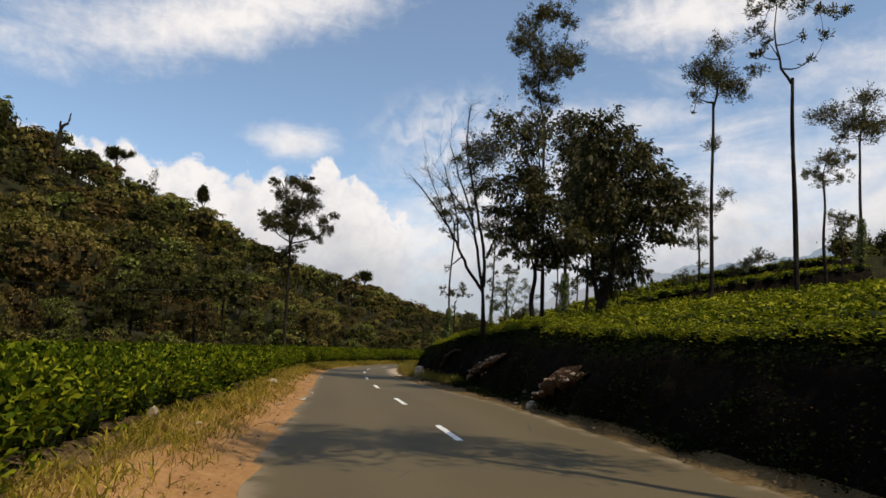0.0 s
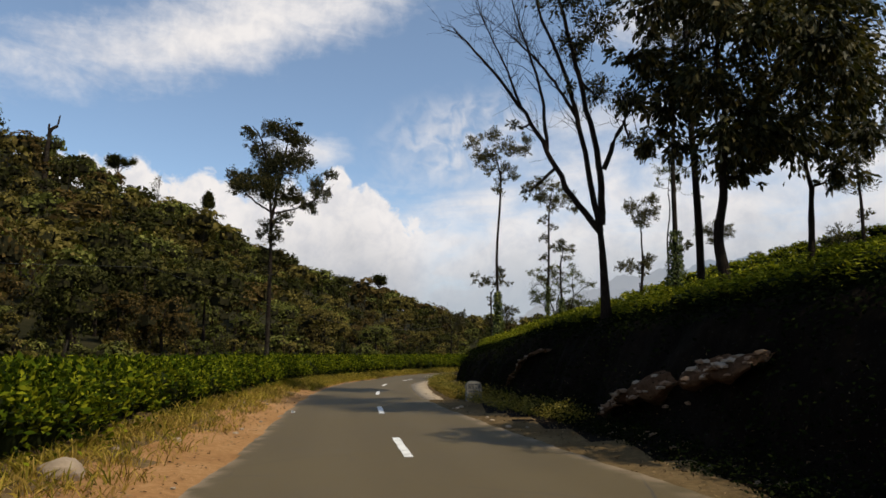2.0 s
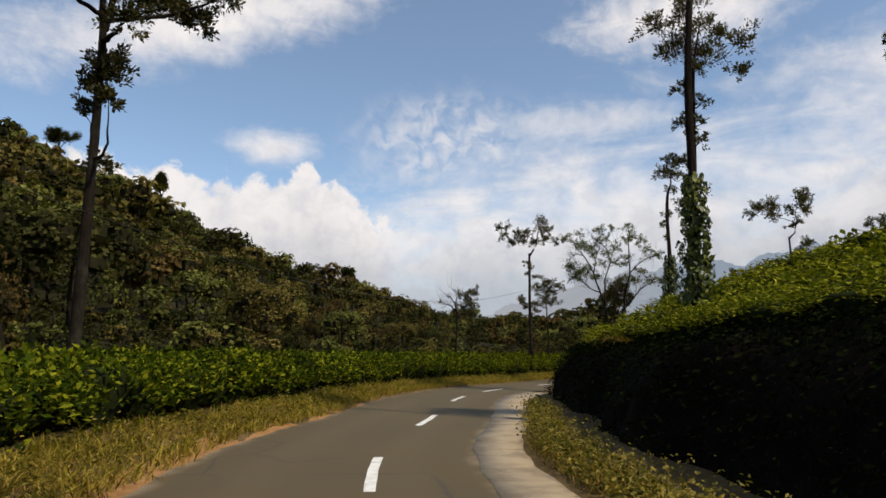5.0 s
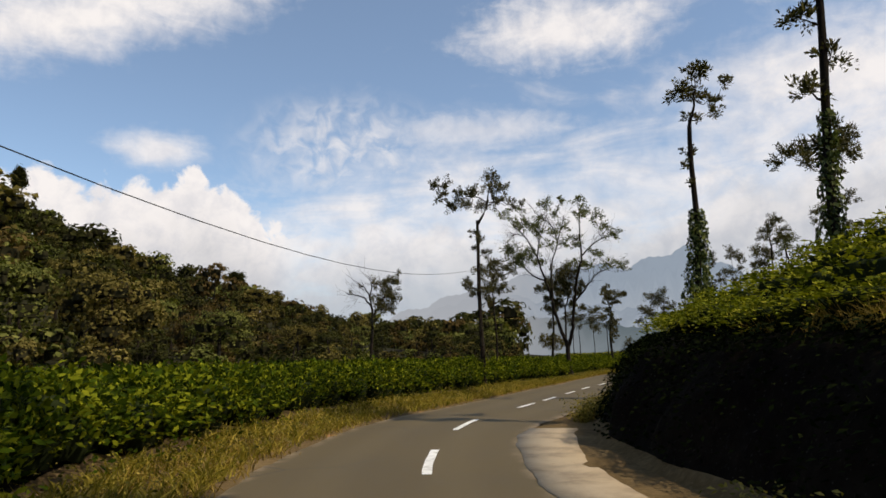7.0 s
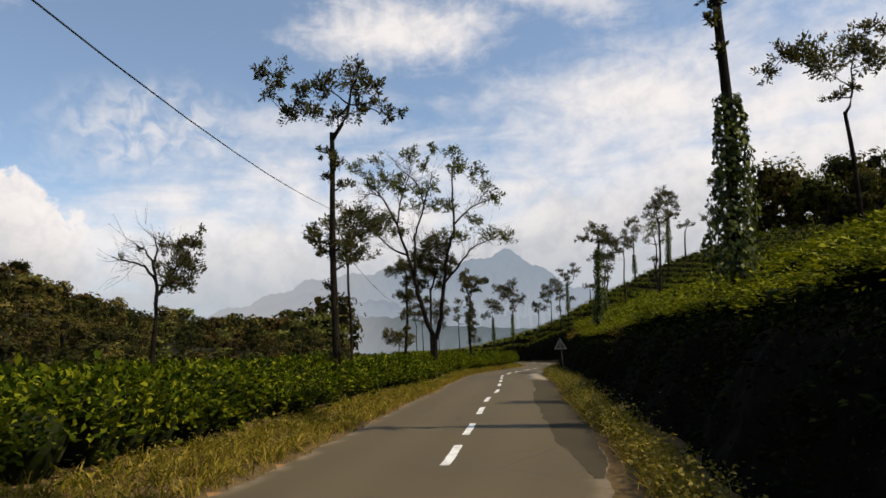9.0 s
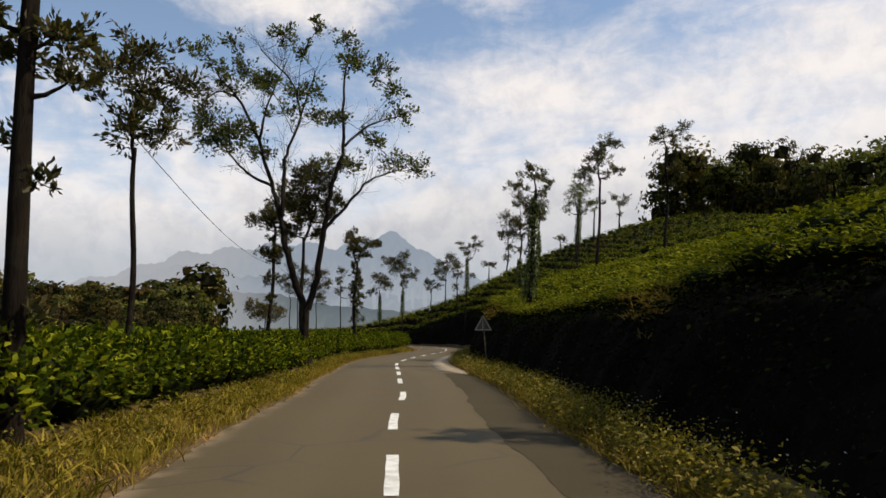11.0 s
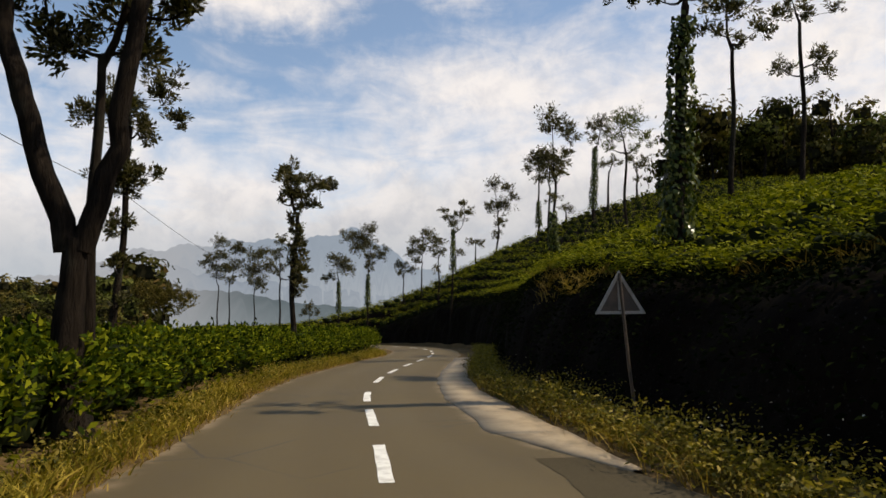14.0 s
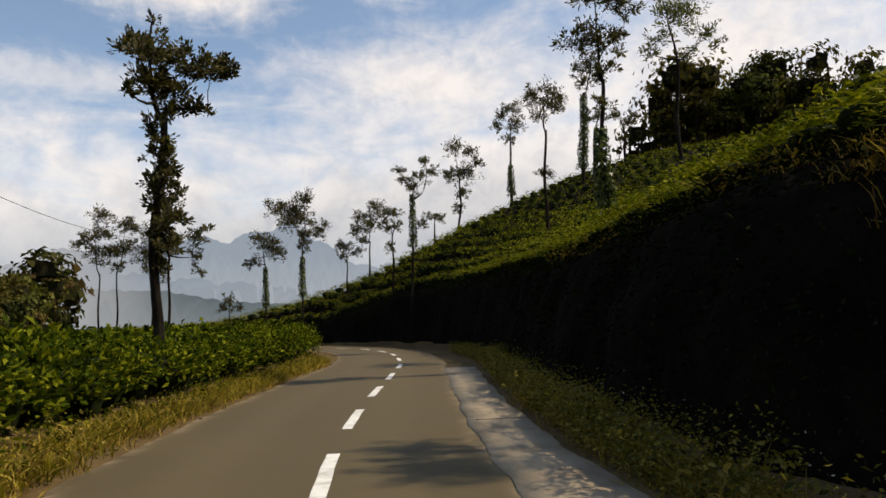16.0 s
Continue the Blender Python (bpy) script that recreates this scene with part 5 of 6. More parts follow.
lobed_tree("silver_oak", OAK, FIELD, 16.67, 42.37, -21, (0.51, 18.10), 0.15, [(-0.38, 19.64, 0.76), (-0.02, 20.18, 0.68), (0.85, 20.46, 0.84), (0.88, 21.55, 0.61), (1.51, 19.6, 0.76), (2.17, 19.21, 0.68), (3.03, 19.98, 0.46), (-0.5, 18.88, 0.46), (0.81, 18.92, 0.61), (-0.77, 18.09, 0.15), (0.43, 15.21, 0.46), (0.37, 9.22, 0.19)], size=0.13, seed=6)
lobed_tree("silver_oak", "tall silver oak with a thin open crown", FIELD, 13.45, 25.79, -28, (0.20, 12.77), 0.12, [(-1.06, 15.81, 0.34), (-0.89, 14.9, 0.36), (-0.98, 14.06, 0.32), (-0.43, 15.8, 0.34), (0.09, 15.93, 0.39), (0.68, 15.55, 0.34), (1.27, 15.31, 0.27), (1.95, 15.39, 0.29), (2.23, 15.21, 0.17), (1.42, 14.32, 0.22), (-0.55, 14.23, 0.22), (0.64, 14.6, 0.17), (0.84, 13.61, 0.17), (-0.29, 16.88, 0.39), (0.93, 16.71, 0.39)], density=.75, seed=7)
lobed_tree("silver_oak", OAK, FIELD, 33.47, 54.10, -32, (0.43, 19.69), 0.158, [(-2.31, 22.32, 0.85), (-1.15, 22.13, 0.8), (-0.28, 21.5, 0.9), (0.99, 22.76, 0.96), (0.71, 21.34, 0.96), (1.88, 21.16, 0.85), (1.23, 20.05, 0.85), (-0.75, 20.34, 0.53)], creeper=(9.8, 13.1, 0.53), size=0.18, seed=8)
lobed_tree("silver_oak", OAK, FIELD, 23.36, 41.54, -29, (0.26, 12.51), 0.119, [(0.6, 14.49, 0.6), (-0.21, 13.66, 0.44), (-0.71, 13.27, 0.28), (1.03, 13.71, 0.52), (1.67, 14.36, 0.36), (0.22, 12.88, 0.44), (1.3, 13.13, 0.36)], size=0.13, seed=9)
lobed_tree("silver_oak", "small bushy silver oak with yellowing leaves", FIELD, 29.63, 50.19, -31, (0.12, 10.69), 0.109, [(-0.34, 12.46, 0.44), (0.19, 11.98, 0.58), (0.75, 12.37, 0.44), (0.15, 11.34, 0.39)], size=0.16, seed=10)
lobed_tree("silver_oak", "silver oak with leaves down its twin stems", FIELD, 21.71, 57.48, -21, (0.01, 12.89), 0.121, [(-0.15, 15.65, 0.82), (-0.87, 14.43, 0.77), (0.5, 14.36, 0.72), (-0.22, 12.9, 0.77), (-0.94, 11.44, 0.56), (0.2, 11.4, 0.56), (2.21, 15.52, 0.56), (1.65, 14.7, 0.46), (-1.01, 8.49, 0.62), (0.15, 9.45, 0.36)], size=0.17, seed=11)
lobed_tree("silver_oak", "low silver oak with a flat forked crown", FIELD, 26.78, 58.01, -25, (0.04, 8.92), 0.099, [(-1.56, 9.21, 0.59), (-0.82, 9.68, 0.48), (0.4, 10.39, 0.64), (1.15, 10.32, 0.37), (-0.28, 10.06, 0.48)], size=0.18, seed=12)
lobed_tree("silver_oak", "low silver oak with a flat forked crown", FIELD, 27.77, 55.14, -27, (0.02, 8.17), 0.095, [(-0.38, 8.64, 0.46), (0.31, 9.32, 0.46), (0.61, 8.48, 0.36)], size=0.17, seed=13)
lobed_tree("silver_oak", "tall bare-trunked silver oak with a flat forked crown", FIELD, 0.37, 58.56, -9, (0.38, 12.65), 0.11, [(-1.45, 14.68, 0.43), (-0.91, 13.71, 0.53), (-0.03, 14.46, 0.48), (-0.54, 13.07, 0.37), (-0.1, 13.45, 0.48), (0.8, 12.88, 0.43), (1.41, 13.81, 0.48), (2.0, 14.44, 0.37), (1.95, 13.87, 0.32), (1.04, 12.56, 0.32), (0.35, 12.22, 0.27), (0.23, 11.38, 0.32), (0.3, 6.59, 0.21), (0.61, 13.93, 0.37)], creeper=(2.5, 5.2, 0.43), seed=14)
lobed_tree("silver_oak", "tall silver oak with leafy shoots along its trunk", FIELD, 4.80, 69.60, -13, (0.41, 12.99), 0.12, [(-0.92, 14.4, 0.5), (-0.05, 14.28, 0.57), (0.73, 14.45, 0.44), (1.47, 14.27, 0.44), (1.93, 13.19, 0.44), (2.25, 12.63, 0.38), (0.82, 13.34, 0.63), (-0.12, 13.47, 0.5), (-0.48, 13.72, 0.44), (-0.27, 11.67, 0.25), (0.63, 11.16, 0.27), (-0.18, 10.45, 0.32), (0.49, 9.59, 0.27), (-0.13, 8.86, 0.32), (0.34, 7.84, 0.27), (-0.28, 7.12, 0.3), (0.17, 5.92, 0.32), (-0.05, 12.04, 0.2), (0.45, 12.58, 0.31)], creeper=(3.3, 6.6, 0.24), seed=15)
lobed_tree("silver_oak", OAK, FIELD, 10.77, 65.03, -24, (0.18, 9.95), 0.105, [(-0.67, 11.93, 0.39), (-0.34, 11.43, 0.45), (0.14, 11.19, 0.51), (0.86, 12.06, 0.39), (1.13, 12.29, 0.33), (0.66, 11.38, 0.45), (1.22, 11.55, 0.27), (0.32, 10.58, 0.36), (-0.09, 10.75, 0.3), (0.26, 7.77, 0.39), (-0.04, 7.34, 0.27)], seed=16)
lobed_tree("silver_oak", "tall thin silver oak with few leaves", FIELD, 12.77, 66.38, -26, (0.55, 12.91), 0.075, [(0.35, 14.47, 0.38), (0.88, 14.65, 0.38), (1.09, 13.84, 0.38), (1.78, 14.72, 0.29), (2.43, 15.01, 0.22), (2.98, 15.07, 0.22), (1.22, 13.21, 0.22), (2.39, 12.64, 0.16), (2.9, 12.47, 0.13), (-0.21, 14.15, 0.13), (0.03, 13.48, 0.22), (2.5, 16.04, 0.1)], leaf=PALE_LEAF, density=.6, seed=17)
lobed_tree("silver_oak", OAK, FIELD, 18.75, 72.86, -29, (0.33, 10.00), 0.105, [(-0.67, 11.4, 0.51), (-0.1, 11.29, 0.47), (0.54, 11.7, 0.51), (1.04, 11.08, 0.43), (0.06, 10.64, 0.39), (1.35, 11.36, 0.35)], size=0.13, seed=18)
lobed_tree("silver_oak", "low silver oak with a flat forked crown", FIELD, 14.99, 71.01, -26, (0.04, 6.39), 0.085, [(0.2, 6.76, 0.47), (1.04, 6.75, 0.33), (-0.23, 7.01, 0.29), (0.6, 6.58, 0.36)], seed=19)
lobed_tree("silver_oak", "silver oak with a leafy creeper at its foot", FIELD, 9.34, 53.55, -17, (0.64, 17.95), 0.17, [(-0.19, 19.08, 0.68), (0.73, 19.59, 0.81), (1.56, 18.78, 0.68), (0.66, 18.27, 0.56), (0.11, 17.97, 0.4), (1.21, 17.7, 0.37), (0.75, 7.12, 0.28)], creeper=(4.6, 7.9, 0.56), seed=20)
lobed_tree("silver_oak", "silver oak wrapped in a thick glossy creeper", FIELD, 7.20, 78.95, -38, (0.16, 9.64), 0.15, [(-0.3, 11.02, 0.28), (-0.04, 11.22, 0.26), (0.33, 10.96, 0.4), (0.45, 11.38, 0.3), (0.83, 11.37, 0.28), (0.77, 10.77, 0.3), (1.4, 10.97, 0.25), (0.93, 10.12, 0.23), (0.03, 10.32, 0.2), (0.38, 9.98, 0.15), (0.13, 8.65, 0.21), (-0.03, 8.13, 0.18), (0.08, 7.56, 0.15)], creeper=(2.8, 6.5, 0.56), seed=21)
lobed_tree("silver_oak", "silver oak with a wide two-armed crown over the tea", FIELD, 15.05, 81.40, -48, (-0.08, 8.07), 0.094, [(-2.02, 9.55, 0.27), (-1.5, 9.87, 0.4), (-0.93, 9.96, 0.43), (-0.55, 9.33, 0.43), (-0.25, 8.8, 0.22), (0.39, 10.39, 0.45), (0.74, 10.41, 0.31), (0.72, 9.57, 0.4), (0.36, 9.44, 0.27), (1.02, 9.91, 0.2), (0.29, 8.93, 0.2)], seed=22)
lobed_tree("silver_oak", "silver oak with a forked flat crown beside the field", LOWER, 1.50, 87.55, -15, (-0.10, 7.87), 0.13, [(-1.74, 9.61, 0.35), (-1.85, 9.01, 0.27), (-1.25, 8.85, 0.35), (-0.94, 9.4, 0.27), (-0.73, 8.83, 0.33), (-0.33, 8.94, 0.36), (0.08, 8.83, 0.29), (0.67, 10.09, 0.37), (0.61, 9.48, 0.32), (1.03, 9.29, 0.29), (0.69, 8.89, 0.29), (1.6, 8.67, 0.24), (1.96, 8.78, 0.16), (1.18, 8.78, 0.19), (-0.35, 9.53, 0.16), (-0.28, 7.28, 0.2), (0.1, 6.88, 0.23), (-0.24, 6.58, 0.15), (0.19, 6.39, 0.16), (-0.47, 4.71, 0.32), (-0.67, 5.04, 0.2), (-0.2, 4.45, 0.27), (0.18, 4.66, 0.27), (0.32, 4.2, 0.21), (-0.18, 3.52, 0.15), (0.09, 3.0, 0.15), (0.06, 1.58, 0.24), (0.4, 6.4, 0.11)], seed=23)
lobed_tree("silver_oak", "small silver oak with a tufted crown beside the field", LOWER, 3.50, 92.60, -14, (-0.12, 4.82), 0.077, [(-0.48, 6.15, 0.49), (0.03, 6.55, 0.39), (0.67, 6.33, 0.39), (-0.19, 5.31, 0.46), (0.46, 5.29, 0.36), (0.16, 5.95, 0.39)], seed=24)
lobed_tree("spreading_tree", "large spreading tree with forked stems and sparse pale leaves", LOWER, 11.18, 102.55, -24, (-0.07, 2.40), 0.235, [(-4.09, 11.75, 0.43), (-3.17, 11.12, 0.47), (-2.88, 11.98, 0.34), (-2.08, 10.79, 0.43), (-1.04, 12.07, 0.47), (-1.89, 11.64, 0.43), (0.18, 11.97, 0.34), (1.17, 12.26, 0.39), (1.63, 11.47, 0.43), (-0.02, 10.81, 0.43), (2.42, 10.86, 0.43), (3.44, 9.89, 0.43), (2.23, 8.41, 0.43), (3.79, 7.49, 0.43), (3.01, 7.65, 0.43), (1.47, 7.82, 0.43), (0.59, 8.01, 0.43), (-0.54, 9.99, 0.43), (-0.95, 9.07, 0.39), (-1.62, 9.95, 0.43), (-2.52, 11.04, 0.43), (-3.5, 11.33, 0.34), (0.66, 10.04, 0.39), (1.41, 10.99, 0.39), (-3.84, 9.18, 0.6), (-2.85, 8.45, 0.73), (-3.37, 8.1, 0.51), (-2.0, 8.37, 0.51), (-2.34, 8.91, 0.43), (2.87, 10.14, 0.39), (0.13, 9.34, 0.34), (1.01, 9.04, 0.34), (-0.35, 11.14, 0.34)], boughs=[(0.13, [(-0.13, 2.26), (-0.58, 3.63), (-0.93, 4.69), (-1.0, 5.76), (-1.42, 6.84), (-1.9, 8.59), (-2.7, 10.12), (-3.49, 10.99)]), (0.08, [(-1.0, 5.76), (-1.0, 7.07), (-0.92, 8.18), (-0.42, 9.55), (0.08, 11.39)]), (0.125, [(0.02, 2.26), (0.37, 3.64), (0.48, 5.15), (0.73, 6.69), (1.24, 8.48), (1.1, 10.06), (1.29, 11.91)]), (0.07, [(0.48, 5.15), (1.28, 6.04), (2.14, 7.17), (3.45, 7.62)]), (0.055, [(-1.42, 6.84), (-2.17, 7.15), (-2.83, 7.78), (-3.5, 8.75)]), (0.05, [(1.24, 8.48), (2.1, 9.42), (3.21, 9.92)]), (0.05, [(-1.9, 8.59), (-1.73, 9.94), (-1.03, 11.91)]), (0.04, [(-0.42, 9.55), (-0.67, 10.67), (-1.89, 11.64)]), (0.035, [(-2.7, 10.12), (-3.35, 10.32), (-3.76, 9.85)])], leaf=PALE_LEAF, density=.5, size=.12, slim=.55, twigs=22, seed=25)
lobed_tree("silver_oak", "dark bushy silver oak behind the spreading tree", LOWER, 11.55, 103.96, -20, (0.01, 5.12), 0.11, [(0.31, 8.04, 0.46), (-0.09, 7.35, 0.52), (0.59, 7.32, 0.49), (-0.49, 7.03, 0.38), (0.19, 6.71, 0.52), (0.88, 6.31, 0.43), (1.29, 6.55, 0.32), (-0.82, 6.51, 0.38), (-0.21, 6.25, 0.49), (-1.19, 5.57, 0.32), (-0.6, 5.52, 0.35), (0.33, 5.92, 0.46), (-0.33, 5.25, 0.29), (1.09, 5.96, 0.26), (1.43, 8.06, 0.2), (0.47, 5.28, 0.29)], density=1.3, seed=26)
lobed_tree("silver_oak", "slender silver oak with lower tufts beside the field", LOWER, 13.98, 114.10, -9, (0.29, 7.11), 0.13, [(-0.85, 7.37, 0.35), (-0.5, 7.43, 0.4), (0.06, 8.15, 0.43), (0.07, 7.64, 0.46), (0.45, 7.77, 0.32), (1.05, 8.33, 0.4), (1.0, 7.93, 0.3), (0.53, 7.08, 0.3), (0.81, 6.93, 0.3), (1.53, 7.49, 0.27), (1.77, 7.45, 0.13), (1.35, 7.66, 0.13), (0.12, 6.33, 0.24), (-0.38, 5.66, 0.3), (-0.07, 5.69, 0.38), (0.3, 5.73, 0.38), (0.68, 5.77, 0.3), (1.07, 5.81, 0.13), (0.21, 5.35, 0.3), (0.04, 4.36, 0.35), (0.3, 4.32, 0.16), (0.07, 3.4, 0.21), (0.28, 3.33, 0.16), (-0.02, 3.22, 0.19), (0.17, 2.22, 0.19)], density=1.3, seed=27)
lobed_tree("silver_oak", "silver oak with a round forked crown beside the field", LOWER, 21.80, 119.20, -20, (0.05, 6.16), 0.14, [(-0.59, 7.71, 0.25), (-0.48, 7.34, 0.29), (-0.7, 6.61, 0.18), (-0.31, 8.01, 0.29), (-0.25, 7.56, 0.3), (-0.07, 7.12, 0.37), (0.28, 7.56, 0.28), (0.28, 6.9, 0.37), (0.64, 7.2, 0.37), (1.0, 7.44, 0.3), (1.44, 7.28, 0.24), (1.31, 7.47, 0.17), (0.64, 6.67, 0.24), (1.0, 6.64, 0.18), (-0.3, 6.84, 0.29), (0.16, 6.49, 0.21), (-0.2, 8.29, 0.1), (-0.18, 5.37, 0.17), (0.17, 5.33, 0.2), (0.05, 4.56, 0.28), (-0.17, 4.62, 0.17), (0.34, 4.45, 0.14), (0.17, 3.88, 0.28), (0.06, 3.69, 0.25), (-0.1, 5.7, 0.3), (0.14, 5.0, 0.3), (-0.12, 4.2, 0.28), (0.1, 3.3, 0.28), (-0.05, 2.9, 0.23)], density=1.5, seed=28)
lobed_tree("small_twiggy_tree", "small twiggy tree with bare branches at one side", LOWER, -2.90, 97.00, 0, (0.08, 3.70), 0.13, [(0.75, 5.99, 0.41), (1.16, 6.22, 0.37), (1.52, 6.16, 0.29), (1.04, 5.44, 0.46), (1.41, 5.08, 0.37), (0.91, 4.86, 0.46), (0.52, 4.46, 0.37), (1.26, 4.59, 0.33), (0.14, 5.09, 0.17), (1.58, 6.56, 0.17), (-0.56, 5.88, 0.1), (-1.16, 5.46, 0.1)], boughs=[(0.07, [(0.08, 3.7), (0.11, 4.44), (-0.03, 5.18), (-0.31, 5.72), (-0.73, 5.96)]), (0.05, [(0.06, 4.62), (-0.35, 5.15), (-0.84, 5.3), (-1.47, 5.44)]), (0.07, [(0.1, 3.88), (0.5, 4.65), (0.96, 5.43), (1.34, 6.14)]), (0.04, [(-0.03, 5.18), (0.1, 5.75), (-0.02, 6.21)])], twigs=12, seed=29)
lobed_tree("silver_oak", "silver oak with a creeper-clad trunk on the bank", FIELD, 20.90, 101.25, -52, (0.35, 7.48), 0.14, [(-0.75, 7.93, 0.22), (-0.49, 8.04, 0.24), (-0.11, 7.78, 0.16), (-0.46, 8.59, 0.12), (0.24, 8.42, 0.29), (0.62, 8.5, 0.24), (0.48, 8.11, 0.24), (0.91, 7.92, 0.21), (1.02, 7.74, 0.15), (0.71, 7.68, 0.15)], creeper=(3.0, 7.2, 0.34), seed=30)
lobed_tree("silver_oak", OAK, FIELD, 28.58, 104.33, -58, (0.32, 9.78), 0.104, [(-0.37, 10.43, 0.26), (0.02, 10.87, 0.36), (0.23, 11.53, 0.4), (0.87, 11.62, 0.36), (1.16, 11.46, 0.28), (0.55, 10.78, 0.4), (1.05, 10.2, 0.28), (1.32, 10.25, 0.18), (-0.02, 10.17, 0.24), (0.61, 10.07, 0.22)], seed=31)
lobed_tree("silver_oak", "silver oak with two tiers of leaf tufts", FIELD, 35.94, 105.53, -63, (0.34, 12.97), 0.121, [(-0.38, 13.67, 0.39), (0.08, 14.07, 0.36), (0.51, 13.98, 0.34), (0.7, 13.56, 0.28), (1.46, 13.89, 0.39), (1.68, 13.47, 0.23), (-0.52, 11.33, 0.31), (-0.16, 11.14, 0.23), (0.89, 11.56, 0.41), (1.18, 11.15, 0.31), (0.63, 10.76, 0.23), (-0.04, 6.48, 0.23)], seed=32)
lobed_tree("silver_oak", "silver oak with a tufted trunk on the tea hill", FIELD, 32.11, 114.60, -46, (0.07, 7.91), 0.093, [(0.09, 10.88, 0.52), (0.61, 10.28, 0.44), (-0.35, 10.34, 0.25), (-0.67, 8.93, 0.33), (-0.12, 8.9, 0.44), (0.58, 9.15, 0.39), (0.87, 9.84, 0.3), (0.13, 8.19, 0.33), (-0.04, 7.21, 0.25)], creeper=(4.2, 6.5, 0.33), seed=33)
lobed_tree("silver_oak", "silver oak with a thin pale crown on the hill", FIELD, 38.81, 115.89, -57, (0.20, 10.51), 0.108, [(0.24, 11.95, 0.67), (-0.41, 11.37, 0.41), (0.76, 12.41, 0.46), (1.18, 11.3, 0.41), (1.5, 10.74, 0.23), (-0.57, 10.86, 0.26), (0.66, 10.84, 0.31), (0.03, 12.64, 0.36)], leaf=PALE_LEAF, density=.6, seed=34)
lobed_tree("silver_oak", OAK, "silver oaks on the hill", 42.88, 125.13, -49, (0.21, 10.75), 0.109, [(-0.29, 12.32, 0.5), (0.39, 12.62, 0.56), (0.69, 11.91, 0.43), (0.01, 11.44, 0.36), (1.05, 12.4, 0.3)], seed=35)
lobed_tree("silver_oak", "silver oak with a thick creeper on the hill skyline", "silver oaks on the hill", 54.57, 130.84, -53, (0.41, 16.73), 0.142, [(-0.06, 18.5, 0.39), (0.81, 18.64, 0.65), (1.42, 17.9, 0.39), (0.31, 17.33, 0.48), (1.06, 19.3, 0.39)], creeper=(11.4, 16.6, 0.39), size=0.15, seed=36)
lobed_tree("silver_oak", "silver oak leafy to its foot on the skyline", "silver oaks on the hill", 56.69, 145.20, -44, (0.28, 13.44), 0.124, [(-0.06, 16.2, 0.69), (1.28, 15.87, 0.58), (-0.67, 14.02, 0.69), (0.67, 13.97, 0.79), (0.35, 12.35, 0.58), (1.62, 14.76, 0.48), (0.04, 11.17, 0.48)], size=0.18, seed=37)
lobed_tree("silver_oak", "forked silver oak with a creeper on the skyline", "silver oaks on the hill", 42.92, 135.70, -39, (0.28, 9.04), 0.1, [(-0.47, 10.68, 0.32), (-0.08, 10.27, 0.35), (1.14, 11.25, 0.35), (1.52, 10.55, 0.35), (0.72, 10.45, 0.43), (0.3, 9.57, 0.43), (0.95, 7.42, 0.32)], creeper=(6.0, 9.2, 0.28), size=0.13, seed=38)
lobed_tree("silver_oak", "silver oak with a creeper below its crown", "silver oaks on the hill", 40.52, 144.39, -31, (0.16, 6.54), 0.086, [(-1.31, 9.42, 0.66), (-0.45, 9.42, 0.66), (0.42, 10.08, 0.57), (0.19, 8.97, 0.75), (1.48, 8.07, 0.57), (-0.68, 8.31, 0.57), (0.39, 7.64, 0.57), (0.17, 6.76, 0.4)], creeper=(3.4, 6.1, 0.31), size=0.15, seed=39)
lobed_tree("silver_oak", "small silver oak with flat plates of leaves", "silver oaks on the hill", 41.70, 151.36, -29, (0.02, 6.25), 0.084, [(-0.3, 8.21, 0.65), (0.17, 7.47, 0.65), (-1.26, 6.26, 0.35), (-0.78, 6.5, 0.4), (1.12, 7.21, 0.55), (0.65, 7.95, 0.4)], creeper=(3.0, 6.0, 0.30), size=0.17, seed=40)
lobed_tree("silver_oak", OAK, "silver oaks on the hill", 48.37, 147.08, -37, (0.14, 7.84), 0.093, [(-0.66, 9.87, 0.55), (0.6, 10.6, 0.65), (1.19, 10.09, 0.45), (-0.93, 8.87, 0.55), (0.07, 9.1, 0.65), (1.17, 9.33, 0.4), (-0.45, 8.1, 0.4)], size=0.17, seed=41)
lobed_tree("silver_oak", OAK, "silver oaks on the hill", 47.40, 148.72, -35, (0.02, 6.45), 0.085, [(-0.71, 7.72, 0.45), (0.04, 7.46, 0.45), (0.78, 7.19, 0.4), (-0.22, 6.86, 0.4)], size=0.17, seed=42)
lobed_tree("silver_oak", OAK, "silver oaks on the hill", 56.20, 138.89, -48, (0.18, 15.13), 0.133, [(-0.21, 17.7, 0.54), (0.54, 17.91, 0.54), (-0.76, 16.46, 0.44), (0.74, 16.62, 0.64), (0.2, 15.79, 0.44)], creeper=(11.0, 13.4, 0.34), size=0.17, seed=43)
lobed_tree("silver_oak", OAK, "silver oaks on the hill", 57.60, 136.49, -50, (0.00, 12.11), 0.117, [(-0.12, 12.62, 0.44), (0.41, 12.43, 0.34)], size=0.16, seed=44)
lobed_tree("silver_oak", OAK, "silver oaks on the hill", 60.16, 133.68, -54, (0.24, 15.85), 0.137, [(-0.06, 16.53, 0.44), (0.67, 16.81, 0.39), (1.24, 16.66, 0.29)], size=0.17, seed=45)
lobed_tree("silver_oak", OAK, "silver oaks on the hill", 64.65, 133.66, -56, (0.18, 16.26), 0.139, [(-0.32, 17.89, 0.52), (0.37, 16.93, 0.52), (0.96, 17.76, 0.41), (0.05, 15.75, 0.36)], size=0.17, seed=46)
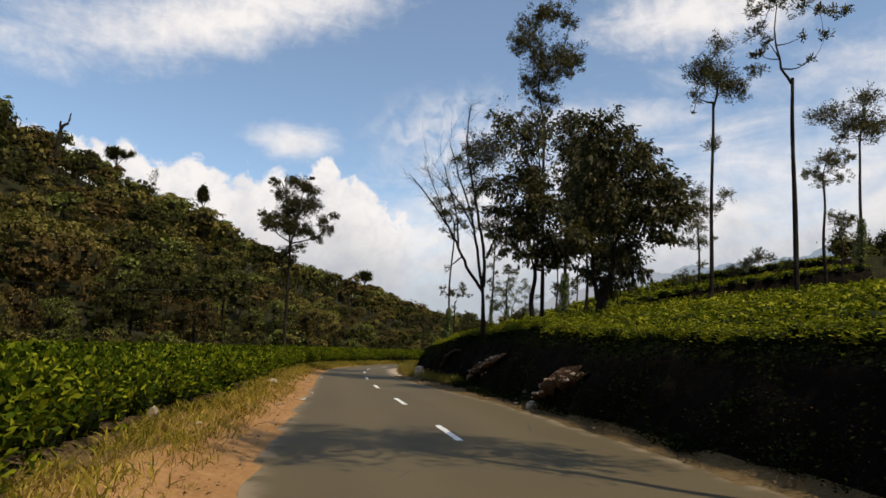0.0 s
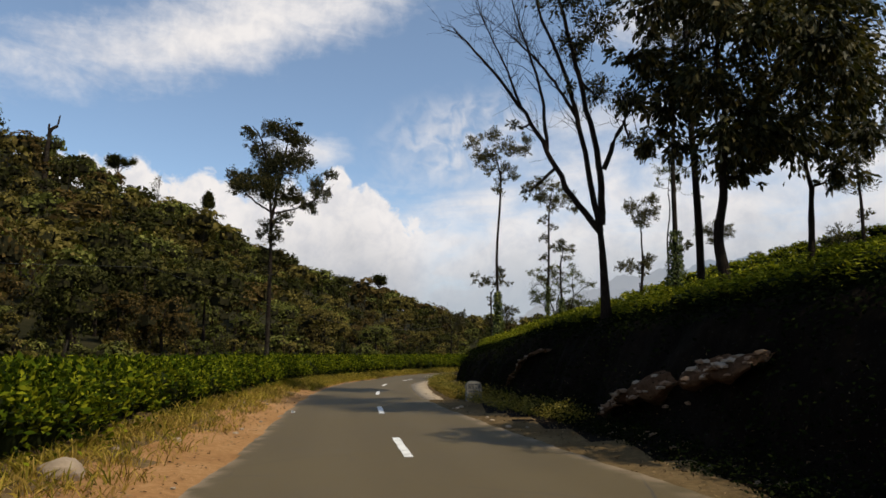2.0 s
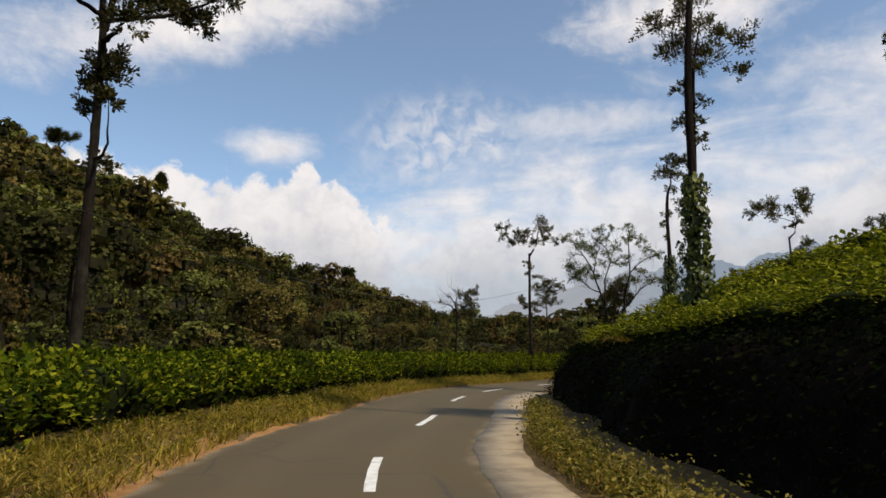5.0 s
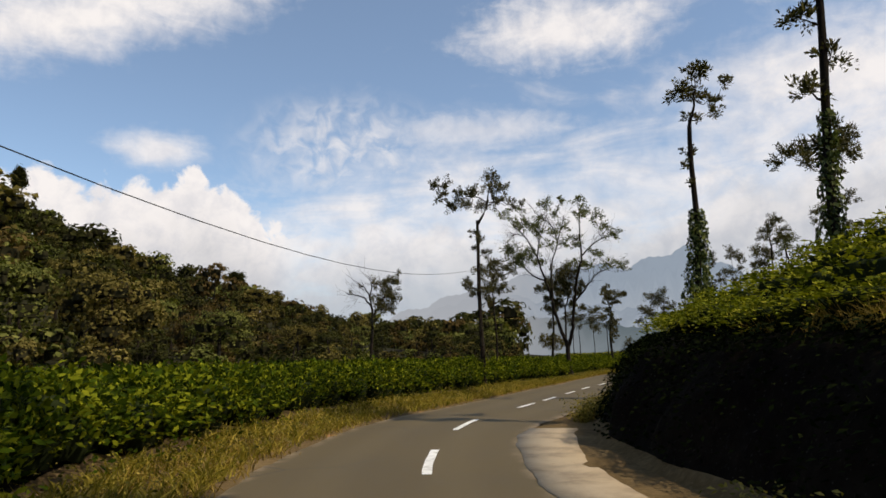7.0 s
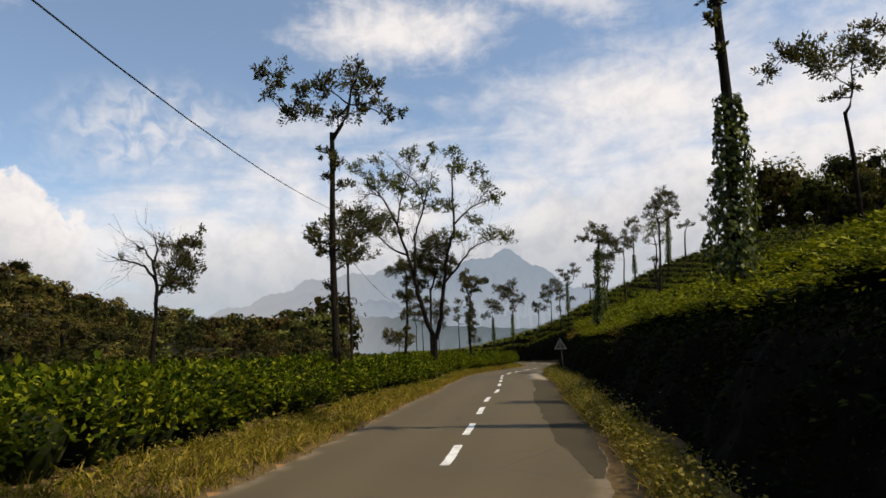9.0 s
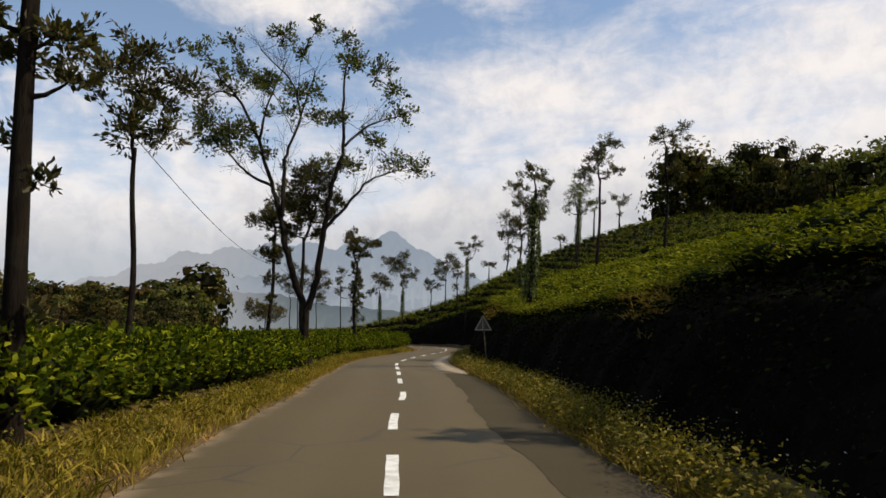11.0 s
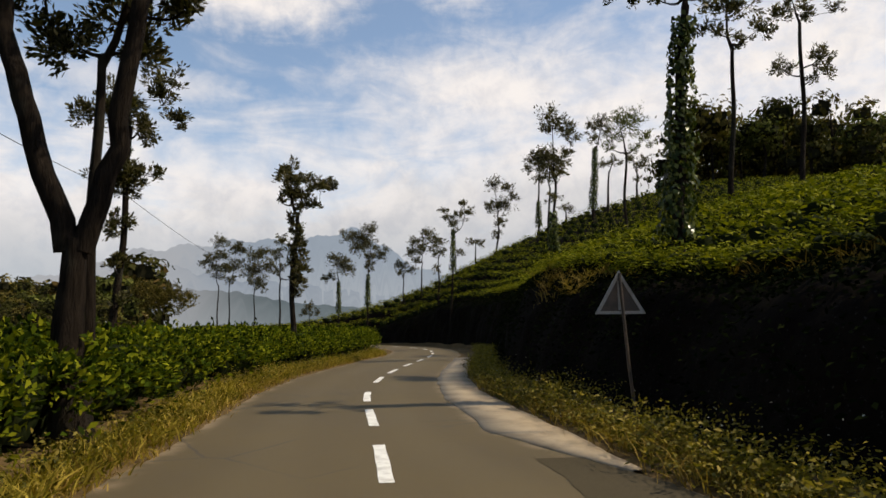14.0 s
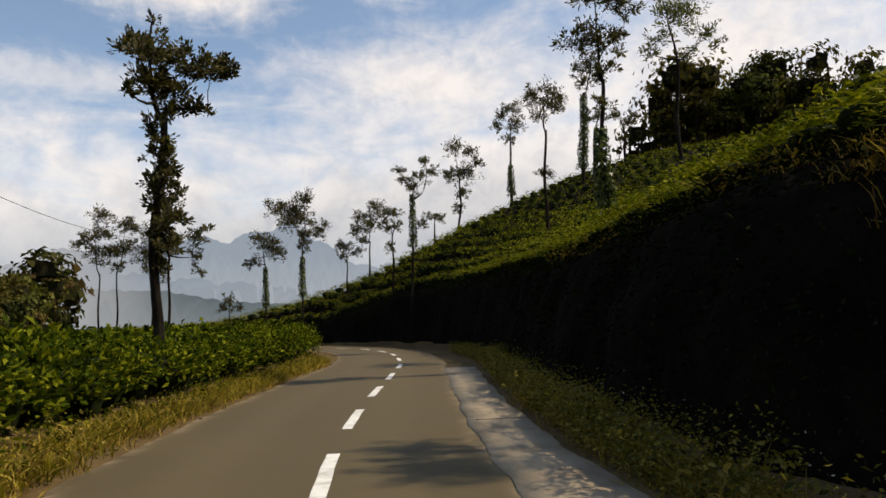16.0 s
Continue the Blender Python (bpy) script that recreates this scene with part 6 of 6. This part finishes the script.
lobed_tree("silver_oak", OAK, "silver oaks on the hill", 53.41, 144.79, -42, (0.03, 9.40), 0.102, [(-0.57, 9.93, 0.36), (0.55, 9.79, 0.41), (0.04, 9.81, 0.31)], size=0.17, seed=47)
lobed_tree("silver_oak", OAK, "silver oaks on the hill", 44.81, 139.65, -38, (0.03, 7.36), 0.09, [(0.07, 8.89, 0.43), (0.31, 8.01, 0.34), (-0.13, 7.8, 0.34), (-0.16, 6.41, 0.34)], size=0.15, seed=48)
lobed_tree("silver_oak", "small silver oak beyond the tea field", "trees beyond the field", 28.99, 148.17, -18, (-0.01, 5.05), 0.078, [(-0.07, 8.64, 0.52), (-0.7, 7.03, 0.52), (0.21, 7.45, 0.56), (-0.14, 6.24, 0.56), (0.59, 6.45, 0.39), (-1.05, 6.83, 0.34)], size=0.15, seed=49)
lobed_tree("silver_oak", "small silver oak beyond the tea field", "trees beyond the field", 30.48, 149.91, -19, (0.03, 5.20), 0.079, [(0.49, 8.35, 0.54), (1.08, 8.15, 0.4), (0.13, 6.87, 0.54), (0.7, 7.08, 0.45), (0.03, 5.62, 0.4)], size=0.15, seed=50)
lobed_tree("silver_oak", "small silver oak beyond the tea field", "trees beyond the field", 32.46, 149.14, -21, (-0.03, 4.77), 0.076, [(-0.05, 7.73, 0.67), (0.74, 8.16, 0.49), (-0.44, 6.45, 0.63), (0.36, 6.45, 0.63), (1.15, 6.88, 0.49), (-0.03, 5.4, 0.54), (0.57, 5.18, 0.45)], size=0.15, seed=51)
lobed_tree("silver_oak", "small silver oak beyond the tea field", "trees beyond the field", 26.66, 131.39, -23, (0.04, 4.41), 0.074, [(0.08, 6.66, 0.35), (-0.18, 5.81, 0.35), (-0.05, 4.97, 0.35), (1.02, 5.25, 0.41), (1.42, 5.54, 0.23), (1.02, 4.41, 0.29), (1.16, 3.84, 0.2)], seed=52)
lobed_tree("silver_oak", "small silver oak beyond the tea field", "trees beyond the field", 19.99, 130.92, -13, (-0.02, 2.63), 0.064, [(-1.07, 3.69, 0.43), (-0.46, 3.46, 0.43), (0.16, 3.46, 0.49), (0.91, 3.34, 0.43), (-0.75, 2.99, 0.49), (-0.03, 2.86, 0.54), (0.81, 2.74, 0.43), (1.34, 3.21, 0.24), (-1.26, 3.22, 0.32)], leaf=WOOD_OLIVE, density=1.0, seed=53)
lobed_tree("silver_oak", "small silver oak beyond the tea field", "trees beyond the field", 40.86, 155.65, -26, (0.00, 3.01), 0.067, [(0.0, 3.77, 0.47), (0.49, 3.25, 0.42), (-0.58, 3.18, 0.37)], size=0.17, seed=54)

# a tree on the bank near the start, whose shadow lies on the road
lobed_tree("broadleaf_tree", "broadleaf tree on the bank shading the road", FIELD, 6.9, 6.3, 0, (0, 8.0), .16,
           [(-2.2, 10.5, 1.0), (-1.2, 12.0, 1.1), (0, 13.6, 1.1), (1.3, 12.4, 1.1), (2.3, 10.8, 1.0), (0, 10.5, 1.2), (-1.0, 9.3, .9), (1.1, 9.2, .9), (.4, 14.6, .7)], leaf=BROAD_LEAF, density=.55, droop=.8, size=.24, seed=60)
lobed_tree("roadside_tree", "leafy roadside tree with an upright branching crown", LOWER, -14.95, 64.12, 19, (0.04, 11.47), 0.2, [(-1.45, 17.62, 0.47), (-0.9, 16.61, 0.67), (-0.35, 17.26, 0.56), (0.48, 16.71, 0.72), (1.41, 17.25, 0.44), (1.6, 16.18, 0.65), (0.06, 15.47, 0.93), (-0.22, 14.1, 0.93), (0.88, 14.62, 0.93), (2.01, 15.29, 0.58), (-1.97, 13.57, 0.7), (-2.48, 12.67, 0.47), (-1.3, 12.73, 0.79), (-2.5, 14.12, 0.37), (-0.23, 12.48, 0.84), (1.15, 12.83, 0.75), (3.28, 13.99, 0.58), (3.92, 14.24, 0.42), (3.4, 12.78, 0.53), (2.54, 12.15, 0.53), (2.12, 12.73, 0.42), (0.04, 11.03, 0.51), (0.3, 9.6, 0.51), (-0.37, 8.73, 0.28), (0.62, 8.17, 0.33), (-0.5, 10.15, 0.33), (0.85, 10.77, 0.42), (0.03, 7.61, 0.33), (-1.85, 17.74, 0.21), (1.62, 17.73, 0.23)], boughs=[(0.1, [(0.04, 11.03), (-0.17, 12.78), (-0.36, 14.84), (-0.76, 16.92), (-1.45, 17.78)]), (0.1, [(0.09, 11.03), (0.46, 13.4), (0.75, 15.51), (1.19, 17.39)]), (0.07, [(0.04, 11.47), (-1.03, 12.01), (-1.96, 12.84), (-2.49, 13.83)]), (0.07, [(0.1, 11.32), (1.69, 11.82), (2.97, 12.46), (3.86, 14.02)])], leaf=BROAD_LEAF, density=1.45, size=.16, slim=.42, seed=61)


# lone trees on the wooded ridge
def ridge_tree(x, y, top, tall, r, seed, label, **more):
    branching_tree("ridge_tree", label, x, y, top, top - tall, r, seed, WOOD_LEAF, BARK, .4, 4, 3, 60, .7, .6, 1.15, 1.0, group="trees on the ridge", **more)


ridge_tree(-186, 369, 108.5, 10, 7.5, 402, "broad-crowned tree standing over the ridge forest")
ridge_tree(-144, 391.6, 93.5, 16, 3.0, 401, "slim dark tree standing over the ridge forest")
ridge_tree(-52, 440, 50.5, 8, 5.5, 403, "umbrella-shaped tree over the ridge forest")
branching_tree("bare_ridge_tree", "pale leafless tree on the wooded ridge", -165, 372, 99, 84, 4.5, 77, WOOD_OLIVE, PALE_BARK, .22, 4, 4, 6, .5, .5, .6, .1, group="trees on the ridge")


def snag():
    rng = np.random.default_rng(9)
    x, y = -138, 231
    root = thing("dead_tree", x, y, 56, "bare forked dead trunk on the ridge", "tree")
    a = bend(rng, (0, 0, 0), (.4, .2, 19.5), .95, .6, 8, .03, 0)
    v, f = tubes([a, bend(rng, (.4, .2, 19.3), (2.0, 1.2, 21.5), .6, .5, 4, .08, .1), bend(rng, (2.0, 1.2, 21.4), (2.6, 1.6, 25.5), .5, .2, 5, .08, .1), bend(rng, (.4, .2, 19.3), (.2, 0, 22.0), .5, .3, 4, .1, 0)])
    put("trunk", mesh_of("trunk", v, f, [BARK]), root)


snag()


# ---- roadside things ----
def box(bm, size, at=(0, 0, 0)):
    return bmesh.ops.create_cube(bm, size=1.0, matrix=Matrix.Translation(at) @ Matrix.Diagonal((*size, 1)))


def kilometre_stone(x, y, turn):
    z = float(ground_z(np.array([x]), np.array([y]))[0])
    root = thing("kilometre_stone", x, y, z - .12, "weathered whitewashed kilometre stone with faded black lettering", "milestone", turn=turn)
    bm = bmesh.new()
    pts = [(-.27, 0), (.27, 0), (.27, .60), (.25, .68), (.19, .745), (.1, .775), (-.06, .785), (-.17, .765), (-.24, .72), (-.265, .65)]
    front = [bm.verts.new((px, -.11, pz)) for px, pz in pts]
    face = bm.faces.new(front)
    out = bmesh.ops.extrude_face_region(bm, geom=[face])
    bmesh.ops.translate(bm, verts=[v for v in out["geom"] if isinstance(v, bmesh.types.BMVert)], vec=(0, .22, 0))
    bmesh.ops.recalc_face_normals(bm, faces=bm.faces)
    bmesh.ops.bevel(bm, geom=[e for e in bm.edges if abs(e.verts[0].co.y - e.verts[1].co.y) < .01], offset=.018, segments=2, affect="EDGES")
    part("stone", bm, WHITEWASH, root)
    bm = bmesh.new()
    box(bm, (.44, .004, .16), (0, -.111, .62))
    part("painted_head", bm, LETTER, root, "dark painted head")
    rng = random.Random(4)
    for row, zz, hh, w in ((0, .61, .10, .26), (2, .445, .06, .36)):
        xx = -w / 2
        while xx < w / 2 - .02:
            ww = rng.uniform(.03, .055)
            bm = bmesh.new()
            box(bm, (ww, .006, hh), (xx + ww / 2, -.114, zz))
            part("lettering", bm, LETTER if row else WHITEWASH, root, "faded black lettering" if row else "pale lettering")
            xx += ww + .022
    text = bpy.data.curves.new("number", "FONT")
    text.body, text.size, text.extrude, text.align_x = "57", .27, .003, "CENTER"
    text.materials.append(LETTER)
    number = new("number", text)
    number.parent = root
    number.matrix_local = pose(0, -.114, .20, 90, 0, 0)
    tagged(number, "faded black painted number")
    bm = bmesh.new()
    box(bm, (.50, .005, .012), (0, -.1135, .52))
    part("painted_line", bm, LETTER, root, "dark painted line")


kilometre_stone(-1.38, 41.7, 12)


def warning_sign(x, y, turn):
    """A triangular warning sign seen from behind, leaning a little."""
    z = float(ground_z(np.array([x]), np.array([y]))[0])
    root = thing("warning_sign", x, y, z - .1, "triangular warning sign seen from its rusty back on a thin post", "road sign", turn=turn)
    v, f = tubes([[((.17, 0, 0), .025), ((.08, 0, .9), .023), ((0, 0, 2.15), .022)]], 10)
    put("post", mesh_of("post", v, f, [TIN]), root, "rusty metal post")
    h, w, z1 = .55, .63, 1.62

    def tri(scale, y0, y1, inner=None):
        bm = bmesh.new()
        c = (0, z1 + h / 3)
        pts = [(-w / 2, z1), (w / 2, z1), (0, z1 + h)]
        a = [bm.verts.new((px * scale, y0, c[1] + (pz - c[1]) * scale)) for px, pz in pts]
        if inner is None:
            face = bm.faces.new(a)
            out = bmesh.ops.extrude_face_region(bm, geom=[face])
            bmesh.ops.translate(bm, verts=[q for q in out["geom"] if isinstance(q, bmesh.types.BMVert)], vec=(0, y1 - y0, 0))
        else:
            b = [bm.verts.new((px * inner, y0, c[1] + (pz - c[1]) * inner)) for px, pz in pts]
            faces = [bm.faces.new((a[i], a[(i + 1) % 3], b[(i + 1) % 3], b[i])) for i in range(3)]
            out = bmesh.ops.extrude_face_region(bm, geom=faces)
            bmesh.ops.translate(bm, verts=[q for q in out["geom"] if isinstance(q, bmesh.types.BMVert)], vec=(0, y1 - y0, 0))
        bmesh.ops.recalc_face_normals(bm, faces=bm.faces)
        return bm

    part("plate", tri(.98, .036, .046), TIN, root, "rusty brown sheet-metal back")
    part("rim", tri(1.06, .026, .056, .84), RIM, root, "pale worn metal rim")
    bm = bmesh.new()
    box(bm, (.05, .012, .40), (0, .03, z1 + .24))
    part("bracket", bm, RIM, root, "pale metal bracket")


warning_sign(17.15, 99.74, -40)


def rock(name, x, y, size, seed, label, mat=STONE, up=0.0, category="stone", group="", sharp=False):
    rng = np.random.default_rng(seed)
    bm = bmesh.new()
    bmesh.ops.create_icosphere(bm, subdivisions=1 if sharp else 2, radius=1)
    for v in bm.verts:
        p = v.co.copy()
        k = (1 + rng.uniform(-.28, .22) if sharp else 1) + .22 * noise.noise(p * 1.3 + Vector((seed, 0, 0))) + .1 * noise.noise(p * 3.1 + Vector((0, seed, 0)))
        v.co = Vector((p.x * k * size[0], p.y * k * size[1], max(p.z, -.55) * k * size[2]))
    me = bpy.data.meshes.new(name)
    bm.to_mesh(me)
    bm.free()
    me.materials.append(mat)
    ob = new(name, me)
    z = float(ground_z(np.array([x]), np.array([y]))[0])
    ob.matrix_world = pose(x, y, z + size[2] * .3 + up, 0, 0, float(rng.uniform(0, 360)))
    return tagged(ob, label, category, group)


rock("roadside_boulder", -6.4, 26.0, (.26, .2, .17), 3, "pale flat boulder on the grassy verge")
rock("roadside_boulder", -5.4, 12.8, (.2, .17, .15), 4, "pale boulder under the tea hedge")
rock("bank_boulder", *(float(k) for k in xy(35.6, 3.72)), (.20, .15, .15), 6, "pale boulder among rubble at the foot of the bank")
def earth_slip(line, wide, out, seed, label):
    """A tongue of fallen earth on the bank. line: (along the road, height) of its spine; wide and out: its half width and how far it stands proud."""
    n, m = 40, 12
    k = np.linspace(0, 1, n)
    at = np.linspace(0, 1, len(line))
    ss, hh = np.interp(k, at, [q[0] for q in line]), np.interp(k, at, [q[1] for q in line])
    taper = np.sin(np.pi * np.clip(k, .02, .98)) ** .5 * (1 + .25 * np.sin(k * 17 + seed) + .2 * np.sin(k * 31))
    rows = []
    for j in np.linspace(-1, 1, m):
        h = hh + j * wide * taper + .05 * np.sin(ss * 5 + j * 3)
        crest = np.interp(ss, [0, 33, 43, 58, 63.57], [1.98, 1.98, 2.53, 2.53, 2.2])
        v = np.interp(h / crest, [0, .06, .45, .82, .95, 1.0], [-.2, 0, .3, .75, 1.2, 1.8])
        bulge = out * taper * (np.clip(1 - j * j, 0, 1) ** .5 - .35)
        push = np.array([noise.fractal(Vector((a * 3.1, c * 3.1, seed)), 1.0, 2.0, 5) for a, c in zip(ss, h)]) * .15
        x, y = xy(ss, toe_right(ss) + v + .06 - bulge + push - .12 * (1 - j))
        rows.append(np.c_[x, y, h])
    V = np.stack(rows, 1).reshape(-1, 3)
    i, j = np.meshgrid(np.arange(n - 1), np.arange(m - 1), indexing="ij")
    f = np.stack([i * m + j, i * m + j + 1, (i + 1) * m + j + 1, (i + 1) * m + j], -1).reshape(-1, 4)
    o = V.mean(0)
    ob = new("earth_slip", mesh_of("earth_slip", V - o, f, [SLIP]))
    ob.location = o
    tagged(ob, label, "earth bank", kind="structure")
    return np.stack(rows, 1)


rng = np.random.default_rng(14)
for line, wide, out, count, label in (([(48.6, .25), (47.2, .75), (45.4, 1.05), (43.4, 1.35), (42.4, 1.5)], .26, .42, 95, "tongue of brown rubble on the dark bank"),
                                      ([(36.2, .3), (35.2, .75), (34.2, 1.05), (32.7, 1.12)], .34, .40, 45, "slip of bare red-brown earth on the bank"),
                                      ([(57.6, .5), (57.0, 1.0), (56.5, 1.4), (55.8, 1.62), (54.8, 1.68)], .07, .20, 26, "ridge of pale earth along the cut bank")):
    grid = earth_slip(line, wide, out, count, label)
    for k in range(count):
        i, j = int(rng.integers(2, 37)), int(rng.integers(2, 10))
        p = grid[i, j]
        q = rng.uniform(.035, .10) * (1 if wide > .2 else .55)
        ob = rock("bank_stone", float(p[0]), float(p[1]), (q * 1.5, q, q * .55), int(rng.integers(0, 999)), "brown slab of rubble fallen from the bank", RUBBLE if k % 3 else STONE, group="rubble on the bank", sharp=True)
        ob.location.z = float(p[2]) + q * .1
for k in range(40):
    s = rng.uniform(33, 50)
    x, y = xy(s, toe_right(s) - rng.uniform(-.05, .45))
    q = rng.uniform(.03, .09)
    rock("bank_stone", float(x), float(y), (q * 1.3, q, q * .7), int(rng.integers(0, 999)), "brown stone at the foot of the bank", RUBBLE, up=-q * .2, group="rubble on the bank", sharp=True)
for k in range(34):
    s = rng.uniform(16, 60)
    u = -edge_left(s) - rng.uniform(.1, 1.9) if k % 3 else edge_right(s) + rng.uniform(.05, .6)
    x, y = xy(s, u)
    q = rng.uniform(.025, .07)
    rock("pebble", float(x), float(y), (q * 1.2, q, q * .7), int(rng.integers(0, 999)), "small stone on the dirt shoulder", group="stones on the shoulder")


def scrap(x, y, w, h, seed):
    """A crumpled bit of white paper on the dirt."""
    rng = np.random.default_rng(seed)
    n = 6
    a, b = np.meshgrid(np.linspace(-.5, .5, n), np.linspace(-.5, .5, n), indexing="ij")
    z = .012 + np.abs(rng.normal(size=a.shape)) * .02
    V = np.stack([a * w, b * h + rng.normal(size=a.shape) * .008, z], -1).reshape(-1, 3)
    V = np.vstack([V, V - [0, 0, .004]])
    i, j = np.meshgrid(np.arange(n - 1), np.arange(n - 1), indexing="ij")
    f = np.stack([i * n + j, (i + 1) * n + j, (i + 1) * n + j + 1, i * n + j + 1], -1).reshape(-1, 4)
    f = np.vstack([f, f[:, ::-1] + n * n])
    ob = new("paper_scrap", mesh_of("paper_scrap", V, f, [LITTER], smooth=False))
    ob.matrix_world = pose(x, y, float(ground_z(np.array([x]), np.array([y]))[0]) + .01, 0, 0, float(rng.uniform(0, 180)))
    tagged(ob, "crumpled white paper scrap on the dirt shoulder", "litter")


scrap(-4.4, 22.0, .26, .14, 1)
scrap(-4.7, 25.0, .14, .1, 2)
scrap(-6.5, 37.3, .12, .09, 3)


def cable():
    anchors = [(-29.0, 14.0, 6.5), (-15.4, 47.0, 5.4), (1.5, 87.6, 5.6), (14.05, 113.1, 4.9), (26.6, 131.35, 5.0)]
    root = thing("overhead_cable", 0, 0, 0, "thin black cable slung from tree to tree", "cable")
    for a, b, sag in zip(anchors, anchors[1:], (1.5, 2.1, .63, .75)):
        a, b = np.array(a), np.array(b)
        if sag == .63:
            a[2] = 4.75
        t = np.linspace(0, 1, 26)
        p = a + (b - a) * t[:, None]
        p[:, 2] -= np.sin(np.pi * t) * sag
        v, f = tubes([[(q, .008) for q in p]], 5)
        put("span", mesh_of("span", v, f, [CABLE]), root)


cable()
